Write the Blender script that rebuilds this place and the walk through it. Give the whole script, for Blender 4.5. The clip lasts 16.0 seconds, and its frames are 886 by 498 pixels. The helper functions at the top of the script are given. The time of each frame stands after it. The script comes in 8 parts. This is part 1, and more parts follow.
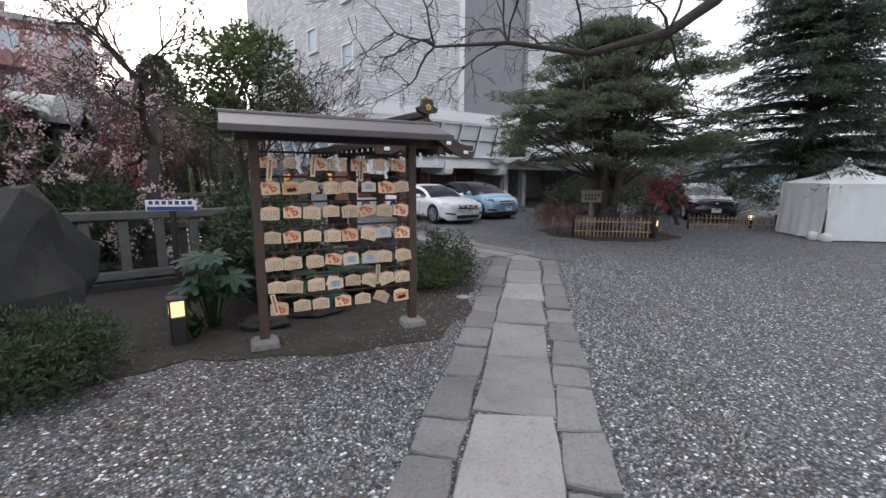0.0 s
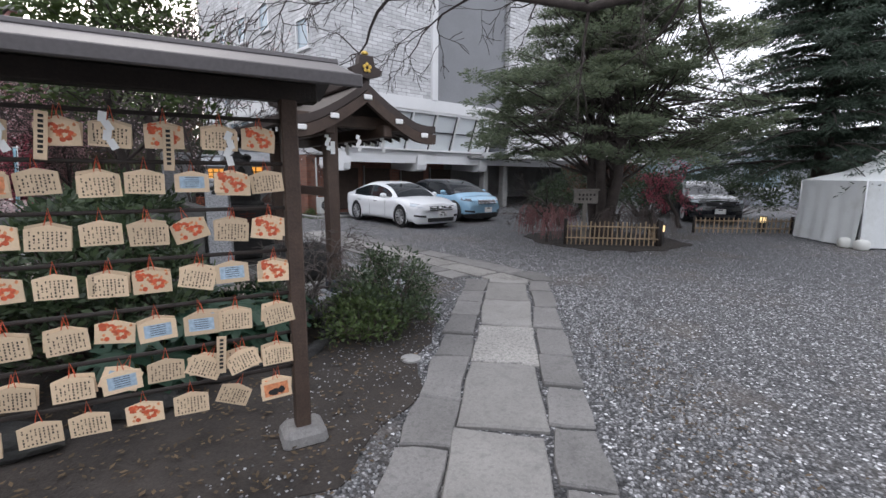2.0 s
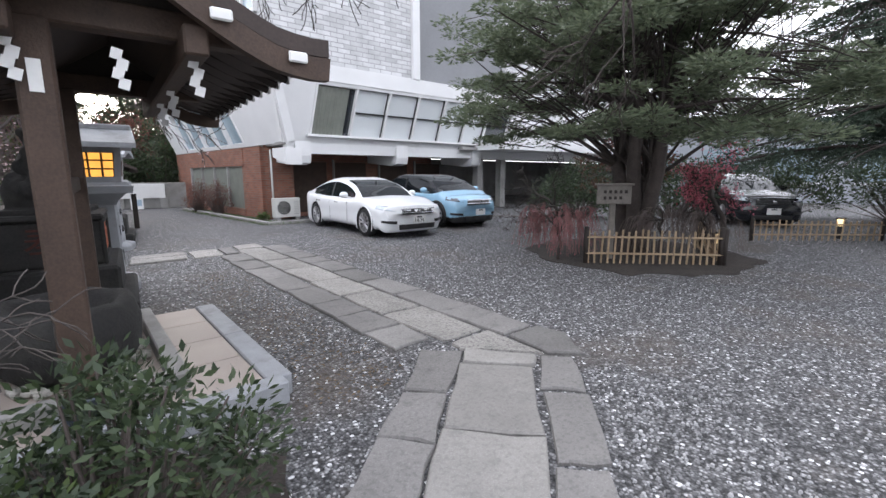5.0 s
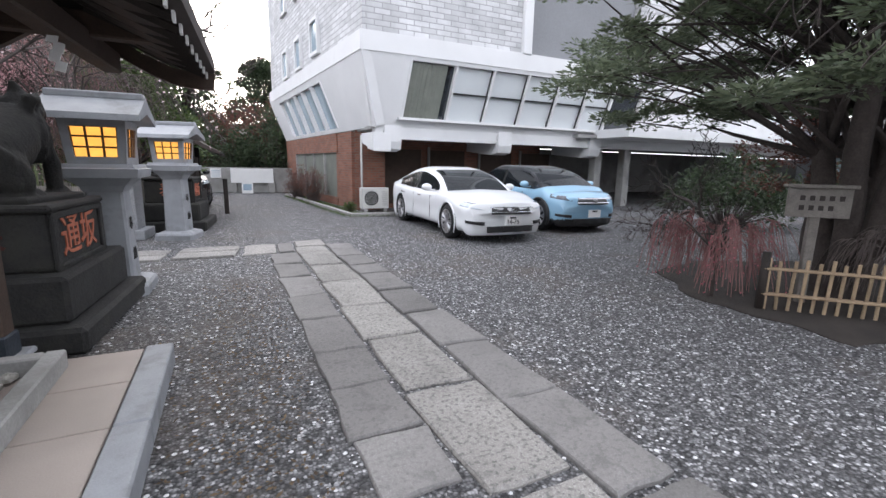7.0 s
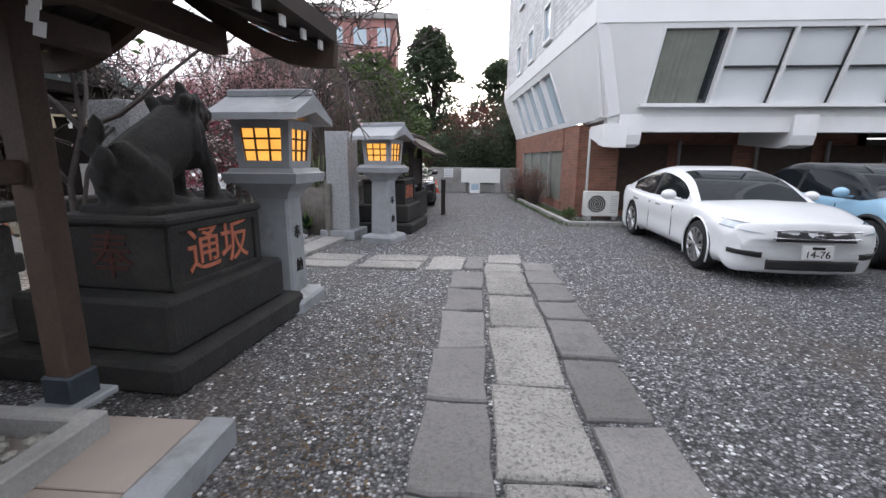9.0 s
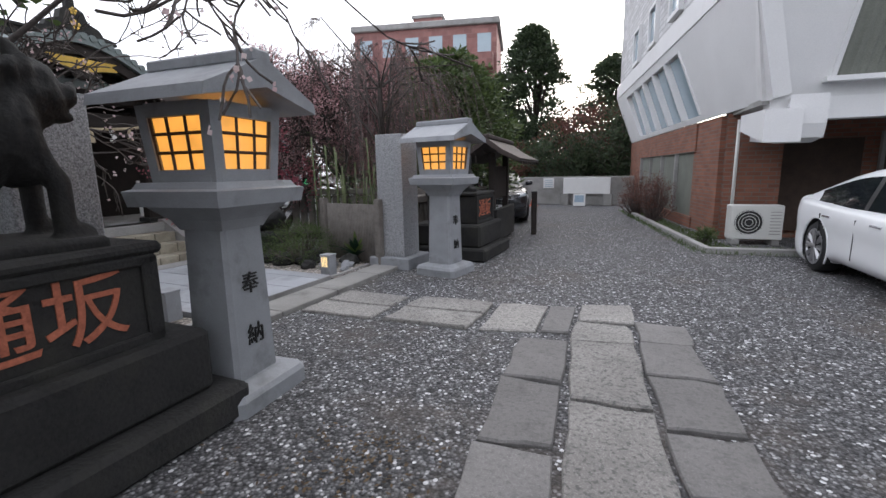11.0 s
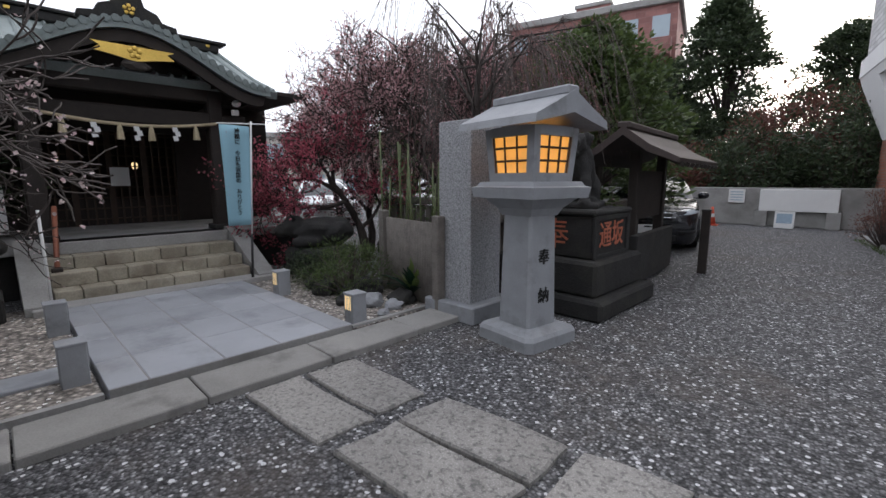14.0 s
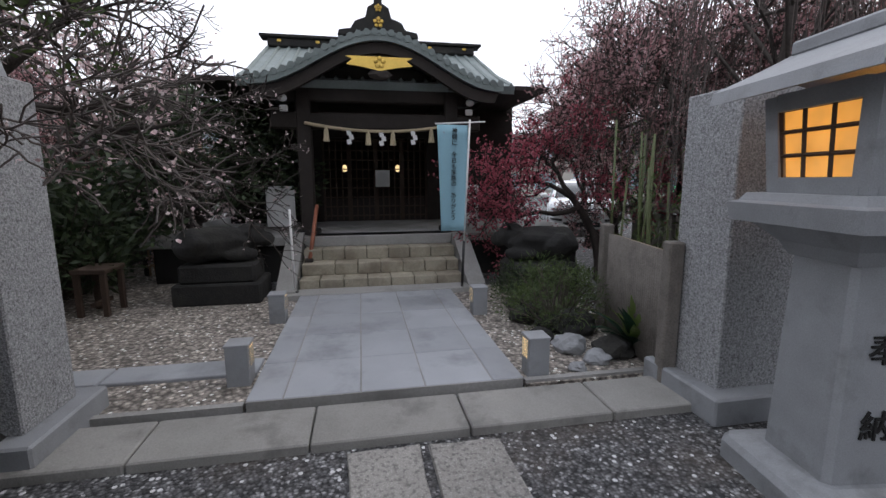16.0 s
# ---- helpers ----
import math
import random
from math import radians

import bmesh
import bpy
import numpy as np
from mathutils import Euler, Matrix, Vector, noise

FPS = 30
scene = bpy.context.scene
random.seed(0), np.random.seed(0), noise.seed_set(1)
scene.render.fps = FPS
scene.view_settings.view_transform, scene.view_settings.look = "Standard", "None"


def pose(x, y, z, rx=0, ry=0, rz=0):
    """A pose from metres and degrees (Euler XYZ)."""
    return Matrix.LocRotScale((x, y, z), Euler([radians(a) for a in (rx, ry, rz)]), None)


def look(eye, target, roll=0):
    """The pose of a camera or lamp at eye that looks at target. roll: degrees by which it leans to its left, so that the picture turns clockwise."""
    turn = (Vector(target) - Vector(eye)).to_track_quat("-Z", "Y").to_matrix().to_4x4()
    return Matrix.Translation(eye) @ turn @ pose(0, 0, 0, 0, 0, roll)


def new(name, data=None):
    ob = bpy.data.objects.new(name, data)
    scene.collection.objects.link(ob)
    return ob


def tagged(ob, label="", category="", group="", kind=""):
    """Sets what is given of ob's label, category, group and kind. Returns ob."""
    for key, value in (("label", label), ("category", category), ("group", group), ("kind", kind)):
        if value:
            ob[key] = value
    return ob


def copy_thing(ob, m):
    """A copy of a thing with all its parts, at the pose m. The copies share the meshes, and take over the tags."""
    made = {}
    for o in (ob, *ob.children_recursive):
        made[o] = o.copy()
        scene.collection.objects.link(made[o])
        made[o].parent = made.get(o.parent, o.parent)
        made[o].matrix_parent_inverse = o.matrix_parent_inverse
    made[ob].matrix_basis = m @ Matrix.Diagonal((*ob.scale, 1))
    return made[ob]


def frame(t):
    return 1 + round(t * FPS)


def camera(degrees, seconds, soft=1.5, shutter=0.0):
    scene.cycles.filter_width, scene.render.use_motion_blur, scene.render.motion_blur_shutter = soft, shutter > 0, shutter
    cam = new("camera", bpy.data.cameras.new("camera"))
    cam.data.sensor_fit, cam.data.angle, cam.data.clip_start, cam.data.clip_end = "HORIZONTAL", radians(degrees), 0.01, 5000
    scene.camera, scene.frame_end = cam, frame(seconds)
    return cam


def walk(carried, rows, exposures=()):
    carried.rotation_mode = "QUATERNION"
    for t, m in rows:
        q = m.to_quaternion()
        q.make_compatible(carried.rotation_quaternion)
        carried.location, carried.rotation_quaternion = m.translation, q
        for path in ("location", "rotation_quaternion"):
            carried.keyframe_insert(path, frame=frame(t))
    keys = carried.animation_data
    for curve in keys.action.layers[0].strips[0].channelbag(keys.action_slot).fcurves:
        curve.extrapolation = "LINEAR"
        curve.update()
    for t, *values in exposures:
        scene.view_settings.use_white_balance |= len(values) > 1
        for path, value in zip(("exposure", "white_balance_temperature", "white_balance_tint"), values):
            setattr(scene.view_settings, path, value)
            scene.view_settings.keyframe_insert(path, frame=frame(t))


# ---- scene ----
cam = camera(90.2, 16.0)
PATH = [
    (0, (1.265, -0.281, 1.602), (2.474, 1.279, 1.282), 0.31),
    (0.5, (1.710, 0.105, 1.576), (2.940, 1.648, 1.251), 0.42),
    (1, (2.117, 0.501, 1.548), (3.363, 2.031, 1.217), 0.35),
    (1.5, (2.501, 0.867, 1.540), (3.760, 2.385, 1.210), 0.36),
    (2, (2.923, 1.223, 1.545), (4.195, 2.731, 1.218), 0.39),
    (2.5, (3.304, 1.625, 1.517), (4.589, 3.123, 1.192), 0.15),
    (3, (3.714, 1.930, 1.504), (5.003, 3.424, 1.178), 0.13),
    (3.5, (4.077, 2.211, 1.514), (5.364, 3.705, 1.182), -0.13),
    (3.7, (4.225, 2.361, 1.516), (5.512, 3.853, 1.178), -0.15),
    (5.8, (5.907, 3.749, 1.368), (7.124, 5.302, 1.040), 0.02),
    (6, (6.022, 3.886, 1.380), (7.201, 5.466, 1.044), 0.10),
    (6.5, (6.336, 4.247, 1.403), (7.387, 5.912, 1.052), 0.25),
    (7, (6.717, 4.592, 1.391), (7.574, 6.359, 1.017), 1.13),
    (7.5, (6.905, 4.954, 1.391), (7.516, 6.817, 0.999), 1.39),
    (8, (7.126, 5.268, 1.420), (7.446, 7.199, 1.012), 1.54),
    (8.5, (7.333, 5.642, 1.437), (7.394, 7.597, 1.023), 1.26),
    (9, (7.476, 6.067, 1.417), (7.336, 8.023, 1.023), 0.41),
    (9.5, (7.650, 6.503, 1.436), (7.316, 8.438, 1.060), -0.15),
    (10, (7.650, 6.952, 1.399), (7.173, 8.861, 1.040), -0.83),
    (10.2, (7.669, 7.201, 1.345), (7.159, 9.102, 0.993), -1.04),
    (12.5, (7.693, 9.226, 1.424), (6.884, 11.019, 1.068), 0.02),
    (13, (7.649, 9.633, 1.393), (6.728, 11.374, 1.044), -0.14),
    (13.5, (7.655, 10.063, 1.354), (6.601, 11.732, 1.036), -0.08),
    (14, (7.586, 10.422, 1.350), (6.362, 11.974, 1.041), -0.18),
    (14.5, (7.518, 10.803, 1.358), (6.099, 12.181, 1.059), -0.29),
    (15, (7.432, 11.139, 1.369), (5.828, 12.296, 1.073), -0.16),
    (15.5, (7.260, 11.375, 1.381), (5.493, 12.260, 1.074), -0.17),
    (16, (7.113, 11.564, 1.399), (5.223, 12.140, 1.088), -0.21),
]
walk(cam, [(t, look(eye, aim, roll)) for t, eye, aim, roll in PATH],
     [(0, 0.70), (3.5, 1.14), (6, 1.44), (10, 1.06), (12.5, 0.66), (16, 0.5)])

# ---- light ----
SUN_EL, SUN_ROT = radians(10), radians(5)
world = bpy.data.worlds.new("dusk_sky")
scene.world = world
world.use_nodes = True
wn = world.node_tree.nodes
wl = world.node_tree.links
sky = wn.new("ShaderNodeTexSky")
sky.sky_type = "NISHITA"
sky.sun_disc = False
sky.sun_elevation = SUN_EL
sky.sun_rotation = SUN_ROT
sky.air_density = 1.0
sky.dust_density = 4.0
sky.ozone_density = 1.0
soft_sky = wn.new("ShaderNodeHueSaturation")
soft_sky.inputs["Saturation"].default_value = 0.4
wl.new(sky.outputs[0], soft_sky.inputs["Color"])
glow_part = wn["Background"]
wl.new(soft_sky.outputs[0], glow_part.inputs["Color"])
glow_part.inputs["Strength"].default_value = 0.05
# the even cloud layer in front of the clear sky
cloud = wn.new("ShaderNodeBackground")
cloud.inputs["Color"].default_value = (0.925, 0.948, 1.06, 1)
cloud.inputs["Strength"].default_value = 0.95
both = wn.new("ShaderNodeAddShader")
wl.new(glow_part.outputs[0], both.inputs[0])
wl.new(cloud.outputs[0], both.inputs[1])
wl.new(both.outputs[0], wn["World Output"].inputs["Surface"])
sun_data = bpy.data.lights.new("sun", "SUN")
sun_data.energy = 0.5
sun_data.angle = radians(40)
sun_data.color = (1.0, 0.93, 0.86)
sun = new("sun", sun_data)
sun.matrix_world = look((0, 0, 30), (-math.sin(SUN_ROT) * 20, -math.cos(SUN_ROT) * 20, 10))


# ---- materials ----
def mat(name, colour, rough=0.7, metal=0.0, vary=0.25, scale=6.0, fine=60.0, bump=0.25, stain=None, stain_at=0.55, spec=0.5,
        per_object=0.0, clear=0.0, sides=False):
    """A worn surface: colour varied at two scales, with fine relief, and stains where asked."""
    m = bpy.data.materials.new(name)
    m.use_nodes = True
    n, l = m.node_tree.nodes, m.node_tree.links
    b = n["Principled BSDF"]
    b.inputs["Roughness"].default_value = rough
    b.inputs["Metallic"].default_value = metal
    b.inputs["Specular IOR Level"].default_value = spec
    b.inputs["Coat Weight"].default_value = clear
    b.inputs["Coat Roughness"].default_value = 0.05
    geo = n.new("ShaderNodeNewGeometry")
    big = n.new("ShaderNodeTexNoise")
    big.inputs["Scale"].default_value = scale
    big.inputs["Detail"].default_value = 5
    small = n.new("ShaderNodeTexNoise")
    small.inputs["Scale"].default_value = fine
    small.inputs["Detail"].default_value = 3
    l.new(geo.outputs["Position"], big.inputs["Vector"])
    l.new(geo.outputs["Position"], small.inputs["Vector"])
    add = n.new("ShaderNodeMath")
    add.operation = "ADD"
    l.new(big.outputs[0], add.inputs[0])
    l.new(small.outputs[0], add.inputs[1])
    rng = n.new("ShaderNodeMapRange")
    rng.inputs["From Min"].default_value = 0.6
    rng.inputs["From Max"].default_value = 1.4
    rng.inputs["To Min"].default_value = 1 - vary
    rng.inputs["To Max"].default_value = 1 + vary
    l.new(add.outputs[0], rng.inputs["Value"])
    out = rng.outputs[0]
    if per_object:
        info = n.new("ShaderNodeObjectInfo")
        r2 = n.new("ShaderNodeMapRange")
        r2.inputs["To Min"].default_value = 1 - per_object
        r2.inputs["To Max"].default_value = 1 + per_object
        l.new(info.outputs["Random"], r2.inputs["Value"])
        mul = n.new("ShaderNodeMath")
        mul.operation = "MULTIPLY"
        l.new(out, mul.inputs[0])
        l.new(r2.outputs[0], mul.inputs[1])
        out = mul.outputs[0]
    base = n.new("ShaderNodeMix")
    base.data_type = "RGBA"
    base.blend_type = "MULTIPLY"
    base.inputs[0].default_value = 1
    base.inputs[6].default_value = (*colour, 1)
    l.new(out, base.inputs[7])
    col = base.outputs[2]
    if stain:
        ns = n.new("ShaderNodeTexNoise")
        ns.inputs["Scale"].default_value = scale * 0.45
        ns.inputs["Detail"].default_value = 7
        ns.inputs["Roughness"].default_value = 0.65
        l.new(geo.outputs["Position"], ns.inputs["Vector"])
        ramp = n.new("ShaderNodeMapRange")
        ramp.inputs["From Min"].default_value = stain_at - 0.06
        ramp.inputs["From Max"].default_value = stain_at + 0.1
        l.new(ns.outputs[0], ramp.inputs["Value"])
        mx = n.new("ShaderNodeMix")
        mx.data_type = "RGBA"
        l.new(ramp.outputs[0], mx.inputs[0])
        l.new(col, mx.inputs[6])
        mx.inputs[7].default_value = (*stain, 1)
        col = mx.outputs[2]
    l.new(col, b.inputs["Base Color"])
    if bump:
        bp = n.new("ShaderNodeBump")
        bp.inputs["Strength"].default_value = bump
        bp.inputs["Distance"].default_value = 0.01
        l.new(add.outputs[0], bp.inputs["Height"])
        l.new(bp.outputs[0], b.inputs["Normal"])
    return m


def gravel_mat(name, dark, light, size, soil, soil_at):
    """Loose stones: a colour for each cell, shade between stones painted in, relief from the cells, patches of bare
    soil.
    """
    m = bpy.data.materials.new(name)
    m.use_nodes = True
    n, l = m.node_tree.nodes, m.node_tree.links
    b = n["Principled BSDF"]
    b.inputs["Roughness"].default_value = 0.8
    geo = n.new("ShaderNodeNewGeometry")
    cell = n.new("ShaderNodeTexVoronoi")
    cell.inputs["Scale"].default_value = size
    cell.inputs["Randomness"].default_value = 1
    l.new(geo.outputs["Position"], cell.inputs["Vector"])
    sep = n.new("ShaderNodeSeparateColor")
    l.new(cell.outputs["Color"], sep.inputs[0])
    ramp = n.new("ShaderNodeValToRGB")
    ramp.color_ramp.elements[0].color = (*dark, 1)
    ramp.color_ramp.elements[1].color = (*light, 1)
    mid = ramp.color_ramp.elements.new(0.78)
    mid.color = tuple(0.5 * (a + c) * 0.72 for a, c in zip(dark, light)) + (1,)
    l.new(sep.outputs[0], ramp.inputs[0])
    # shade in the gaps put into the colour: each stone darkens toward its edge
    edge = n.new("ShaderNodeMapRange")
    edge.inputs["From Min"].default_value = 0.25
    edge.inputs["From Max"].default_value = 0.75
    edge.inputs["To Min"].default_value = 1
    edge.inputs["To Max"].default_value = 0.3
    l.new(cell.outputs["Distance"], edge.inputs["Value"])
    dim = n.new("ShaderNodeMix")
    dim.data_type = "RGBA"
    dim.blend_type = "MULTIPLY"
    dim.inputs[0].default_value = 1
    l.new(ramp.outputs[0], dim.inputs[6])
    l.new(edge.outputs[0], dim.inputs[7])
    patch = n.new("ShaderNodeTexNoise")
    patch.inputs["Scale"].default_value = 0.55
    patch.inputs["Detail"].default_value = 8
    patch.inputs["Roughness"].default_value = 0.7
    l.new(geo.outputs["Position"], patch.inputs["Vector"])
    pr = n.new("ShaderNodeMapRange")
    pr.inputs["From Min"].default_value = soil_at
    pr.inputs["From Max"].default_value = soil_at + 0.16
    l.new(patch.outputs[0], pr.inputs["Value"])
    half = n.new("ShaderNodeMath")
    half.operation = "MULTIPLY"
    half.inputs[1].default_value = 0.75
    l.new(pr.outputs[0], half.inputs[0])
    mx = n.new("ShaderNodeMix")
    mx.data_type = "RGBA"
    l.new(half.outputs[0], mx.inputs[0])
    l.new(dim.outputs[2], mx.inputs[6])
    mx.inputs[7].default_value = (*soil, 1)
    tone = n.new("ShaderNodeTexNoise")
    tone.inputs["Scale"].default_value = 13
    tone.inputs["Detail"].default_value = 6
    tone.inputs["Roughness"].default_value = 0.75
    l.new(geo.outputs["Position"], tone.inputs["Vector"])
    tr = n.new("ShaderNodeMapRange")
    for key, val in (("From Min", 0.34), ("From Max", 0.66), ("To Min", 0.5), ("To Max", 1.55)):
        tr.inputs[key].default_value = val
    l.new(tone.outputs[0], tr.inputs["Value"])
    mt = n.new("ShaderNodeMix")
    mt.data_type = "RGBA"
    mt.blend_type = "MULTIPLY"
    mt.inputs[0].default_value = 1
    l.new(mx.outputs[2], mt.inputs[6])
    l.new(tr.outputs[0], mt.inputs[7])
    chip = n.new("ShaderNodeTexVoronoi")
    chip.inputs["Scale"].default_value = 34
    l.new(geo.outputs["Position"], chip.inputs["Vector"])
    cs = n.new("ShaderNodeSeparateColor")
    l.new(chip.outputs["Color"], cs.inputs[0])
    pick = n.new("ShaderNodeMath")
    pick.operation = "GREATER_THAN"
    pick.inputs[1].default_value = 0.92
    l.new(cs.outputs[1], pick.inputs[0])
    close = n.new("ShaderNodeMath")
    close.operation = "LESS_THAN"
    close.inputs[1].default_value = 0.42
    l.new(chip.outputs["Distance"], close.inputs[0])
    on = n.new("ShaderNodeMath")
    on.operation = "MULTIPLY"
    l.new(pick.outputs[0], on.inputs[0])
    l.new(close.outputs[0], on.inputs[1])
    mc = n.new("ShaderNodeMix")
    mc.data_type = "RGBA"
    l.new(on.outputs[0], mc.inputs[0])
    l.new(mt.outputs[2], mc.inputs[6])
    mc.inputs[7].default_value = (*(min(0.8, c * 1.35) for c in light), 1)
    l.new(mc.outputs[2], b.inputs["Base Color"])
    bp = n.new("ShaderNodeBump")
    bp.invert = True
    bp.inputs["Strength"].default_value = 0.8
    bp.inputs["Distance"].default_value = 0.012
    l.new(cell.outputs["Distance"], bp.inputs["Height"])
    l.new(bp.outputs[0], b.inputs["Normal"])
    return m


def hewn_mat(name, base, pit, crystal, hewn, per_object):
    """Hewn granite: crystals, chisel pits, dark dirt in the hollows and broad wear."""
    m = bpy.data.materials.new(name)
    m.use_nodes = True
    n, l = m.node_tree.nodes, m.node_tree.links
    b = n["Principled BSDF"]
    b.inputs["Roughness"].default_value = 0.82
    geo = n.new("ShaderNodeNewGeometry")

    def grain(scale, detail, rough):
        t = n.new("ShaderNodeTexNoise")
        t.inputs["Scale"].default_value, t.inputs["Detail"].default_value, t.inputs["Roughness"].default_value = scale, detail, rough
        l.new(geo.outputs["Position"], t.inputs["Vector"])
        return t.outputs[0]

    def span(v, a, c, lo, hi):
        r = n.new("ShaderNodeMapRange")
        for key, val in (("From Min", a), ("From Max", c), ("To Min", lo), ("To Max", hi)):
            r.inputs[key].default_value = val
        l.new(v, r.inputs["Value"])
        return r.outputs[0]

    def blend(f, a, c, kind="MIX"):
        x = n.new("ShaderNodeMix")
        x.data_type, x.blend_type = "RGBA", kind
        for slot, v in ((0, f), (6, a), (7, c)):
            if isinstance(v, (tuple, float)):
                x.inputs[slot].default_value = (*v, 1) if isinstance(v, tuple) else v
            else:
                l.new(v, x.inputs[slot])
        return x.outputs[2]
    chisel, fleck, wear, broad = grain(38, 4, 0.6), grain(150, 2, 0.5), grain(7, 6, 0.7), grain(1.6, 4, 0.6)
    col = blend(span(fleck, 0.52, 0.66, 0.0, 0.7), base, crystal)
    col = blend(span(chisel, 0.50, 0.36, 0.0, hewn), col, pit)
    col = blend(span(wear, 0.54, 0.68, 0.0, 0.5), col, pit)
    info = n.new("ShaderNodeObjectInfo")
    shade = n.new("ShaderNodeMath")
    shade.operation = "MULTIPLY"
    l.new(span(info.outputs["Random"], 0, 1, 1 - per_object, 1 + per_object), shade.inputs[0])
    l.new(span(broad, 0.3, 0.7, 0.85, 1.15), shade.inputs[1])
    l.new(blend(1.0, col, shade.outputs[0], "MULTIPLY"), b.inputs["Base Color"])
    h = n.new("ShaderNodeMath")
    h.operation = "MULTIPLY_ADD"
    h.inputs[1].default_value = 0.4
    l.new(fleck, h.inputs[0])
    l.new(chisel, h.inputs[2])
    bp = n.new("ShaderNodeBump")
    bp.inputs["Strength"].default_value = 0.35 + 0.4 * hewn
    bp.inputs["Distance"].default_value = 0.008
    l.new(h.outputs[0], bp.inputs["Height"])
    l.new(bp.outputs[0], b.inputs["Normal"])
    return m


def brick_mat(name, colour, mortar, wide, high, gap, rough=0.8):
    """Courses of brick or small tile on upright walls of any heading."""
    m = bpy.data.materials.new(name)
    m.use_nodes = True
    n, l = m.node_tree.nodes, m.node_tree.links
    b = n["Principled BSDF"]
    b.inputs["Roughness"].default_value = rough
    geo = n.new("ShaderNodeNewGeometry")
    sep = n.new("ShaderNodeSeparateXYZ")
    l.new(geo.outputs["Position"], sep.inputs[0])
    add = n.new("ShaderNodeMath")
    add.operation = "ADD"
    l.new(sep.outputs[0], add.inputs[0])
    l.new(sep.outputs[1], add.inputs[1])
    com = n.new("ShaderNodeCombineXYZ")
    l.new(add.outputs[0], com.inputs[0])
    l.new(sep.outputs[2], com.inputs[1])
    t = n.new("ShaderNodeTexBrick")
    t.inputs["Scale"].default_value = 1
    t.inputs["Brick Width"].default_value = wide
    t.inputs["Row Height"].default_value = high
    t.inputs["Mortar Size"].default_value = gap
    t.inputs["Color1"].default_value = (*colour, 1)
    t.inputs["Color2"].default_value = tuple(c * 0.72 for c in colour) + (1,)
    t.inputs["Mortar"].default_value = (*mortar, 1)
    l.new(com.outputs[0], t.inputs["Vector"])
    ns = n.new("ShaderNodeTexNoise")
    ns.inputs["Scale"].default_value = 2.5
    ns.inputs["Detail"].default_value = 8
    l.new(geo.outputs["Position"], ns.inputs["Vector"])
    rng = n.new("ShaderNodeMapRange")
    rng.inputs["To Min"].default_value = 0.7
    rng.inputs["To Max"].default_value = 1.3
    l.new(ns.outputs[0], rng.inputs["Value"])
    mx = n.new("ShaderNodeMix")
    mx.data_type = "RGBA"
    mx.blend_type = "MULTIPLY"
    mx.inputs[0].default_value = 1
    l.new(t.outputs["Color"], mx.inputs[6])
    l.new(rng.outputs[0], mx.inputs[7])
    l.new(mx.outputs[2], b.inputs["Base Color"])
    bp = n.new("ShaderNodeBump")
    bp.inputs["Strength"].default_value = 0.5
    bp.inputs["Distance"].default_value = 0.008
    bp.invert = True
    l.new(t.outputs["Fac"], bp.inputs["Height"])
    l.new(bp.outputs[0], b.inputs["Normal"])
    return m


def leaf_mat(name, a, b2, rough=0.5, through_light=0.3):
    """Leaves or petals, each island of its own shade, letting some light through."""
    m = bpy.data.materials.new(name)
    m.use_nodes = True
    n, l = m.node_tree.nodes, m.node_tree.links
    b = n["Principled BSDF"]
    b.inputs["Roughness"].default_value = rough
    geo = n.new("ShaderNodeNewGeometry")
    ramp = n.new("ShaderNodeMix")
    ramp.data_type = "RGBA"
    ramp.inputs[6].default_value = (*a, 1)
    ramp.inputs[7].default_value = (*b2, 1)
    l.new(geo.outputs["Random Per Island"], ramp.inputs[0])
    l.new(ramp.outputs[2], b.inputs["Base Color"])
    b.inputs["Subsurface Weight"].default_value = 0.0
    tr = n.new("ShaderNodeBsdfTranslucent")
    l.new(ramp.outputs[2], tr.inputs["Color"])
    mix = n.new("ShaderNodeMixShader")
    mix.inputs[0].default_value = through_light
    l.new(b.outputs[0], mix.inputs[1])
    l.new(tr.outputs[0], mix.inputs[2])
    l.new(mix.outputs[0], n["Material Output"].inputs["Surface"])
    return m


def glow_mat(name, colour, power):
    m = bpy.data.materials.new(name)
    m.use_nodes = True
    b = m.node_tree.nodes["Principled BSDF"]
    n, l = m.node_tree.nodes, m.node_tree.links
    b.inputs["Base Color"].default_value = (0.45, 0.28, 0.12, 1)
    b.inputs["Emission Color"].default_value = (*colour, 1)
    tc = n.new("ShaderNodeNewGeometry")
    ns = n.new("ShaderNodeTexNoise")
    ns.inputs["Scale"].default_value = 9
    l.new(tc.outputs["Position"], ns.inputs["Vector"])
    r = n.new("ShaderNodeMapRange")
    r.inputs["To Min"].default_value = power * 0.6
    r.inputs["To Max"].default_value = power * 1.4
    l.new(ns.outputs[0], r.inputs["Value"])
    l.new(r.outputs[0], b.inputs["Emission Strength"])
    return m


def glass_mat(name, tint=(0.02, 0.025, 0.03), rough=0.05):
    m = mat(name, tint, rough, 0.0, 0.1, 2, 10, 0.0, spec=0.9)
    return m


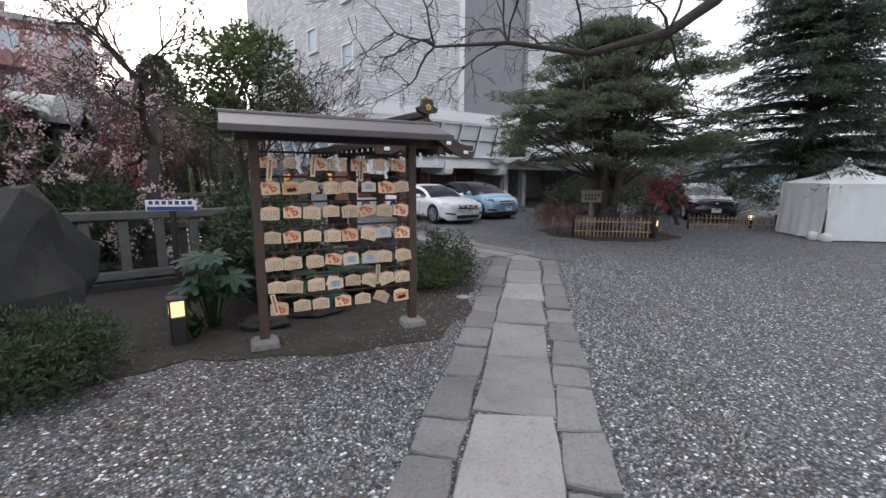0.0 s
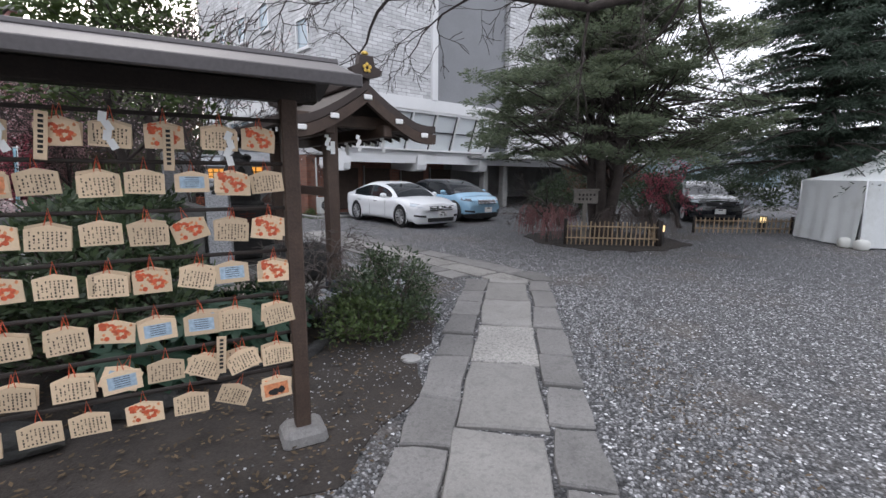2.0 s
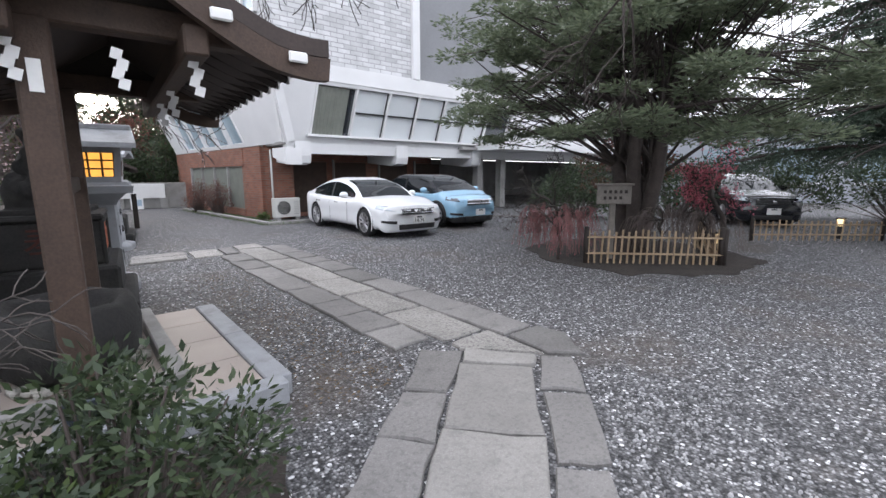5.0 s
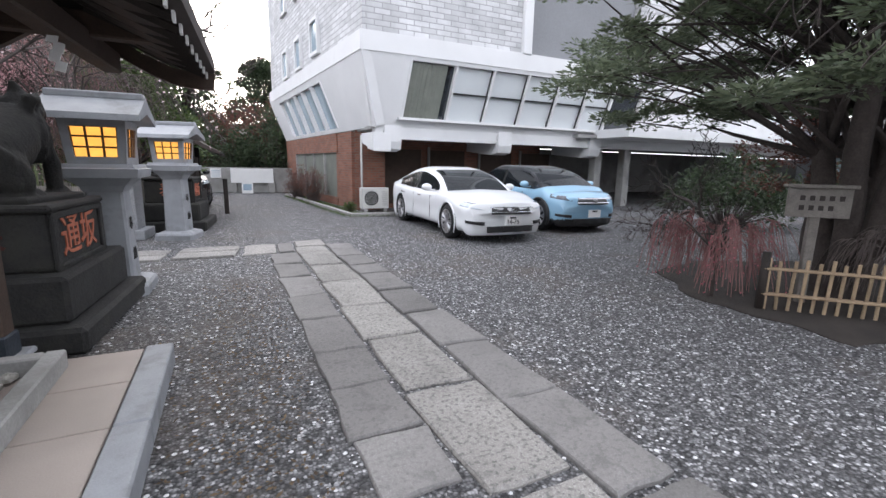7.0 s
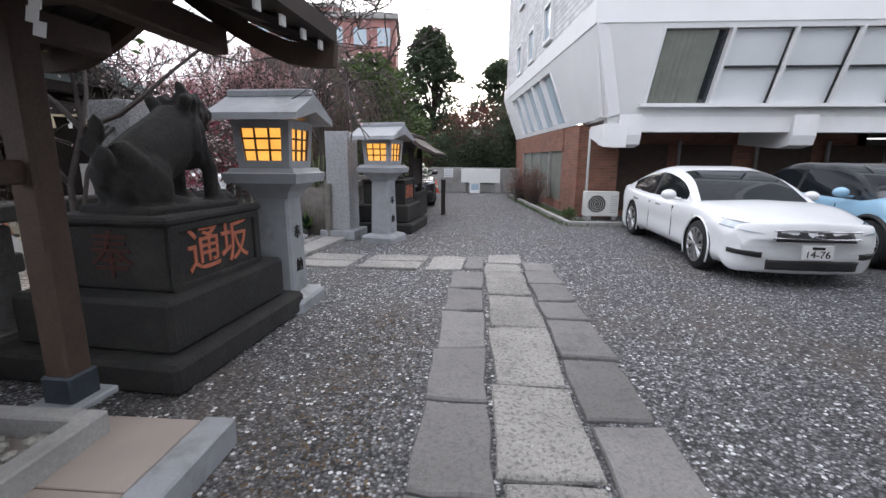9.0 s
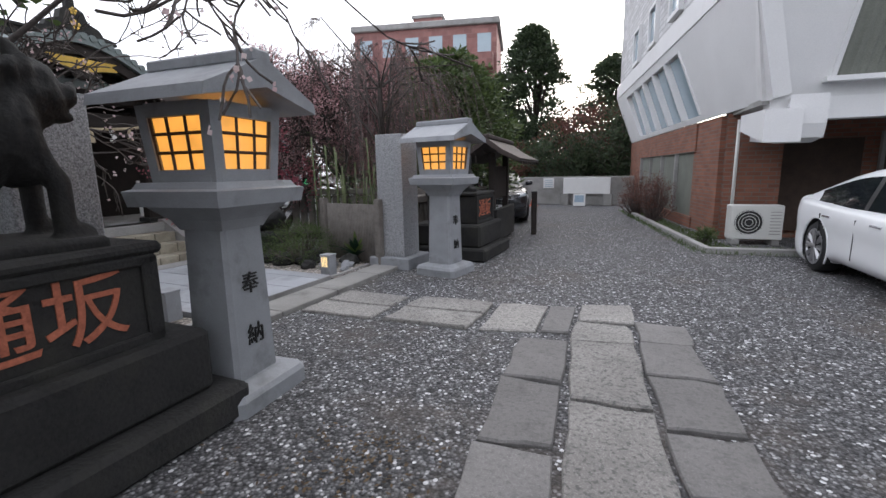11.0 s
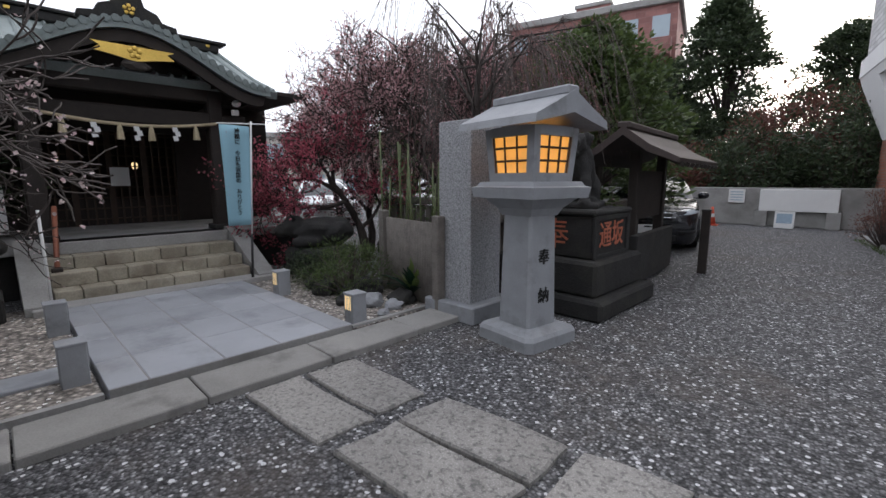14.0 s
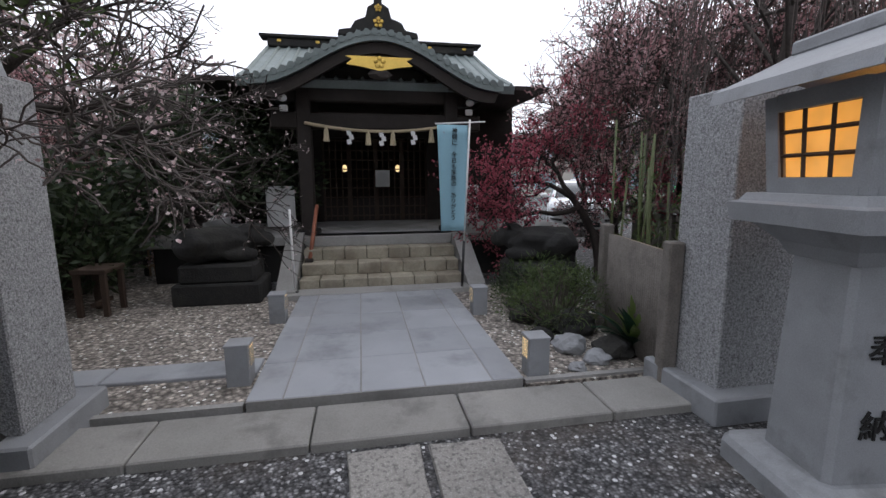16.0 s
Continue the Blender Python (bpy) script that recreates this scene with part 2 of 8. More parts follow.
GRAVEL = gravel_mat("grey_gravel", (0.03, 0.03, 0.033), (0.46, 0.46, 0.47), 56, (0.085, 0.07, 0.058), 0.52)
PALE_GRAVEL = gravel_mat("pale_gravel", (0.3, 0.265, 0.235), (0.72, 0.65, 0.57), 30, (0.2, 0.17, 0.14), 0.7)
SOIL = mat("dark_soil", (0.032, 0.026, 0.022), 0.95, vary=0.6, scale=3, fine=70, bump=0.8)
SLAB = hewn_mat("bush_hammered_slab", (0.25, 0.238, 0.222), (0.10, 0.098, 0.095), (0.42, 0.41, 0.39), 0.8, 0.14)
SLAB_WORN = hewn_mat("trodden_slab", (0.225, 0.215, 0.203), (0.13, 0.127, 0.122), (0.29, 0.283, 0.27), 0.4, 0.14)
SLAB_DARK = hewn_mat("worn_side_slab", (0.165, 0.158, 0.152), (0.085, 0.083, 0.08), (0.23, 0.225, 0.22), 0.45, 0.2)
KERB_STONE = mat("worn_kerb_granite", (0.25, 0.243, 0.23), 0.8, vary=0.22, scale=4, fine=120, bump=0.2, stain=(0.13, 0.125, 0.12), stain_at=0.58, per_object=0.12)
TILE = mat("pale_granite_tile", (0.32, 0.335, 0.36), 0.5, vary=0.14, scale=3, fine=140, bump=0.1, per_object=0.12, stain=(0.21, 0.22, 0.235), stain_at=0.56)
PINK_TILE = mat("pinkish_granite", (0.31, 0.265, 0.235), 0.5, vary=0.14, scale=3, fine=150, bump=0.08, per_object=0.06)
GRANITE = mat("grey_granite", (0.27, 0.28, 0.295), 0.65, vary=0.16, scale=7, fine=170, bump=0.2, stain=(0.17, 0.175, 0.18), stain_at=0.6)
SPECKLE = mat("speckled_granite", (0.30, 0.305, 0.315), 0.75, vary=0.85, scale=70, fine=130, bump=0.5)
DARK_STONE = mat("mossy_dark_stone", (0.02, 0.0195, 0.019), 0.9, vary=0.4, scale=4, fine=50, bump=0.7, stain=(0.034, 0.033, 0.028), stain_at=0.56)
STEP_STONE = mat("yellowed_step_stone", (0.33, 0.30, 0.235), 0.8, vary=0.3, scale=5, fine=60, bump=0.35, stain=(0.2, 0.17, 0.13), stain_at=0.53, per_object=0.15)
DARK_WOOD = mat("dark_aged_timber", (0.022, 0.016, 0.013), 0.75, vary=0.4, scale=8, fine=80, bump=0.3)
BROWN_WOOD = mat("brown_timber", (0.055, 0.034, 0.024), 0.7, vary=0.35, scale=8, fine=80, bump=0.3)
GREY_WOOD = mat("weathered_grey_timber", (0.16, 0.145, 0.13), 0.85, vary=0.35, scale=10, fine=90, bump=0.4)
PLAQUE = mat("pale_plaque_wood", (0.60, 0.455, 0.305), 0.6, vary=0.1, scale=8, fine=90, bump=0.05, per_object=0.2)
BAMBOO = mat("dry_bamboo", (0.30, 0.22, 0.14), 0.7, vary=0.3, scale=9, fine=60, bump=0.2, per_object=0.2)
INK = mat("black_ink", (0.012, 0.012, 0.012), 0.8, vary=0.1, bump=0)
RED_INK = mat("red_print", (0.5, 0.09, 0.035), 0.7, vary=0.3, scale=60, bump=0)
ORANGE_INK = mat("orange_print", (0.58, 0.22, 0.1), 0.7, vary=0.3, scale=60, bump=0)
BLUE_INK = mat("blue_print", (0.33, 0.43, 0.52), 0.7, vary=0.2, scale=60, bump=0)
CARVED_RED = mat("faded_red_carving", (0.42, 0.13, 0.075), 0.85, vary=0.35, scale=20, fine=90, bump=0.3)
WHITE_PAINT = mat("white_plaster", (0.66, 0.66, 0.66), 0.75, vary=0.07, scale=1.2, fine=60, bump=0.08, stain=(0.56, 0.555, 0.545), stain_at=0.62)
CONCRETE = mat("grey_concrete", (0.3, 0.295, 0.285), 0.85, vary=0.2, scale=2, fine=50, bump=0.25, stain=(0.2, 0.195, 0.185), stain_at=0.56)
DARK_PANEL = mat("dark_grey_cladding", (0.2, 0.205, 0.215), 0.7, vary=0.12, scale=1, fine=30, bump=0.05)
WHITE_BRICK = brick_mat("white_brick_tile", (0.60, 0.60, 0.605), (0.33, 0.33, 0.33), 0.42, 0.135, 0.014)
RED_BRICK = brick_mat("red_brown_brick", (0.27, 0.11, 0.07), (0.17, 0.14, 0.12), 0.24, 0.075, 0.008)
FAR_RED = brick_mat("far_red_tile", (0.31, 0.15, 0.135), (0.26, 0.14, 0.13), 0.6, 0.3, 0.02)
GLASS_DARK = glass_mat("dark_window_glass")
GLASS_BLUE = mat("blue_grey_window_glass", (0.30, 0.38, 0.43), 0.12, vary=0.1, scale=1, bump=0, spec=0.8)
FROST = mat("white_window_panel", (0.62, 0.65, 0.66), 0.35, vary=0.05, scale=1, bump=0)
CURTAIN = mat("grey_green_curtain", (0.17, 0.18, 0.155), 0.9, vary=0.2, scale=3, bump=0.1)
ROOF_METAL = mat("grey_brown_roof_metal", (0.075, 0.068, 0.07), 0.55, metal=0.1, vary=0.2, scale=3, bump=0.08)
BROWN_ROOF = mat("brown_roof_sheet", (0.04, 0.028, 0.024), 0.7, vary=0.3, scale=5, bump=0.1)
COPPER = mat("verdigris_copper_roof", (0.20, 0.235, 0.23), 0.6, metal=0.15, vary=0.25, scale=4, bump=0.15)
GOLD = mat("gilt_fitting", (0.62, 0.42, 0.10), 0.35, metal=0.8, vary=0.15, bump=0.05)
PAPER = mat("white_paper", (0.75, 0.75, 0.74), 0.8, vary=0.04, bump=0)
ROPE = mat("straw_rope", (0.5, 0.42, 0.28), 0.9, vary=0.3, fine=120, bump=0.6)
BANNER = mat("pale_blue_banner_cloth", (0.30, 0.52, 0.62), 0.85, vary=0.05, scale=3, bump=0.1)
CANVAS = mat("white_tent_canvas", (0.62, 0.64, 0.64), 0.75, vary=0.08, scale=2, fine=40, bump=0.2, stain=(0.5, 0.51, 0.49), stain_at=0.6)
CAR_WHITE = mat("white_car_paint", (0.78, 0.79, 0.80), 0.25, vary=0.02, bump=0, clear=0.6)
CAR_BLUE = mat("pale_blue_car_paint", (0.30, 0.50, 0.66), 0.25, vary=0.02, bump=0, clear=0.6)
CAR_BLACK = mat("black_car_paint", (0.012, 0.013, 0.018), 0.2, vary=0.05, bump=0, clear=0.6)
TYRE = mat("black_rubber", (0.015, 0.015, 0.016), 0.85, vary=0.2, bump=0.2)
ALLOY = mat("alloy_metal", (0.45, 0.45, 0.46), 0.3, metal=0.9, vary=0.05, bump=0)
BLACK_PLASTIC = mat("black_plastic", (0.02, 0.02, 0.021), 0.55, vary=0.15, bump=0.05)
CHROME = mat("chrome", (0.6, 0.6, 0.62), 0.15, metal=1.0, vary=0.02, bump=0)
LENS_MAT = mat("clear_headlamp", (0.55, 0.6, 0.65), 0.12, vary=0.2, scale=20, bump=0)
AC_WHITE = mat("ivory_plastic", (0.58, 0.58, 0.55), 0.5, vary=0.05, bump=0.03)
CONE_RED = mat("orange_plastic", (0.62, 0.10, 0.05), 0.5, vary=0.1, bump=0)
BARK = mat("dark_bark", (0.045, 0.036, 0.032), 0.95, vary=0.4, scale=8, fine=45, bump=0.9)
GREY_BARK = mat("grey_bark", (0.085, 0.072, 0.067), 0.95, vary=0.4, scale=8, fine=45, bump=0.8)
PLUM_BARK = mat("pale_plum_bark", (0.15, 0.13, 0.125), 0.95, vary=0.4, scale=8, fine=45, bump=0.6)
LEAF_DARK = leaf_mat("dark_evergreen_leaf", (0.022, 0.038, 0.019), (0.070, 0.10, 0.046))
LEAF_YARD = leaf_mat("grey_green_evergreen_leaf", (0.08, 0.105, 0.065), (0.165, 0.195, 0.12), through_light=0.45)
LEAF_MID = leaf_mat("mid_green_leaf", (0.045, 0.075, 0.022), (0.10, 0.14, 0.045))
LEAF_BIG = leaf_mat("glossy_green_leaf", (0.008, 0.030, 0.017), (0.018, 0.055, 0.03), 0.55)
LEAF_CAST = leaf_mat("variegated_leaf", (0.05, 0.11, 0.03), (0.30, 0.34, 0.10), 0.4)
NEEDLE = leaf_mat("conifer_needle", (0.022, 0.04, 0.026), (0.055, 0.082, 0.055), 0.6)
LEAF_RED = leaf_mat("reddish_leaf", (0.10, 0.035, 0.03), (0.17, 0.075, 0.05))
BLOSSOM = leaf_mat("pale_pink_blossom", (0.60, 0.42, 0.44), (0.75, 0.65, 0.64), 0.7)
BLOSSOM_PINK = leaf_mat("dusky_pink_blossom", (0.36, 0.17, 0.19), (0.60, 0.40, 0.40), 0.7)
BLOSSOM_RED = leaf_mat("red_pink_blossom", (0.34, 0.045, 0.085), (0.52, 0.16, 0.2), 0.7)
TWIG = mat("brown_twig", (0.105, 0.085, 0.078), 0.9, vary=0.3, bump=0.2)
GRASS = leaf_mat("grass_blade", (0.05, 0.09, 0.02), (0.11, 0.16, 0.05))
LAMP_GLOW = glow_mat("warm_lantern_paper", (1.0, 0.42, 0.07), 0.5)
LAMP_WHITE = glow_mat("warm_white_lamp", (1.0, 0.72, 0.36), 0.8)
GREEN_GLOW = glow_mat("green_lamp", (0.05, 1.0, 0.35), 2.0)


# ---- building blocks ----
def part(name, bm, material, parent, label="", smooth=False):
    """Links a bmesh as one mesh object under a thing or a part."""
    me = bpy.data.meshes.new(name)
    bmesh.ops.recalc_face_normals(bm, faces=bm.faces)
    bm.to_mesh(me)
    bm.free()
    me.materials.append(material)
    if smooth:
        for p in me.polygons:
            p.use_smooth = True
    ob = new(name, me)
    ob.parent = parent
    if label:
        ob["label"] = label
    return ob


def thing(name, m, label, category, group="", kind=""):
    ob = new(name)
    ob.empty_display_size = 0.1
    ob.matrix_world = m
    return tagged(ob, label, category, group, kind)


def share(name, me, parent, m, label=""):
    ob = new(name, me)
    ob.parent = parent
    ob.matrix_basis = m
    if label:
        ob["label"] = label
    return ob


def box(bm, x, y, z, sx, sy, sz, rz=0.0, bevel=0.0, rx=0.0, ry=0.0, top=1.0):
    """A block about its centre, bevelled, its top drawn in by the factor top."""
    g = bmesh.ops.create_cube(bm, size=1)
    vs = g["verts"]
    for v in vs:
        k = top if v.co.z > 0 else 1.0
        v.co = Vector((v.co.x * sx * k, v.co.y * sy * k, v.co.z * sz))
    if bevel:
        es = list({e for v in vs for e in v.link_edges})
        r = bmesh.ops.bevel(bm, geom=es, offset=bevel, segments=1, affect="EDGES")
        vs = list({v for f in r["faces"] for v in f.verts} | {v for v in vs if v.is_valid})
    bmesh.ops.transform(bm, matrix=pose(x, y, z, rx, ry, rz), verts=vs)
    return vs


def block(name, material, parent, x, y, z, sx, sy, sz, rz=0.0, bevel=0.01, label="", rx=0.0, ry=0.0, top=1.0):
    bm = bmesh.new()
    box(bm, x, y, z, sx, sy, sz, rz, bevel, rx, ry, top)
    return part(name, bm, material, parent, label)


def prism(bm, pts, z0, z1):
    """An upright prism over a plan polygon."""
    lo = [bm.verts.new((x, y, z0)) for x, y in pts]
    hi = [bm.verts.new((x, y, z1)) for x, y in pts]
    n = len(pts)
    bm.faces.new(lo[::-1])
    bm.faces.new(hi)
    for i in range(n):
        bm.faces.new((lo[i], lo[(i + 1) % n], hi[(i + 1) % n], hi[i]))


def slab_between(bm, a, b, c, d, thick):
    """A panel on the corners a b c d, thickened along its normal."""
    a, b, c, d = map(Vector, (a, b, c, d))
    nrm = (b - a).cross(d - a).normalized() * thick
    lo = [bm.verts.new(p) for p in (a, b, c, d)]
    hi = [bm.verts.new(p + nrm) for p in (a, b, c, d)]
    bm.faces.new(lo[::-1])
    bm.faces.new(hi)
    for i in range(4):
        bm.faces.new((lo[i], lo[(i + 1) % 4], hi[(i + 1) % 4], hi[i]))


def loft(bm, rings, close=True, caps=True):
    """Joins rings of equal count into a skin."""
    vr = [[bm.verts.new(p) for p in r] for r in rings]
    n = len(vr[0])
    for a, b in zip(vr, vr[1:]):
        for i in range(n if close else n - 1):
            bm.faces.new((a[i], a[(i + 1) % n], b[(i + 1) % n], b[i]))
    if caps and close:
        bm.faces.new(vr[0][::-1])
        bm.faces.new(vr[-1])


def tube(bm, pts, radii, n=5):
    pts = [Vector(p) for p in pts]
    rings = []
    for i, p in enumerate(pts):
        d = (pts[min(i + 1, len(pts) - 1)] - pts[max(i - 1, 0)])
        d = d.normalized() if d.length > 1e-6 else Vector((0, 0, 1))
        s = d.cross(Vector((0.3, 0.1, 1)) if abs(d.z) < 0.95 else Vector((1, 0, 0))).normalized()
        t = d.cross(s)
        r = radii[i] if isinstance(radii, (list, tuple)) else radii
        rings.append([p + (s * math.cos(2 * math.pi * k / n) + t * math.sin(2 * math.pi * k / n)) * r for k in range(n)])
    loft(bm, rings)


def rod(name, material, parent, a, b, r, n=8, label=""):
    bm = bmesh.new()
    tube(bm, [a, b], r, n)
    return part(name, bm, material, parent, label, True)


def ball(bm, x, y, z, sx, sy, sz, rough=0.0, seed=0, sub=2):
    g = bmesh.ops.create_icosphere(bm, subdivisions=sub, radius=1)
    for v in g["verts"]:
        k = 1 + rough * noise.noise(v.co * 1.7 + Vector((seed * 3.1, seed, 0)))
        v.co = Vector((x + v.co.x * sx * k, y + v.co.y * sy * k, z + v.co.z * sz * k))
    return g["verts"]


def writing(name, text, material, parent, m, size, vertical=False, label="", bold=0.0):
    """Characters as thin raised meshes, written down a column if vertical."""
    cu = bpy.data.curves.new(name, "FONT")
    cu.body = "\n".join(text) if vertical else text
    cu.size = size
    cu.align_x, cu.align_y = "CENTER", "CENTER"
    cu.space_line = 0.95
    cu.extrude = 0.004
    cu.offset = bold
    tmp = bpy.data.objects.new(name, cu)
    scene.collection.objects.link(tmp)
    me = bpy.data.meshes.new_from_object(tmp.evaluated_get(bpy.context.evaluated_depsgraph_get()))
    bpy.data.objects.remove(tmp)
    me.materials.append(material)
    ob = new(name, me)
    ob.parent = parent
    ob.matrix_basis = m
    if label:
        ob["label"] = label
    return ob


def leaf_quad(verts, faces, p, d, up, long, wide):
    """One leaf of four corners, folded along its middle."""
    s = d.cross(up)
    s = s.normalized() if s.length > 1e-5 else Vector((1, 0, 0))
    i = len(verts)
    verts += [p, p + d * long * 0.5 + s * wide * 0.5, p + d * long, p + d * long * 0.5 - s * wide * 0.5]
    faces.append((i, i + 1, i + 2, i + 3))


def leaves(name, verts, faces, material, parent):
    me = bpy.data.meshes.new(name)
    me.from_pydata([tuple(v) for v in verts], [], faces)
    me.materials.append(material)
    ob = new(name, me)
    ob.parent = parent
    return tagged(ob, kind="stuff")


def rand_dir(rng):
    while True:
        v = Vector((rng.uniform(-1, 1), rng.uniform(-1, 1), rng.uniform(-1, 1)))
        if 0.05 < v.length < 1:
            return v.normalized()


def grow(rng, p, d, length, radius, depth, out, tips, bend=0.35, fork=3, droop=0.0, shrink=0.68, spread=0.75):
    """Adds a limb and its branches to out as (points, radii); its ends go to tips."""
    pts, rad = [p.copy()], [radius]
    n = 4
    for i in range(n):
        d = (d + rand_dir(rng) * bend + Vector((0, 0, -droop))).normalized()
        p = p + d * length / n
        pts.append(p.copy())
        rad.append(radius * (1 - 0.45 * (i + 1) / n))
        if depth > 0 and i >= 1 and rng.random() < 0.55:
            side = (d + rand_dir(rng) * spread).normalized()
            grow(rng, p.copy(), side, length * shrink * rng.uniform(0.6, 1), radius * 0.5, depth - 1, out, tips, bend, fork, droop, shrink, spread)
    out.append((pts, rad))
    if depth <= 0:
        tips += pts[1:]
        return
    for k in range(fork):
        side = (d + rand_dir(rng) * spread).normalized()
        grow(rng, p.copy(), side, length * shrink * rng.uniform(0.75, 1.1), rad[-1] * 0.85, depth - 1, out, tips, bend, fork, droop, shrink, spread)


def limbs_mesh(name, limbs, material, parent, thin=0.004, sides=4, kind=""):
    verts, faces = [], []
    for pts, rad in limbs:
        n = 7 if rad[0] > 0.05 else (sides if rad[0] > 0.012 else 3)
        base = None
        for i, p in enumerate(pts):
            d = (pts[min(i + 1, len(pts) - 1)] - pts[max(i - 1, 0)]).normalized()
            s = d.cross(Vector((0.3, 0.2, 1)) if abs(d.z) < 0.9 else Vector((1, 0, 0))).normalized()
            t = d.cross(s)
            r = max(rad[i], thin)
            j = len(verts)
            verts += [p + (s * math.cos(2 * math.pi * k / n) + t * math.sin(2 * math.pi * k / n)) * r for k in range(n)]
            if base is not None:
                faces += [(base + k, base + (k + 1) % n, j + (k + 1) % n, j + k) for k in range(n)]
            base = j
    me = bpy.data.meshes.new(name)
    me.from_pydata([tuple(v) for v in verts], [], faces)
    me.materials.append(material)
    for p in me.polygons:
        p.use_smooth = True
    ob = new(name, me)
    ob.parent = parent
    return tagged(ob, kind=kind) if kind else ob


# ---- ground and paving ----
def sheet(name, material, x0, y0, x1, y1, z, label, category="ground", nx=1, ny=1, wave=0.0):
    bm = bmesh.new()
    g = [[bm.verts.new((x0 + (x1 - x0) * i / nx, y0 + (y1 - y0) * j / ny,
                        z + wave * noise.noise(Vector((i * 0.9, j * 0.9, 1.3))))) for j in range(ny + 1)] for i in range(nx + 1)]
    for i in range(nx):
        for j in range(ny):
            bm.faces.new((g[i][j], g[i + 1][j], g[i + 1][j + 1], g[i][j + 1]))
    ob = part(name, bm, material, None)
    return tagged(ob, label, category, kind="structure")


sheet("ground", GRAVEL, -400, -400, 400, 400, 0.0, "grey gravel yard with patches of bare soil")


def ragged(pts, step=0.12, amount=0.10):
    """A plan outline with an uneven, worn edge."""
    out = []
    for (x0, y0), (x1, y1) in zip(pts, pts[1:] + pts[:1]):
        n = max(1, int(math.hypot(x1 - x0, y1 - y0) / step))
        for k in range(n):
            x, y = x0 + (x1 - x0) * k / n, y0 + (y1 - y0) * k / n
            out.append((x + amount * noise.noise(Vector((x * 2.3, y * 2.3, 0.7))) * 1.6, y + amount * noise.noise(Vector((x * 2.3, y * 2.3, 5.1))) * 1.6))
    return out


bm = bmesh.new()
prism(bm, ragged([(-8, 4.22), (-0.25, 3.82), (1.75, 3.97), (2.7, 3.42), (3.7, 3.1), (4.7, 3.6), (5.9, 4.92), (6.0, 5.4), (5.3, 5.86), (4.0, 5.86), (3.9, 8.4), (-8, 8.4)]), -0.05, 0.008)
tagged(part("garden_bed", bm, SOIL, None), "dark bare garden soil with leaf litter", "garden bed", kind="structure")
bm = bmesh.new()
prism(bm, ragged([(11.3, 7.7), (11.3, 6.2), (12.4, 5.2), (13.9, 5.3), (14.9, 6.6), (14.6, 8.3), (13.0, 9.0), (11.9, 8.6)]), -0.05, 0.012)
tagged(part("tree_island", bm, SOIL, None), "bare soil island under the evergreen tree", "garden bed", kind="structure")

path_rng = random.Random(5)


def stone(bm, pts, h, rng, lip=0.012):
    """A worn paving stone over a plan outline, its top edge eased."""
    n = len(pts)
    cx, cy = sum(p[0] for p in pts) / n, sum(p[1] for p in pts) / n
    ring = []
    for i in range(n):
        a, b = Vector((*pts[i], 0)), Vector((*pts[(i + 1) % n], 0))
        for k in (0.0, 0.33, 0.67):
            q = a.lerp(b, k)
            j = 0.012 if k else 0.018
            ring.append((q.x + rng.uniform(-j, j), q.y + rng.uniform(-j, j)))
    lo = [bm.verts.new((x, y, -0.03)) for x, y in ring]
    mid = [bm.verts.new((x, y, h - lip)) for x, y in ring]
    top = [bm.verts.new((cx + (x - cx) * 0.965, cy + (y - cy) * 0.965, h + rng.uniform(-0.003, 0.003))) for x, y in ring]
    m = len(ring)
    for a, b in ((lo, mid), (mid, top)):
        for i in range(m):
            bm.faces.new((a[i], a[(i + 1) % m], b[(i + 1) % m], b[i]))
    bm.faces.new(top)


def pave(parent, pts, material, h=0.03, name="paving_slab"):
    bm = bmesh.new()
    stone(bm, pts, h + path_rng.uniform(-0.008, 0.008), path_rng)
    return part(name, bm, material, parent)


def strip(parent, a, b, left, right, joints, material, gap=0.016):
    """Stones in a row along the line from a to b, cut at the joints, between two offsets to its right."""
    a, b = Vector((*a, 0)), Vector((*b, 0))
    d = (b - a).normalized()
    s = Vector((d.y, -d.x, 0))
    for at, e in zip(joints, joints[1:]):
        j, k = path_rng.uniform(-0.018, 0.018), path_rng.uniform(-0.018, 0.018)
        f, h = path_rng.uniform(-0.025, 0.025), path_rng.uniform(-0.025, 0.025)
        q = [a + d * (at + gap + f) + s * (left + j), a + d * (e - gap - f) + s * (left + k), a + d * (e - gap + h) + s * (right + j), a + d * (at + gap - h) + s * (right + k)]
        pave(parent, [(p.x, p.y) for p in q][::-1], material)


path_one = tagged(new("slab_path"), "worn grey stone slab path set in gravel", "path", kind="structure")
A0, A1 = (0.51, -0.87), (7.81, 5.51)
strip(path_one, A0, A1, -0.275, 0.275, [0, 0.95, 1.9, 2.85, 3.77, 4.76, 5.68, 6.68], SLAB_WORN)
strip(path_one, A0, A1, -0.275, 0.275, [6.68, 7.62], SLAB)
strip(path_one, A0, A1, -0.275, 0.275, [7.62, 8.56, 9.44, 9.69], SLAB_WORN)
strip(path_one, A0, A1, -0.60, -0.30, [0, 0.7, 1.35, 2.0, 2.6, 3.2, 3.62, 4.25, 4.92, 5.45, 6.01, 6.73, 7.31, 7.87, 8.42, 8.95, 9.69], SLAB_DARK)
strip(path_one, A0, A1, 0.30, 0.58, [0, 0.8, 1.6, 2.4, 3.09, 3.64, 4.24, 4.64, 5.23, 5.79, 6.34, 6.9, 7.6, 8.33, 9.1, 9.69], SLAB_DARK)
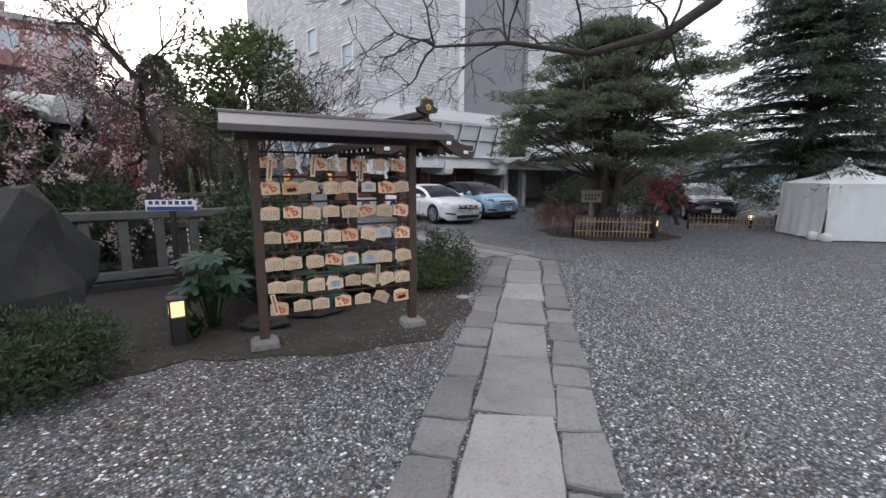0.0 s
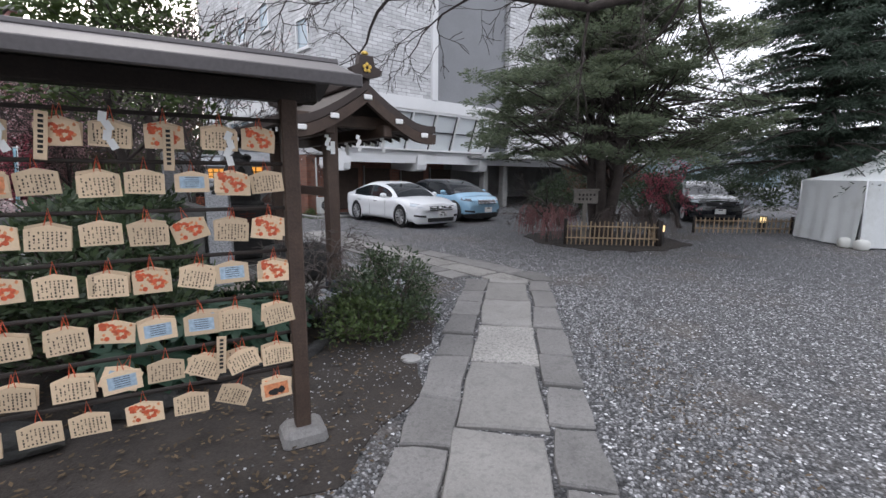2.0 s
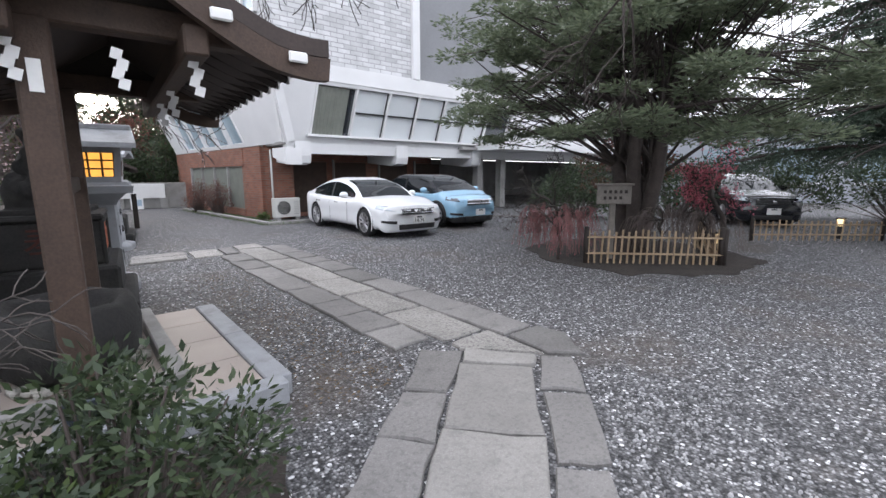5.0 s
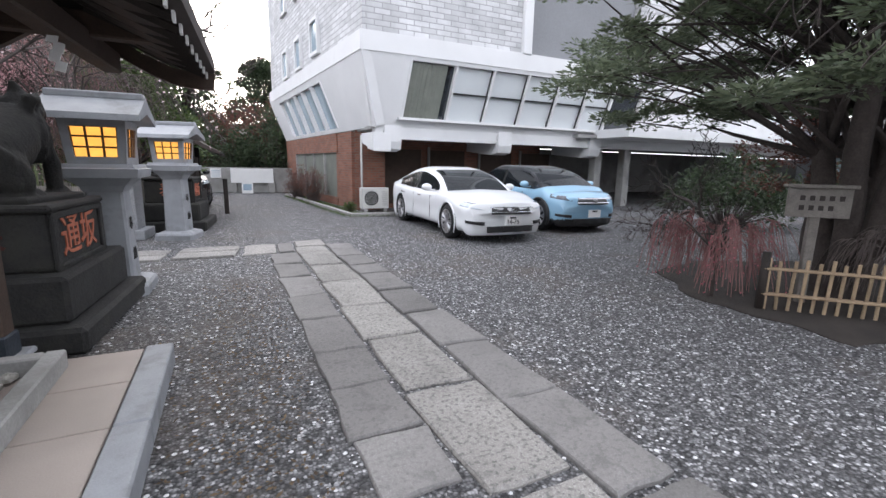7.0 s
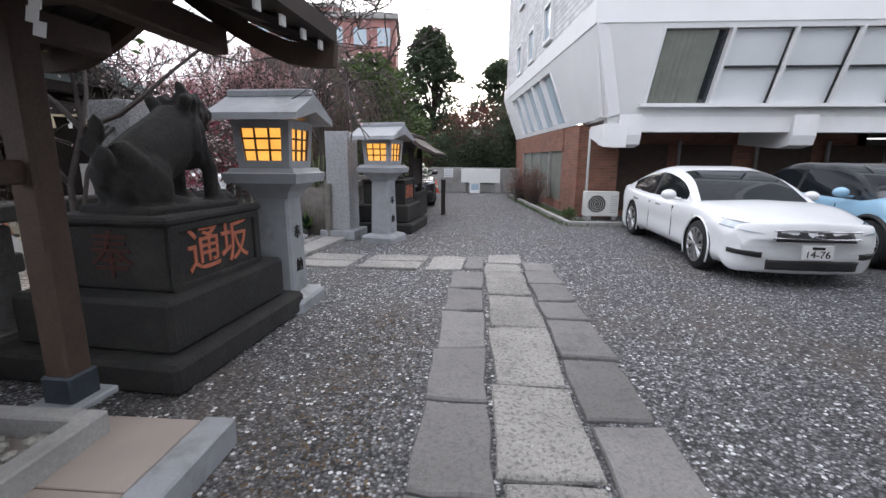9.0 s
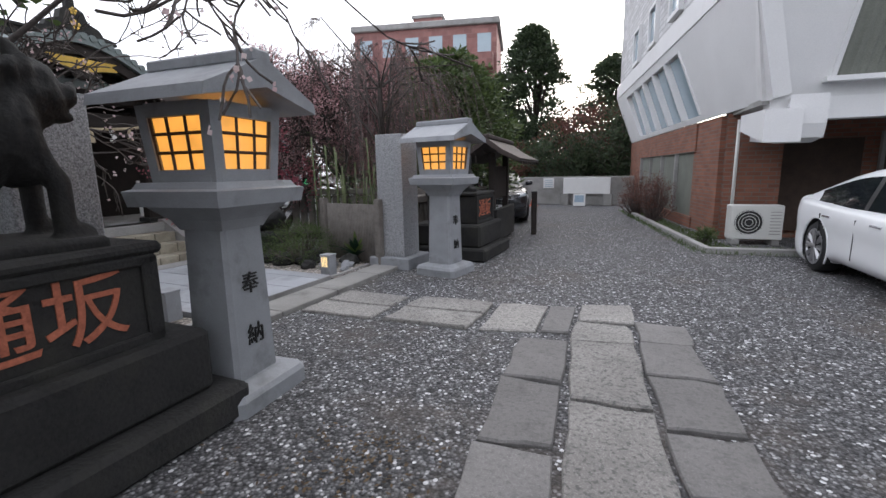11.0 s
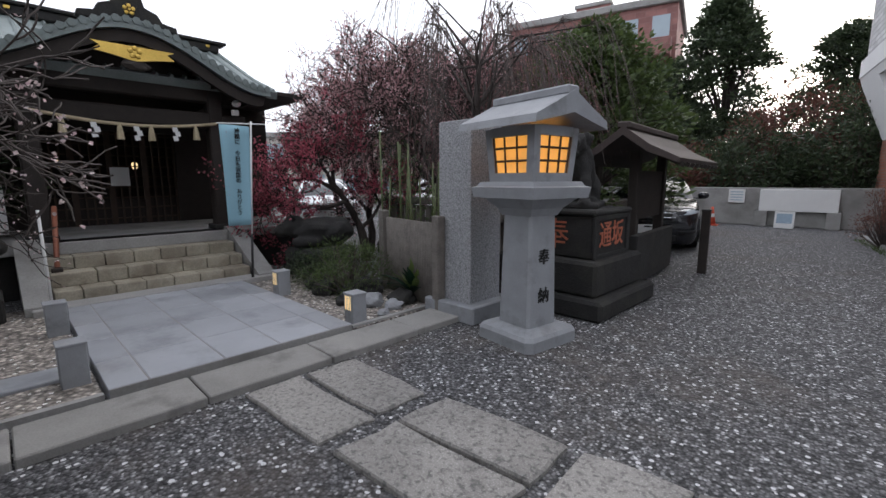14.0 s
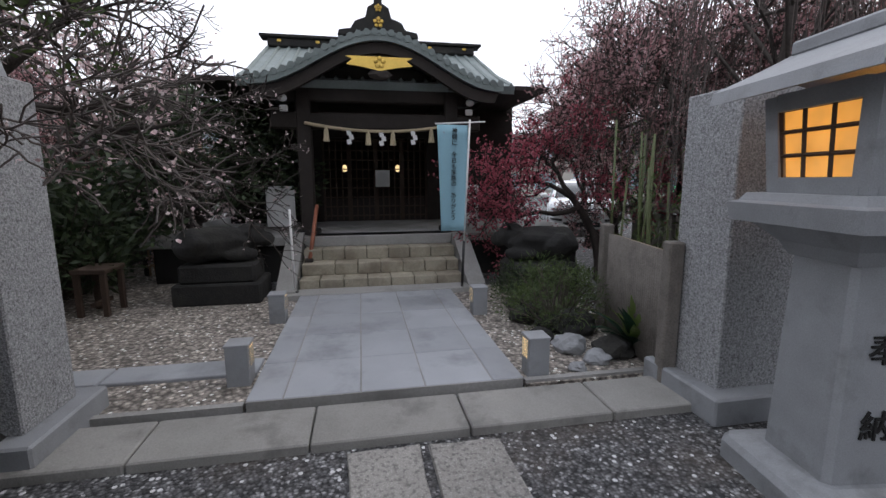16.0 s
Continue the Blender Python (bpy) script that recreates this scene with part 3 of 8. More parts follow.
pave(path_one, [(8.1, 5.24), (8.3, 5.06), (8.56, 5.4), (8.54, 5.7), (8.15, 5.7)], SLAB_DARK)
pave(path_one, [(7.62, 5.77), (8.06, 5.28), (8.11, 5.9), (7.64, 5.91)], SLAB)
path_two = tagged(new("slab_path"), "light stone slab path with darker side stones along the lane", "path", kind="structure")
strip(path_two, (7.85, 5.94), (7.86, 12.72), -0.235, 0.235, [0, 1.0, 1.88, 2.71, 3.74, 4.65, 5.64, 6.1], SLAB)
strip(path_two, (7.85, 6.08), (7.86, 11.6), -0.66, -0.28, [0, 0.5, 1.02, 1.59, 2.37, 3.12, 3.98, 4.7, 5.44], SLAB_DARK)
strip(path_two, (7.85, 5.74), (7.86, 12.2), 0.27, 0.66, [0, 0.86, 1.72, 2.55, 3.35, 4.14, 4.68, 5.32, 5.9, 6.4], SLAB_DARK)
path_cross = tagged(new("slab_path"), "pale stone slabs leading across to the shrine", "path", kind="structure")
for q in (((4.98, 11.70), (5.78, 11.64), (5.84, 11.99), (5.03, 12.06)), ((5.02, 12.12), (5.82, 12.04), (5.87, 12.42), (5.11, 12.49)),
          ((5.92, 11.65), (6.74, 11.62), (6.78, 12.0), (5.98, 12.03)), ((5.97, 12.07), (6.79, 12.04), (6.82, 12.41), (6.02, 12.43)),
          ((6.85, 11.62), (7.31, 11.7), (7.36, 12.46), (6.90, 12.43))):
    pave(path_cross, q, SLAB)
pave(path_cross, [(7.35, 11.72), (7.6, 11.74), (7.62, 12.46), (7.4, 12.46)], SLAB_DARK)
pave(path_cross, [(7.66, 12.06), (8.13, 12.10), (8.16, 12.64), (7.68, 12.55)], SLAB)

SH = pose(4.5, 12.02, 0, 0, 0, -6.5)


def shrine_pose(lx, ly, z=0.0, rz=0.0):
    return SH @ pose(lx, ly, z, 0, 0, rz)


forecourt = tagged(new("shrine_forecourt"), "pale grey granite tile walk up to the shrine steps", "paving", kind="structure")
forecourt.matrix_world = SH
for i in range(5):
    x1 = -i * 0.56 - 0.008
    for j, (y0, y1) in enumerate(((-0.88, -0.67), (-0.66, -0.20), (-0.19, 0.21), (0.22, 0.66), (0.67, 0.88))):
        block("tile", TILE, forecourt, x1 - 0.277, (y0 + y1) / 2, 0.035, 0.552, y1 - y0, 0.1, 0, 0.004)
block("mortar_bed", CONCRETE, forecourt, -1.4, 0, 0.035, 2.8, 1.75, 0.09, 0, 0)
curb = tagged(new("stone_kerb"), "long pale granite kerb across the shrine entrance", "kerb", kind="structure")
curb.matrix_world = SH
for k in range(5):
    block("kerb_stone", KERB_STONE, curb, 0.27, -1.75 + k * 0.86, 0.0, 0.40, 0.85, 0.11, 0, 0.008)
gb = tagged(new("gravel_bed"), "pale pebble bed beside the shrine walk", "gravel bed", kind="structure")
gb.matrix_world = SH
bm = bmesh.new()
prism(bm, [(-5.6, -3.9), (-0.02, -3.4), (-0.02, -0.9), (-2.9, -0.9), (-2.9, -1.5), (-5.6, -1.5)], -0.02, 0.035)
part("pebble_layer", bm, PALE_GRAVEL, gb)
bm = bmesh.new()
prism(bm, [(-2.8, 0.9), (0.0, 0.9), (0.0, 1.9), (-1.2, 2.3), (-2.8, 2.0)], -0.02, 0.035)
part("pebble_layer", bm, PALE_GRAVEL, gb)
for k in range(3):
    block("stepping_strip", TILE, gb, -0.62, -1.42 - 1.02 * k, 0.03, 0.27, 1.0, 0.06, 0, 0.006)
bm = bmesh.new()
box(bm, -0.04, -2.2, 0.02, 0.05, 2.6, 0.07)
box(bm, -0.04, 1.4, 0.02, 0.05, 1.0, 0.07)
part("edging", bm, CONCRETE, gb)

# loose stones near the walk
rng = random.Random(9)
verts, faces = [], []
for k in range(24000):
    t = rng.random()
    if t < 0.55:
        x, y = rng.uniform(2.2, 11), rng.uniform(0.6, 13.5)
        if abs((x - 0.62) * 0.665 - (y + 0.92) * 0.747) < 0.62 and y < 5.8:
            continue
        if 7.15 < x < 8.6 and y > 5.2 or (x < 7.2 and 11.4 < y < 12.6):
            continue
        if x < 6.7 and 5.4 < y < 10.3 or (x < 6.4 and y > 9.5) or (x < 4.75 and y > 2.95):
            continue
    else:
        s = rng.uniform(0, 9.4)
        side = rng.choice((-1, 1)) * rng.uniform(0.61, 1.5)
        x, y = 0.584 + s * 0.7443 + side * 0.667, -0.949 + s * 0.6679 - side * 0.7443
        if y > 5.1:
            continue
    r = rng.uniform(0.005, 0.013)
    i = len(verts)
    a0 = rng.uniform(0, 6.3)
    hgt = r * rng.uniform(0.6, 1.1)
    ring = [(x + math.cos(a0 + a * 2 * math.pi / 5) * r * rng.uniform(0.7, 1.2), y + math.sin(a0 + a * 2 * math.pi / 5) * r * rng.uniform(0.7, 1.2)) for a in range(5)]
    verts += [Vector((u, v, 0.0)) for u, v in ring] + [Vector((x + (u - x) * 0.65, y + (v - y) * 0.65, hgt)) for u, v in ring]
    faces += [(i + a, i + (a + 1) % 5, i + 5 + (a + 1) % 5, i + 5 + a) for a in range(5)] + [tuple(i + 5 + a for a in range(5))]
PEBBLE = leaf_mat("loose_pebble", (0.07, 0.07, 0.075), (0.52, 0.52, 0.53), 0.8)
tagged(leaves("loose_gravel", verts, faces, PEBBLE, None), "loose grey and pale gravel stones", "gravel")

# fallen leaves on the soil bed
verts, faces = [], []
for k in range(1500):
    x, y = rng.uniform(1.05, 5.85), rng.uniform(2.62, 5.52)
    if y < 2.92 + max(0, (x - 3.85)) * 0.95:
        continue
    p = Vector((x, y, 0.02 + rng.random() * 0.008))
    a = rng.uniform(0, 6.28)
    leaf_quad(verts, faces, p, Vector((math.cos(a), math.sin(a), rng.uniform(-0.1, 0.3))), Vector((0, 0, 1)), rng.uniform(0.03, 0.06), rng.uniform(0.015, 0.03))
for k in range(7500):
    x, y = rng.gauss(0.6, 1.9), rng.gauss(3.0, 0.9)
    if k % 5 == 0:
        s_ = rng.uniform(0, 9)
        x, y = 0.51 + s_ * 0.753 + 0.658 * rng.uniform(0.7, 1.7), -0.87 + s_ * 0.658 - 0.753 * rng.uniform(0.7, 1.7)
    elif k % 5 == 1:
        x, y = rng.gauss(6.75, 0.25), rng.uniform(5.6, 10.0)
    if abs((x - 0.51) * 0.658 - (y + 0.87) * 0.753) < 0.66 and y < 5.8 or x > 7.1:
        continue
    a = rng.uniform(0, 6.28)
    leaf_quad(verts, faces, Vector((x, y, 0.012 + rng.random() * 0.008)), Vector((math.cos(a), math.sin(a), rng.uniform(-0.1, 0.3))), Vector((0, 0, 1)), rng.uniform(0.015, 0.045), rng.uniform(0.01, 0.022))
LITTER = leaf_mat("dry_fallen_leaf", (0.05, 0.035, 0.022), (0.17, 0.12, 0.07), 0.9)
tagged(leaves("leaf_litter", verts, faces, LITTER, None), "dry brown fallen leaves on soil", "leaf litter")


# ---- white office building ----
def office():
    o = Vector((9.8, 15.75, 0))
    sd = Vector((-0.087, 0.996, 0))
    b = thing("office_building", Matrix.Identity(4), "white concrete building with a slanted window storey over brick", "building", kind="")

    def S(s, z, out):
        """A point on the lane side: along it, up, and out from the brick."""
        p = o + sd * s + Vector((0.5 - out, 0, 0))
        return Vector((p.x, p.y, z))

    def Fp(x, z, out):
        return Vector((x, o.y + 0.5 - out, z))
    # upper walls of white brick tile
    bm = bmesh.new()
    top = 15.0
    c = S(0, 0, 0.42)
    far = S(12.0, 0, 0.42)
    prism(bm, [(c.x, c.y + 0.1), (14.55, c.y + 0.1), (14.55, 40), (far.x + 4, 40), (far.x, far.y)], 4.55, top)
    part("upper_wall", bm, WHITE_BRICK, b, "white brick-tiled upper wall")
    bm = bmesh.new()
    box(bm, 14.7, o.y + 0.12, 9.8, 0.3, 0.3, 10.5, 0, 0.02)
    part("corner_strip", bm, WHITE_PAINT, b, "white vertical strip")
    bm = bmesh.new()
    box(bm, 17.0, o.y + 3.4, 9.8, 4.4, 6, 10.5)
    part("grey_wall", bm, DARK_PANEL, b, "dark grey recessed wall")
    bm = bmesh.new()
    box(bm, 24.0, o.y + 3.2, 9.8, 9.4, 6, 10.5)
    part("far_wing", bm, WHITE_BRICK, b)
    # bands
    bm = bmesh.new()
    slab_between(bm, Fp(9.8, 4.12, 0.5), Fp(30, 4.12, 0.5), Fp(30, 4.58, 0.5), Fp(9.8, 4.58, 0.5), -0.5)
    part("front_band", bm, WHITE_PAINT, b)
    bm = bmesh.new()
    slab_between(bm, S(0, 4.12, 0.5), S(12.2, 4.12, 0.5), S(12.2, 4.58, 0.5), S(0, 4.58, 0.5), 0.5)
    part("side_band", bm, WHITE_PAINT, b)
    # slanted storey, front: plaster, windows between ribs
    zb, zt, ob_, ot = 2.35, 4.12, 0.0, 0.48

    def FS(x, k, proud=0.0):
        return Fp(x, zb + (zt - zb) * k, ob_ + (ot - ob_) * k + proud)

    def SS(s, k, proud=0.0):
        return S(s, zb + (zt - zb) * k, ob_ + (ot - ob_) * k + proud)
    bm = bmesh.new()
    slab_between(bm, FS(9.9 + 0.3, 0), FS(11.0, 0), FS(11.15, 1), FS(9.82, 1), -0.25)
    part("slanted_wall", bm, WHITE_PAINT, b)
    bm = bmesh.new()
    slab_between(bm, FS(11.0, 0), FS(19.6, 0), FS(19.6, 0.14), FS(11.0, 0.14), -0.25)
    part("under_window_wall", bm, WHITE_PAINT, b)
    bm = bmesh.new()
    slab_between(bm, FS(11.15, 0.94), FS(19.8, 0.94), FS(19.8, 1), FS(11.15, 1), -0.25)
    part("window_head", bm, WHITE_PAINT, b)
    bm = bmesh.new()
    slab_between(bm, FS(19.55, 0), FS(30, 0), FS(30, 1), FS(19.7, 1), -0.25)
    part("slanted_wall", bm, WHITE_PAINT, b)
    xs = [11.02, 12.35, 13.55, 14.75, 15.95, 17.1, 18.2, 19.5]
    for i in range(7):
        x0, x1 = xs[i], xs[i + 1]
        lean = 0.14
        w = tagged(new("window"), "dark curtained window" if i in (0, 6) else "slanted white-panelled window")
        w.parent = b
        bm = bmesh.new()
        slab_between(bm, FS(x0, 0.14, -0.12), FS(x1, 0.14, -0.12), FS(x1 + lean, 0.94, -0.12), FS(x0 + lean, 0.94, -0.12), -0.03)
        part("pane", bm, GLASS_DARK if i in (0, 6) else FROST, w)
        if i in (0,):
            bm = bmesh.new()
            pts = []
            for q in range(27):
                u = q / 26
                fold = 0.03 * math.sin(q * 1.9) + 0.012 * math.sin(q * 4.1)
                pts.append((FS(x0 + 0.06 + (x1 - x0 - 0.3) * u, 0.15, -0.07 + fold * 0.4), FS(x0 + 0.2 + (x1 - x0 - 0.3) * u, 0.93, -0.07 + fold * 0.4)))
            for p, q in zip(pts, pts[1:]):
                bm.faces.new([bm.verts.new(v) for v in (p[0], q[0], q[1], p[1])])
            part("curtain", bm, CURTAIN, w, "hanging grey-green curtain")
        bm = bmesh.new()
        slab_between(bm, FS(x0 - 0.03, 0.14, 0.03), FS(x0 + 0.03, 0.14, 0.03), FS(x0 + lean + 0.03, 0.94, 0.03), FS(x0 + lean - 0.03, 0.94, 0.03), -0.16)
        part("rib", bm, WHITE_PAINT, w)
        if 0 < i < 6:
            bm = bmesh.new()
            slab_between(bm, FS(x0 + 0.05, 0.54, -0.05), FS(x1 + 0.05, 0.54, -0.05), FS(x1 + 0.06, 0.565, -0.05), FS(x0 + 0.06, 0.565, -0.05), -0.06)
            part("mullion", bm, BLACK_PLASTIC, w)
            bm = bmesh.new()
            xm = x1 - 0.06
            slab_between(bm, FS(xm, 0.14, -0.05), FS(xm + 0.02, 0.14, -0.05), FS(xm + lean + 0.02, 0.94, -0.05), FS(xm + lean, 0.94, -0.05), -0.05)
            part("mullion", bm, BLACK_PLASTIC, w)
    bm = bmesh.new()
    slab_between(bm, Fp(10.9, 2.55, 0.22), Fp(30, 2.55, 0.22), Fp(30, 2.62, 0.22), Fp(10.9, 2.62, 0.22), -0.2)
    part("sill", bm, WHITE_PAINT, b)
    # slanted storey, lane side
    bm = bmesh.new()
    slab_between(bm, SS(0.3, 0), SS(0, 1), SS(3.9, 1), SS(3.3, 0), -0.25)
    slab_between(bm, SS(3.3, 0), SS(3.33, 0.07), SS(10.0, 0.07), SS(10.0, 0), -0.25)
    slab_between(bm, SS(3.8, 0.88), SS(3.9, 1), SS(12.2, 1), SS(12.2, 0.88), -0.25)
    slab_between(bm, SS(9.6, 0.0), SS(10.4, 0.88), SS(12.2, 0.88), SS(11.4, 0), -0.25)
    part("side_slanted_wall", bm, WHITE_PAINT, b)
    for i in range(5):
        s0, s1 = 3.36 + i * 1.27, 3.36 + (i + 1) * 1.27
        w = tagged(new("window"), "slanted blue-grey window with a white rib")
        w.parent = b
        bm = bmesh.new()
        slab_between(bm, SS(s0, 0.07, -0.12), SS(s1, 0.07, -0.12), SS(s1 + 0.5, 0.88, -0.12), SS(s0 + 0.5, 0.88, -0.12), 0.02)
        part("pane", bm, GLASS_BLUE, w)
        bm = bmesh.new()
        slab_between(bm, SS(s0 - 0.04, 0.07, 0.03), SS(s0 + 0.04, 0.07, 0.03), SS(s0 + 0.54, 0.88, 0.03), SS(s0 + 0.46, 0.88, 0.03), 0.16)
        part("rib", bm, WHITE_PAINT, w)
    # soffit, beams
    bm = bmesh.new()
    slab_between(bm, Fp(10.2, 2.3, 0.0), Fp(30, 2.3, 0.0), Fp(30, 2.3, -1.9), Fp(10.2, 2.3, -1.9), 0.08)
    part("soffit", bm, CONCRETE, b)
    bm = bmesh.new()
    slab_between(bm, Fp(10.3, 2.05, 0.05), Fp(30, 2.05, 0.05), Fp(30, 2.36, 0.05), Fp(10.3, 2.36, 0.05), -0.3)
    part("edge_beam", bm, WHITE_PAINT, b)
    for x in (10.75, 14.3, 17.9):
        bm = bmesh.new()
        prof = [(-1.8, 2.2), (0.05, 2.2), (0.16, 2.4), (0.16, 1.98), (0.1, 1.78), (-0.25, 1.72), (-1.8, 1.85)]
        loft(bm, [[Fp(x - 0.24, z, q) for q, z in prof], [Fp(x + 0.24, z, q) for q, z in prof]])
        part("bracket_beam", bm, WHITE_PAINT, b)
    bm = bmesh.new()
    slab_between(bm, S(0.25, 1.72, 0.1), S(0.25, 2.2, 0.1), S(1.1, 2.2, 0.1), S(1.1, 1.95, 0.1), -0.5)
    part("bracket_beam", bm, WHITE_PAINT, b)
    # brick ground storey
    bm = bmesh.new()
    p0, p1 = S(1.95, 0, 0), S(12, 0, 0)
    prism(bm, [(p0.x, p0.y), (11.05, p0.y), (11.05, p0.y + 0.4), (p0.x + 0.4, p0.y + 0.4)], 0, 2.34)
    prism(bm, [(p0.x, p0.y + 0.4), (p0.x + 0.3, p0.y + 0.4), (p0.x + 0.17, p0.y + 1.9), (p0.x - 0.13, p0.y + 1.9)], 0, 2.34)
    part("brick_wall", bm, RED_BRICK, b, "red-brown brick corner wall")
    bm = bmesh.new()
    q0, q1 = S(3.7, 0, 0), S(11.4, 0, 0)
    prism(bm, [(q0.x, q0.y), (q0.x + 0.3, q0.y), (q1.x + 0.3, q1.y), (q1.x, q1.y)], 1.72, 2.34)
    prism(bm, [(q0.x, q0.y), (q0.x + 0.3, q0.y), (q1.x + 0.3, q1.y), (q1.x, q1.y)], 0.0, 0.25)
    r0 = S(9.4, 0, 0)
    prism(bm, [(r0.x, r0.y), (r0.x + 0.3, r0.y), (q1.x + 0.3, q1.y), (q1.x, q1.y)], 0.25, 1.72)
    part("brick_wall", bm, RED_BRICK, b)
    for i in range(4):
        a, c2 = S(3.75 + i * 1.42, 0, -0.1), S(3.75 + (i + 1) * 1.42, 0, -0.1)
        w = new("window")
        w.parent = b
        bm = bmesh.new()
        slab_between(bm, Vector((a.x, a.y, 0.25)), Vector((c2.x, c2.y, 0.25)), Vector((c2.x, c2.y, 1.72)), Vector((a.x, a.y, 1.72)), -0.04)
        part("pane", bm, CURTAIN, w, "curtained ground-floor pane")
        bm = bmesh.new()
        box(bm, c2.x - 0.06, c2.y, 0.98, 0.12, 0.1, 1.47)
        part("window_frame", bm, CONCRETE, w)
    # recessed parking wall
    bm = bmesh.new()
    box(bm, 14.1, o.y + 2.5, 1.15, 6.2, 0.2, 2.3)
    part("parking_wall", bm, RED_BRICK, b)
    for x in (11.1, 12.7, 14.6, 16.3):
        w = new("shutter_bay")
        w.parent = b
        bm = bmesh.new()
        box(bm, x + 0.65, o.y + 2.36, 1.0, 1.3, 0.06, 1.7)
        part("panel", bm, BROWN_WOOD, w, "brown panelled bay")
        bm = bmesh.new()
        box(bm, x - 0.03, o.y + 2.32, 1.0, 0.06, 0.08, 1.9)
        part("post", bm, CONCRETE, w)
    block("bay_side_wall", RED_BRICK, b, 17.1, o.y + 5.4, 1.15, 0.2, 6.0, 2.3, 0, 0)
    block("bay_back_wall", CONCRETE, b, 32.0, o.y + 8.4, 1.15, 30, 0.2, 2.3, 0, 0)
    block("bay_end_wall", CONCRETE, b, 47.1, o.y + 4.2, 1.15, 0.2, 8.4, 2.3, 0, 0)
    block("bay_ceiling", CONCRETE, b, 32.0, o.y + 4.4, 2.4, 30, 8.4, 0.1, 0, 0)
    for x in (18.6, 21.0):
        block("ceiling_lamp", LAMP_WHITE, b, x, o.y + 3.0, 2.29, 1.1, 0.12, 0.03, 0, 0, "lit ceiling lamp in the entrance bay")
    for x in (18.5, 19.9):
        bm = bmesh.new()
        box(bm, x, o.y + 0.9, 1.1, 0.32, 0.32, 2.2, 0, 0.02)
        part("column", bm, CONCRETE, b)
    bm = bmesh.new()
    slab_between(bm, Fp(17.8, 2.35, 1.6), Fp(47, 2.35, 1.6), Fp(47, 2.62, 1.6), Fp(17.8, 2.62, 1.6), -1.7)
    part("porch_canopy", bm, WHITE_PAINT, b)
    # small square windows on the lane side above
    for s, z in ((1.2, 6.4), (4.2, 5.3), (6.4, 5.2), (4.2, 7.6), (6.4, 7.6), (8.6, 5.2), (1.2, 9.0), (4.2, 10.0), (8.6, 7.6)):
        w = tagged(new("window"), "small square window in a white frame")
        w.parent = b
        m = S(s, z, 0.44)
        ang = math.degrees(math.atan2(sd.y, sd.x)) - 90
        w.matrix_basis = pose(m.x, m.y, z, 0, 0, ang)
        bm = bmesh.new()
        for y, zz, sy, sz in ((-0.42, 0, 0.08, 1.1), (0.42, 0, 0.08, 1.1), (0, 0.5, 0.76, 0.1), (0, -0.5, 0.76, 0.1)):
            box(bm, 0, y, zz, 0.16, sy, sz)
        part("window_frame", bm, WHITE_PAINT, w)
        block("pane", GLASS_BLUE, w, 0.0, 0, 0, 0.02, 0.76, 0.92, 0, 0)
    # roof slab
    bm = bmesh.new()
    prism(bm, [(c.x - 0.1, c.y), (29, c.y), (29, 40), (far.x + 4, 40), (far.x - 0.1, far.y)], 15.0, 15.4)
    part("roof", bm, CONCRETE, b)
    return b


office()


# ---- cars ----
def wheel_mesh():
    bm = bmesh.new()
    prof = [(0.20, -0.10), (0.30, -0.11), (0.325, -0.08), (0.33, 0.0), (0.325, 0.08), (0.30, 0.11), (0.20, 0.10)]
    n = 24
    rings = [[Vector((y, r * math.cos(2 * math.pi * k / n), r * math.sin(2 * math.pi * k / n))) for k in range(n)] for r, y in prof]
    loft(bm, rings)
    return bm


def rim_mesh(spokes):
    bm = bmesh.new()
    n = 24
    rings = [[Vector((y, r * math.cos(2 * math.pi * k / n), r * math.sin(2 * math.pi * k / n))) for k in range(n)] for r, y in ((0.235, -0.115), (0.215, -0.118), (0.205, -0.09))]
    loft(bm, rings, caps=False)
    for k in range(spokes):
        a = 2 * math.pi * k / spokes
        for da in (-0.10, 0.10):
            tube(bm, [(-0.105, 0.03 * math.cos(a), 0.03 * math.sin(a)), (-0.112, 0.22 * math.cos(a + da), 0.22 * math.sin(a + da))], 0.016, 4)
    ball(bm, -0.11, 0, 0, 0.02, 0.05, 0.05, sub=1)
    return bm


def smooth_line(keys, at):
    """A smooth curve through (place, value) keys, with flat overshoot kept low."""
    xs, ys = np.array([k[0] for k in keys], float), np.array([k[1] for k in keys], float)
    sl = np.gradient(ys, xs)
    for i in range(1, len(xs) - 1):
        if (ys[i] - ys[i - 1]) * (ys[i + 1] - ys[i]) <= 0:
            sl[i] = 0
    at = np.clip(at, xs[0], xs[-1])
    i = np.clip(np.searchsorted(xs, at) - 1, 0, len(xs) - 2)
    h = xs[i + 1] - xs[i]
    u = (at - xs[i]) / h
    return ys[i] * (1 + 2 * u) * (1 - u) ** 2 + sl[i] * h * u * (1 - u) ** 2 + ys[i + 1] * u * u * (3 - 2 * u) + sl[i + 1] * h * u * u * (u - 1)


def skin(name, pts, faces, material, parent, label="", push=0.0):
    """One part out of chosen faces of a shared grid of points, moved out along its normals."""
    used = sorted({i for f in faces for i in f})
    at = {i: k for k, i in enumerate(used)}
    me = bpy.data.meshes.new(name)
    me.from_pydata([tuple(pts[i]) for i in used], [], [tuple(at[i] for i in f) for f in faces])
    me.update()
    if push:
        nor = [v.normal.copy() for v in me.vertices]
        for v, d in zip(me.vertices, nor):
            v.co += d * push
    me.materials.append(material)
    for p in me.polygons:
        p.use_smooth = True
    ob = new(name, me)
    ob.parent = parent
    if label:
        ob["label"] = label
    return ob


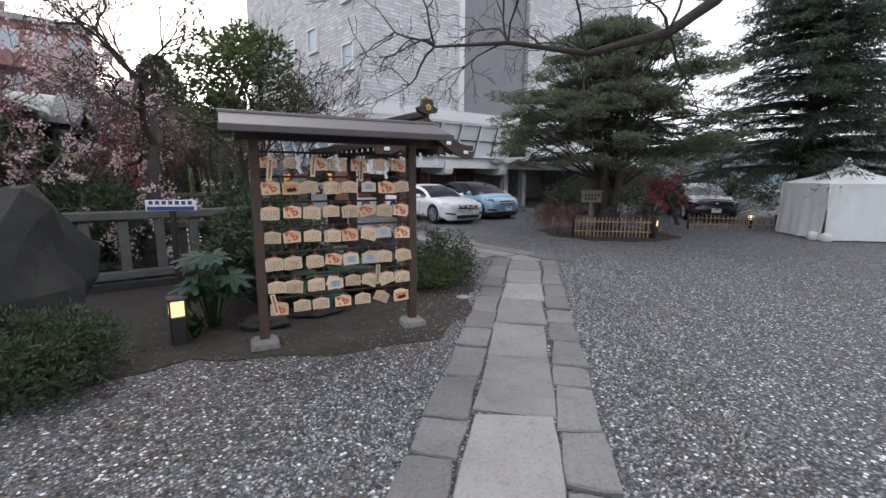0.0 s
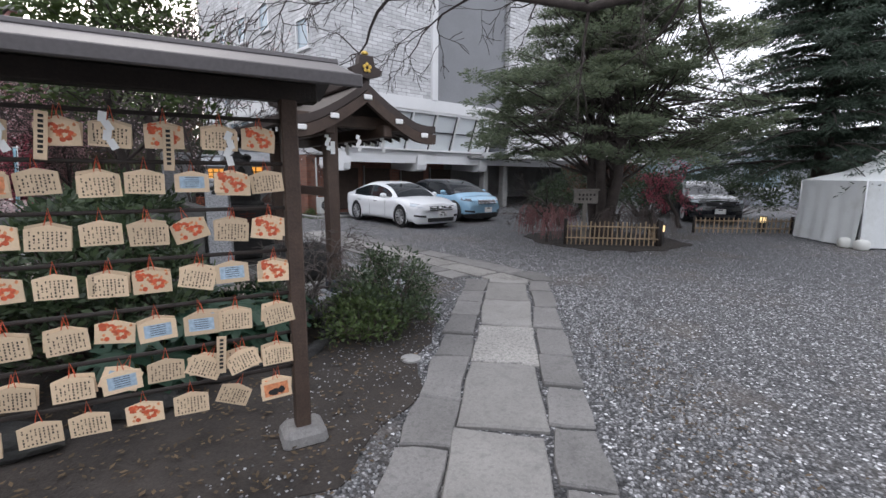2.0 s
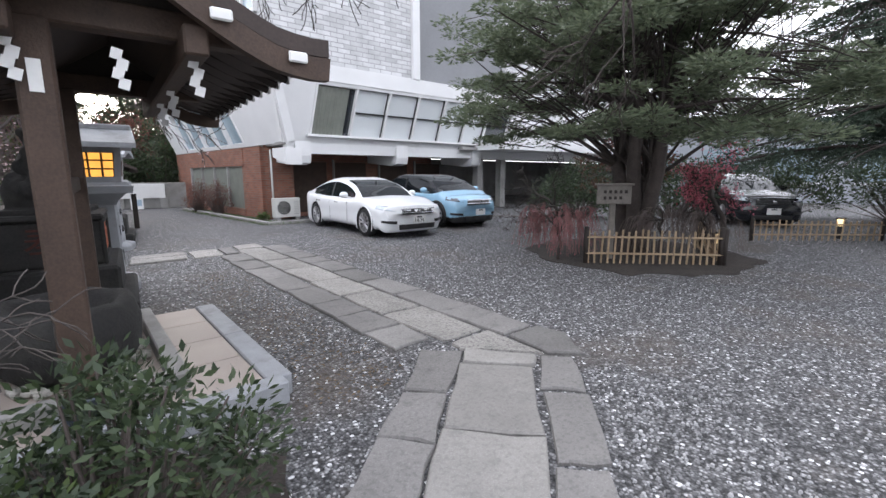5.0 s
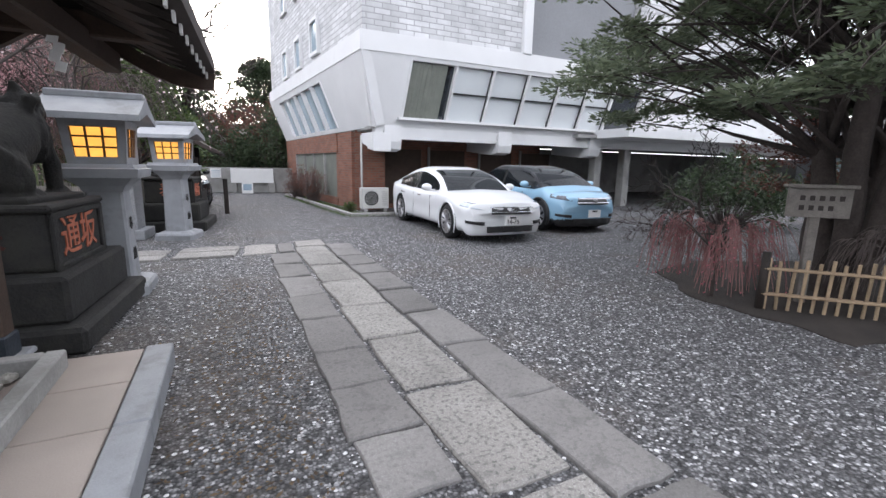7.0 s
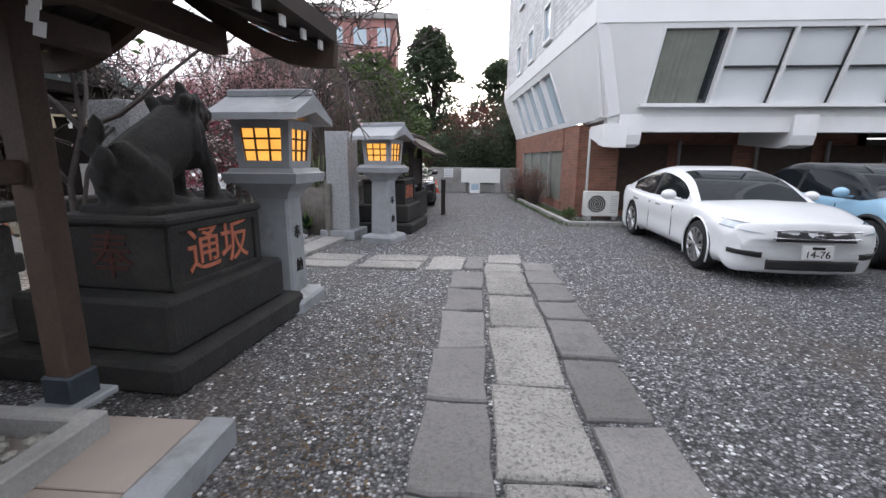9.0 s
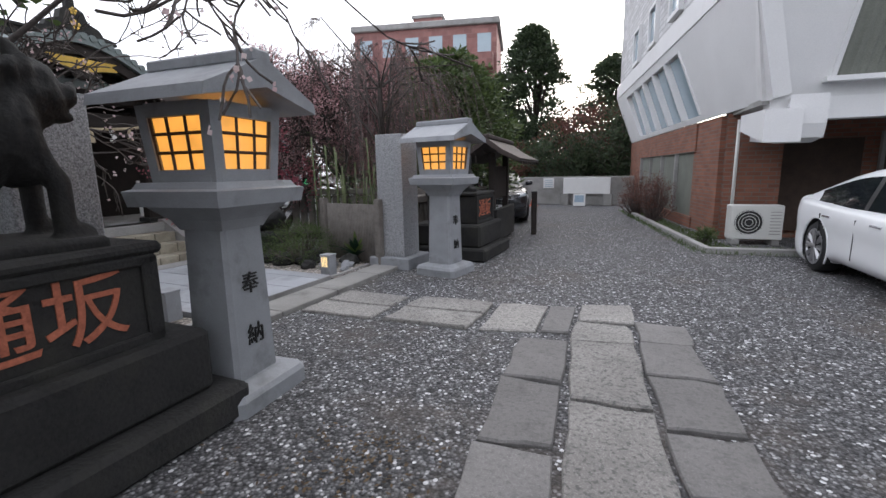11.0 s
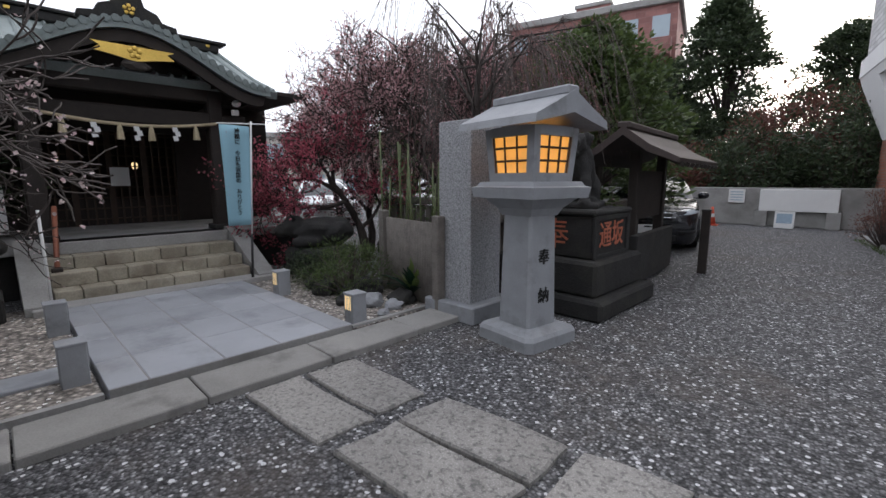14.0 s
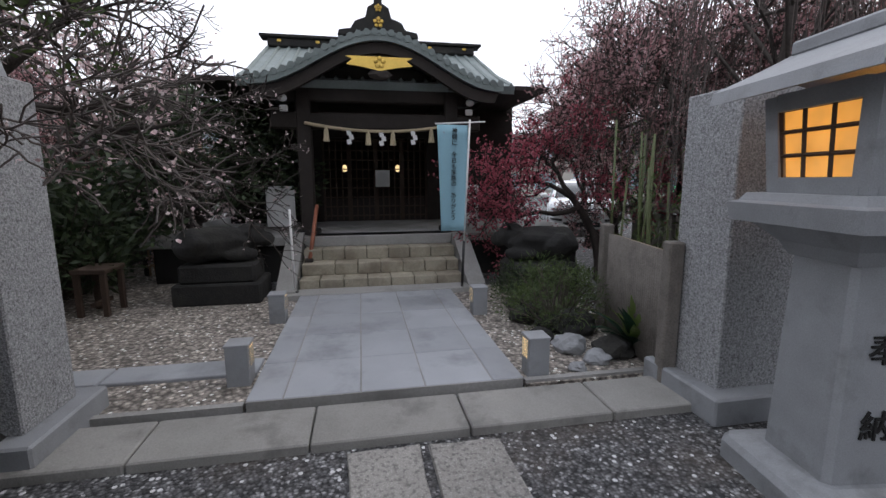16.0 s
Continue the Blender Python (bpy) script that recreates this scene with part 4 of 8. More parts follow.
def car(name, m, label, paint, length, width, height, wheelbase, front, hood_z, belt_z, wind0, roof0, roof1, rear0, spokes=5, roof_mat=None, deck=None, digits="", lamp_dark=False):
    """A car whose nose points along -y; its ground point is under the middle of the front axle."""
    c = thing(name, m, label, "car", "parked cars")
    y0, y1 = -front, length - front
    hw = width / 2
    deck = deck or belt_z + 0.08
    R = 0.375
    ys = np.concatenate([y0 + 0.9 * (np.linspace(0, 1, 46) ** 1.25), np.linspace(y0 + 0.93, y1 - 0.5, 92), y1 - 0.48 * (np.linspace(1, 0, 20) ** 1.2)])
    zt = smooth_line([(y0, 0.56), (y0 + 0.03, 0.68), (y0 + 0.14, hood_z - 0.15), (y0 + 0.45, hood_z - 0.07), (wind0 - 0.1, hood_z + 0.03), (wind0 + 0.3, belt_z), (rear0 - 0.4, deck - 0.02), (rear0 + 0.1, deck), (y1 - 0.16, deck - 0.01), (y1 - 0.05, deck - 0.12), (y1, 0.66)], ys)
    zl = smooth_line([(y0, 0.36), (y0 + 0.04, 0.25), (y0 + 0.3, 0.19), (0.6, 0.2), (wheelbase - 0.6, 0.2), (y1 - 0.2, 0.25), (y1, 0.42)], ys)
    ww = smooth_line([(y0, 0.80), (y0 + 0.1, 0.88), (y0 + 0.4, 0.955), (0.1, 0.985), (wheelbase * 0.5, 1.0), (wheelbase, 0.99), (y1 - 0.3, 0.94), (y1, 0.80)], ys) * hw
    half = []
    K = 30
    for y, hi, lo, w in zip(ys, zt, zl, ww):
        mid = lo + (hi - lo) * 0.5
        keys = [(0, 0.0, lo), (1, w * 0.84, lo), (1.5, w * 0.955, lo + 0.05), (2.6, w * 0.99, mid), (3.3, w * 1.0, lo + (hi - lo) * 0.72), (3.6, w * 0.975, hi - 0.10), (4.1, w * 0.90, hi - 0.03), (5.0, w * 0.55, hi), (6, 0.0, hi + 0.02)]
        u = np.concatenate([np.linspace(0, 1, 4)[:-1], np.linspace(1, 4.2, K - 8), np.linspace(4.2, 6, 6)[1:]])
        x = smooth_line([(k, a) for k, a, b in keys], u)
        z = smooth_line([(k, b) for k, a, b in keys], u)
        near, far = max(0.0, 1 - (y - y0) / 0.8), max(0.0, 1 - (y1 - y) / 0.7)
        yy = y + 0.24 * near * (x / hw) ** 2.4 - 0.20 * far * (x / hw) ** 2.6
        half.append(np.stack([x, yy, z], 1))
    full = [np.concatenate([h * (-1, 1, 1), h[::-1][1:-1]]) for h in half]
    n = len(full[0])
    pts = np.concatenate(full)
    # wheel openings
    for wy in (0.0, wheelbase):
        d = np.hypot(pts[:, 1] - wy, pts[:, 2] - 0.33)
        side = np.abs(pts[:, 0]) > hw * 0.6
        sel = side & (np.abs(d - R) < 0.026) & (d > 1e-3)
        k = R / d[sel]
        pts[sel, 1] = wy + (pts[sel, 1] - wy) * k
        pts[sel, 2] = 0.33 + (pts[sel, 2] - 0.33) * k
    shell, sill = [], []
    for i in range(len(full) - 1):
        for j in range(n):
            f = (i * n + j, i * n + (j + 1) % n, (i + 1) * n + (j + 1) % n, (i + 1) * n + j)
            x, y, z = pts[list(f)].mean(0)
            if abs(x) > hw * 0.55 and min(math.hypot(y, z - 0.33), math.hypot(y - wheelbase, z - 0.33)) < R - 0.012:
                continue
            (sill if roof_mat and z < 0.30 else shell).append(f)
    shell += [tuple(range(n))[::-1], tuple((len(full) - 1) * n + j for j in range(n))]
    skin("body", pts, shell, paint, c)
    if sill:
        skin("sill", pts, sill, BLACK_PLASTIC, c, "black lower cladding")
    # lamps, grille and intakes laid on the rounded nose
    hub = y0 + 0.7
    nose = pts[(pts[:, 1] < y0 + 0.85) & (pts[:, 2] > 0.2) & (pts[:, 2] < hood_z - 0.07)]
    ang, rad = np.arctan2(nose[:, 0], hub - nose[:, 1]), np.hypot(nose[:, 0], hub - nose[:, 1])

    def on_nose(name, t0, t1, lo, hi, material, out, label=""):
        """A panel that follows the nose between two angles, its lower and upper edge running from lo to hi."""
        nt, nz = 17, 5
        grid, back = [], []
        for a in range(nt):
            u = a / (nt - 1)
            th = radians(t0 + (t1 - t0) * u)
            za, zb = lo[0] + (lo[1] - lo[0]) * u, hi[0] + (hi[1] - hi[0]) * u
            for b in range(nz):
                z = za + (zb - za) * b / (nz - 1)
                d = (ang - th) ** 2 * 0.4 + (nose[:, 2] - z) ** 2
                k = np.argpartition(d, 28)[:28]
                w = 1 / (d[k] + 2.5e-3)
                r = float((rad[k] * w).sum() / w.sum())
                for rows_, q in ((grid, r + out), (back, r - 0.05)):
                    rows_.append((math.sin(th) * q, hub - math.cos(th) * q, z))
        m_ = nt * nz
        fs = [(a * nz + b, (a + 1) * nz + b, (a + 1) * nz + b + 1, a * nz + b + 1) for a in range(nt - 1) for b in range(nz - 1)]
        rim = [a * nz for a in range(nt)] + [(nt - 1) * nz + b for b in range(1, nz)] + [a * nz + nz - 1 for a in range(nt - 2, -1, -1)] + [b for b in range(nz - 2, 0, -1)]
        fs += [(rim[k], rim[k] + m_, rim[(k + 1) % len(rim)] + m_, rim[(k + 1) % len(rim)]) for k in range(len(rim))]
        return skin(name, np.array(grid + back), fs, material, c, label)
    h = hood_z
    on_nose("grille", -31, 31, (h - 0.33, h - 0.33), (h - 0.19, h - 0.19), BLACK_PLASTIC, 0.05)
    on_nose("lower_intake", -36, 36, (0.21, 0.21), (0.32, 0.32), BLACK_PLASTIC, 0.022)
    for sx in (-1, 1):
        on_nose("headlight", sx * 32, sx * 74, (h - 0.27, h - 0.20), (h - 0.185, h - 0.125), HEADLAMP_DARK if lamp_dark else LENS_MAT, 0.008, "clear slanted headlamp")
        on_nose("lamp_brow", sx * 31, sx * 75, (h - 0.187, h - 0.127), (h - 0.177, h - 0.117), CHROME, 0.011)
        on_nose("fog_light", sx * 39, sx * 62, (0.34, 0.37), (0.40, 0.42), BLACK_PLASTIC, 0.016)
    # cabin: one skin split into glass, pillars and roof
    base = belt_z - 0.05
    cy = np.linspace(wind0, rear0 + 0.12, 72)
    top = smooth_line([(wind0, belt_z - 0.03), (wind0 + (roof0 - wind0) * 0.55, belt_z + (height - belt_z) * 0.62), (roof0, height - 0.055), ((roof0 + roof1) / 2, height), (roof1, height - 0.05), (roof1 + (rear0 - roof1) * 0.55, belt_z + (height - belt_z) * 0.55), (rear0 + 0.12, deck - 0.03)], cy)
    hv = np.linspace(0, 1, 19)
    rows = []
    for y, t_ in zip(cy, top):
        fr = max(0.0, (t_ - base) / (height - base))
        wb = hw * 0.915
        wt = hw * (0.89 - 0.19 * fr)
        zr = base + (t_ - base) * 0.90
        x = smooth_line([(0, wb), (0.3, wb + (wt - wb) * 0.52), (0.52, wt), (0.64, wt * 0.86), (1, 0.0)], hv)
        z = smooth_line([(0, base), (0.3, base + (zr - base) * 0.58), (0.52, zr), (0.64, t_ - 0.012), (1, t_ + 0.008)], hv)
        lead = max(0.0, 1 - (y - wind0) / max(0.2, roof0 - wind0)) * 0.20 - max(0.0, 1 - (cy[-1] - y) / max(0.2, rear0 - roof1)) * 0.12
        yy = y - lead * (1 - (x / hw) ** 2)
        rows.append(np.stack([x, yy, z], 1))
    q = [np.concatenate([r * (-1, 1, 1), r[::-1][1:]]) for r in rows]
    w_ = len(q[0])
    cp = np.concatenate(q)
    mid = (roof0 + roof1) / 2 + 0.02
    cab = {k: [] for k in ("windscreen", "rear_window", "side_window 0 0", "side_window 0 1", "side_window 1 0", "side_window 1 1", "door_post 0", "door_post 1", "roof", "frame")}
    for i in range(len(q) - 1):
        yc = (cy[i] + cy[i + 1]) / 2
        for j in range(w_ - 1):
            v = hv[min(j, w_ - 2 - j)] + 0.5 / 18
            f = (i * w_ + j, i * w_ + j + 1, (i + 1) * w_ + j + 1, (i + 1) * w_ + j)
            zc = cp[list(f)].mean(0)[2]
            if v > 0.60 and yc < roof0 - 0.03:
                k = "windscreen"
            elif v > 0.60 and yc > roof1 + 0.06:
                k = "rear_window"
            elif v >= 0.46:
                k = "roof" if v > 0.6 else "frame"
            elif zc < belt_z + 0.01 or yc > rear0 - 0.36 or yc < wind0 + 0.28:
                k = "frame"
            elif abs(yc - mid) < 0.035:
                k = "door_post %d" % (j < w_ // 2)
            else:
                k = "side_window %d %d" % (j < w_ // 2, yc < mid)
            cab[k].append(f)
    for k, g_ in cab.items():
        if not g_:
            continue
        if k in ("roof", "frame"):
            skin("roof" if k == "roof" else "window_frame", cp, g_, roof_mat or paint, c)
        elif k.startswith("door_post"):
            skin("door_post", cp, g_, BLACK_PLASTIC, c)
        else:
            skin(k.split()[0], cp, g_, CAR_GLASS, c, "dark reflecting car glass")
    for sx in (-1, 1):
        bm = bmesh.new()
        ball(bm, sx * (hw + 0.09), wind0 + 0.42, belt_z + 0.07, 0.11, 0.075, 0.075, sub=3)
        box(bm, sx * (hw - 0.02), wind0 + 0.44, belt_z + 0.01, 0.16, 0.05, 0.03, 0, 0.008)
        part("wing_mirror", bm, paint, c, smooth=True)
        for yy in (mid + 0.66, mid - 0.42):
            block("door_handle", CHROME if not roof_mat else paint, c, sx * (hw - 0.006), yy, belt_z - 0.13, 0.03, 0.2, 0.024, 0, 0.008)
        for yy in (mid - 1.02, mid - 0.02, mid + 0.84):
            block("door_gap", BLACK_PLASTIC, c, sx * (hw - 0.0155), yy, belt_z * 0.62, 0.03, 0.006, belt_z * 0.52, 0, 0)
        for wy in (0, wheelbase):
            w = new("wheel")
            w.parent = c
            w.matrix_basis = pose(sx * (hw - 0.125), wy, 0.33, 0, 0, 0 if sx < 0 else 180)
            part("tyre", wheel_mesh(), TYRE, w, smooth=True)
            part("rim", rim_mesh(spokes), ALLOY, w)
            bm = bmesh.new()
            tube(bm, [(-0.07, 0, 0), (0.0, 0, 0)], 0.215, 20)
            part("brake_disc", bm, BLACK_PLASTIC, w)
            bm = bmesh.new()
            arc = [(wy + R * math.cos(math.pi * k / 20), 0.33 + R * math.sin(math.pi * k / 20)) for k in range(-3, 24)]
            loft(bm, [[Vector((sx * (hw - 0.42), a, b)) for a, b in arc], [Vector((sx * (hw - 0.02), a, b)) for a, b in arc]], close=False)
            part("wheel_well", bm, BLACK_PLASTIC, c)
            bm = bmesh.new()
            tube(bm, [(sx * (hw * 0.985), a, b) for a, b in arc], 0.032 if roof_mat else 0.012, 6)
            part("wheel_arch", bm, BLACK_PLASTIC if roof_mat else paint, c, smooth=True)
    block("underbody", BLACK_PLASTIC, c, 0, (y0 + y1) / 2, 0.27, width * 0.74, length - 0.5, 0.12, 0, 0.03)
    bm = bmesh.new()
    for k in range(2):
        tube(bm, [(-hw * 0.5 + hw * q_ / 12, y0 - 0.05 + 0.24 * abs(q_ / 12 - 0.5) ** 2.2, hood_z - 0.205 - 0.085 * k) for q_ in range(13)], 0.014 - 0.004 * k, 6)
    ball(bm, 0, y0 - 0.05, hood_z - 0.25, 0.055, 0.018, 0.045, sub=2)
    part("grille_trim", bm, CHROME, c)
    pl = block("number_plate", PAPER, c, 0, y0 - 0.045, 0.43, 0.33, 0.015, 0.165, 0, 0.004, "white licence plate")
    if digits:
        writing("plate_number", digits, INK, pl, pose(0.0, y0 - 0.0535, 0.405, 90, 0, 0), 0.115)
    bm = bmesh.new()
    box(bm, 0, -0.009, 0.05, 0.13, 0.004, 0.03)
    mk = part("plate_mark", bm, INK, pl)
    mk.matrix_basis = pose(0, y0 - 0.045, 0.43)
    return c


CAR_GLASS = mat("car_window_glass", (0.012, 0.015, 0.018), 0.04, vary=0.05, scale=2, bump=0.0, spec=0.7)
HEADLAMP_DARK = mat("smoked_headlamp", (0.10, 0.11, 0.13), 0.08, vary=0.6, scale=24, bump=0.0, spec=0.8)
car("sedan_car", pose(11.34, 12.15, 0, 0, 0, -2), "white four-door sedan parked nose out on gravel", CAR_WHITE, 4.85, 1.80, 1.35, 2.78, 0.92, 0.87, 0.87, 0.36, 1.34, 2.35, 3.4, 10, None, 0.95, "14-76")
car("hatchback_car", pose(13.75, 12.5, 0, 0, 0, -2), "pale blue hatchback with black roof parked beside the sedan", CAR_BLUE, 4.0, 1.72, 1.42, 2.5, 0.80, 0.95, 0.93, 0.02, 0.95, 2.35, 3.0, 8, CAR_BLACK, 1.02, "", True)
car("saloon_car", pose(20.2, 7.1, 0, 0, 0, -52), "black saloon parked behind the trees", CAR_BLACK, 4.8, 1.8, 1.42, 2.8, 0.9, 0.94, 0.94, 0.45, 1.3, 2.35, 3.3, 10, None, 1.02)
car("saloon_car", pose(5.3, 20.2, 0, 0, 0, 12), "black car parked beside the shrine fence", CAR_BLACK, 4.6, 1.8, 1.42, 2.7, 0.9, 0.94, 0.94, 0.45, 1.3, 2.35, 3.3, 10, None, 1.02)


# ---- shrine gate: lanterns, pillars, pedestals ----
def taper(bm, z0, s0, z1, s1):
    """A square section going from half-size s0 at z0 to s1 at z1, with cut corners."""
    def ring(z, s):
        c = s * 0.14
        return [Vector(p) for p in ((-s + c, -s, z), (s - c, -s, z), (s, -s + c, z), (s, s - c, z), (s - c, s, z), (-s + c, s, z), (-s, s - c, z), (-s, -s + c, z))]
    loft(bm, [ring(z0, s0), ring(z1, s1)])


def lantern(m):
    t = thing("stone_lantern", m, "grey granite lantern with gabled roof and lit paper windows", "stone lantern", "entrance lanterns")
    bm = bmesh.new()
    rings = []
    for z, s in ((0, 0.31), (0.09, 0.31), (0.12, 0.29), (0.15, 0.2)):
        c = s * 0.16
        rings.append([Vector(p) for p in ((-s + c, -s, z), (s - c, -s, z), (s, -s + c, z), (s, s - c, z), (s - c, s, z), (-s + c, s, z), (-s, s - c, z), (-s, -s + c, z))])
    loft(bm, rings)
    part("base", bm, GRANITE, t)
    bm = bmesh.new()
    taper(bm, 0.14, 0.175, 1.08, 0.155)
    part("column", bm, GRANITE, t)
    bm = bmesh.new()
    rings = []
    for z, s in ((1.06, 0.16), (1.12, 0.19), (1.2, 0.27), (1.205, 0.33), (1.29, 0.345), (1.30, 0.31), (1.335, 0.29)):
        rings.append([Vector(p) for p in ((-s, -s, z), (s, -s, z), (s, s, z), (-s, s, z))])
    loft(bm, rings)
    part("platform", bm, GRANITE, t)
    # fire box: four corner posts, sills, paper windows with lattice
    zl, zh, s0, s1 = 1.335, 1.75, 0.235, 0.265
    for sx in (-1, 1):
        for sy in (-1, 1):
            bm = bmesh.new()
            loft(bm, [[Vector((sx * s + dx, sy * s + dy, z)) for dx, dy in ((-0.035, -0.035), (0.035, -0.035), (0.035, 0.035), (-0.035, 0.035))] for z, s in ((zl, s0 - 0.035), (zh, s1 - 0.035))])
            part("fire_box_post", bm, GRANITE, t)
    for nm, z, s in (("sill", 1.365, 0.238), ("head", 1.72, 0.262)):
        for a in range(4):
            d = pose(0, 0, 0, 0, 0, 90 * a) @ Vector((0, s - 0.035, 0))
            block("window_" + nm, GRANITE, t, d.x, d.y, z, 0.4, 0.07, 0.075, 90 * a, 0)
    for a in range(4):
        w = new("window")
        w.parent = t
        w.matrix_basis = pose(0, 0, 0, 0, 0, 90 * a)
        bm = bmesh.new()
        slab_between(bm, (-0.175, 0.205, 1.395), (0.175, 0.205, 1.395), (0.19, 0.226, 1.69), (-0.19, 0.226, 1.69), 0.006)
        part("paper", bm, LAMP_GLOW, w, "glowing amber paper pane")
        bm = bmesh.new()
        for k in (-0.175, -0.062, 0.062, 0.175):
            tube(bm, [(k, 0.222, 1.39), (k * 1.08, 0.243, 1.69)], 0.011, 4)
        for z in (1.395, 1.495, 1.595, 1.69):
            y = 0.222 + (z - 1.39) * 0.07
            tube(bm, [(-0.185, y, z), (0.185, y, z)], 0.009, 4)
        part("lattice", bm, BROWN_WOOD, w)
    # gabled roof, ridge along y
    bm = bmesh.new()
    prof = [(-0.43, 1.74), (-0.415, 1.80), (-0.2, 1.90), (0, 2.0), (0.2, 1.90), (0.415, 1.80), (0.43, 1.74), (0.25, 1.78), (0.0, 1.84), (-0.25, 1.78)]
    loft(bm, [[Vector((y * k, x, z)) for x, z in prof] for y, k in ((-0.41, 1), (0.41, 1))])
    part("roof", bm, GRANITE, t)
    bm = bmesh.new()
    box(bm, 0, 0, 2.0, 0.8, 0.13, 0.07, 0, 0.012)
    part("ridge", bm, GRANITE, t)
    for k, ch in enumerate("奉納"):
        writing("inscription", ch, INK, t, pose(0.169 - 0.008 * k * -1, 0.0, 0.72 - 0.32 * k, 90, 0, 90), 0.14)
    lamp = bpy.data.lights.new("lantern_bulb", "POINT")
    lamp.energy, lamp.color, lamp.shadow_soft_size = 0.5, (1.0, 0.6, 0.25), 0.05
    lo = new("bulb", lamp)
    lo.parent = t
    lo.location = (0, 0, 1.55)
    return t


la = lantern(pose(5.6, 10.18, 0, 0, 0, -2))
lb = copy_thing(la, shrine_pose(1.17, 1.88, 0, -8))


def gate_pillar(m):
    t = thing("gate_pillar", m, "tall speckled granite gate pillar on a plinth", "pillar", "gate pillars")
    block("plinth", GRANITE, t, 0, 0, 0.08, 0.66, 0.66, 0.17, 0, 0.012)
    block("shaft", SPECKLE, t, 0, 0, 1.03, 0.42, 0.46, 1.74, 0, 0.008)
    return t


gp = gate_pillar(shrine_pose(0.32, 2.1))
copy_thing(gp, shrine_pose(0.1, -2.05))


# darker red than the front carving, for the first pedestal's side character
DIM_RED = mat("dark_red_carving", (0.055, 0.016, 0.012), 0.9, vary=0.4, scale=20, bump=0.3)


def pedestal(name_label, m, wide, side_char, side_red):
    t = thing("guardian_pedestal", m, name_label, "pedestal", "guardian pedestals")
    block("base_slab", DARK_STONE, t, 0, 0, 0.1, 1.42, 1.36 * wide, 0.2, 0, 0.03)
    block("lower_course", DARK_STONE, t, 0, 0, 0.375, 1.18, 1.14 * wide, 0.35, 0, 0.03)
    block("die", DARK_STONE, t, 0.05, 0, 0.77, 0.84, 0.84 * wide, 0.44, 0, 0.02)
    h = 0.42 * wide
    for y, z, sy, sz in ((-h + 0.04, 0.77, 0.08, 0.43), (h - 0.04, 0.77, 0.08, 0.43), (0, 0.965, 2 * h - 0.01, 0.05), (0, 0.57, 2 * h - 0.01, 0.05)):
        block("panel_frame", DARK_STONE, t, 0.48, y, z, 0.03, sy, sz, 0, 0.008)
    block("cornice", DARK_STONE, t, 0.05, 0, 1.02, 0.9, 0.9 * wide, 0.06, 0, 0.02)
    writing("carving", "通坂", CARVED_RED, t, pose(0.475, 0.0, 0.77, 90, 0, 90), 0.29 * wide, bold=0.0015)
    writing("carving", side_char, side_red, t, pose(0.05, -0.425 * wide, 0.77, 90, 0, 0), 0.34)
    return t


pedestal("dark mossy stone pedestal with red carved characters", pose(5.1, 9.24, 0, 0, 0, -5), 1.2, "奉", DIM_RED)
pedestal("dark mossy stone pedestal with red carved characters beside a lantern", shrine_pose(0.78, 3.30), 1.0, "奉", CARVED_RED)


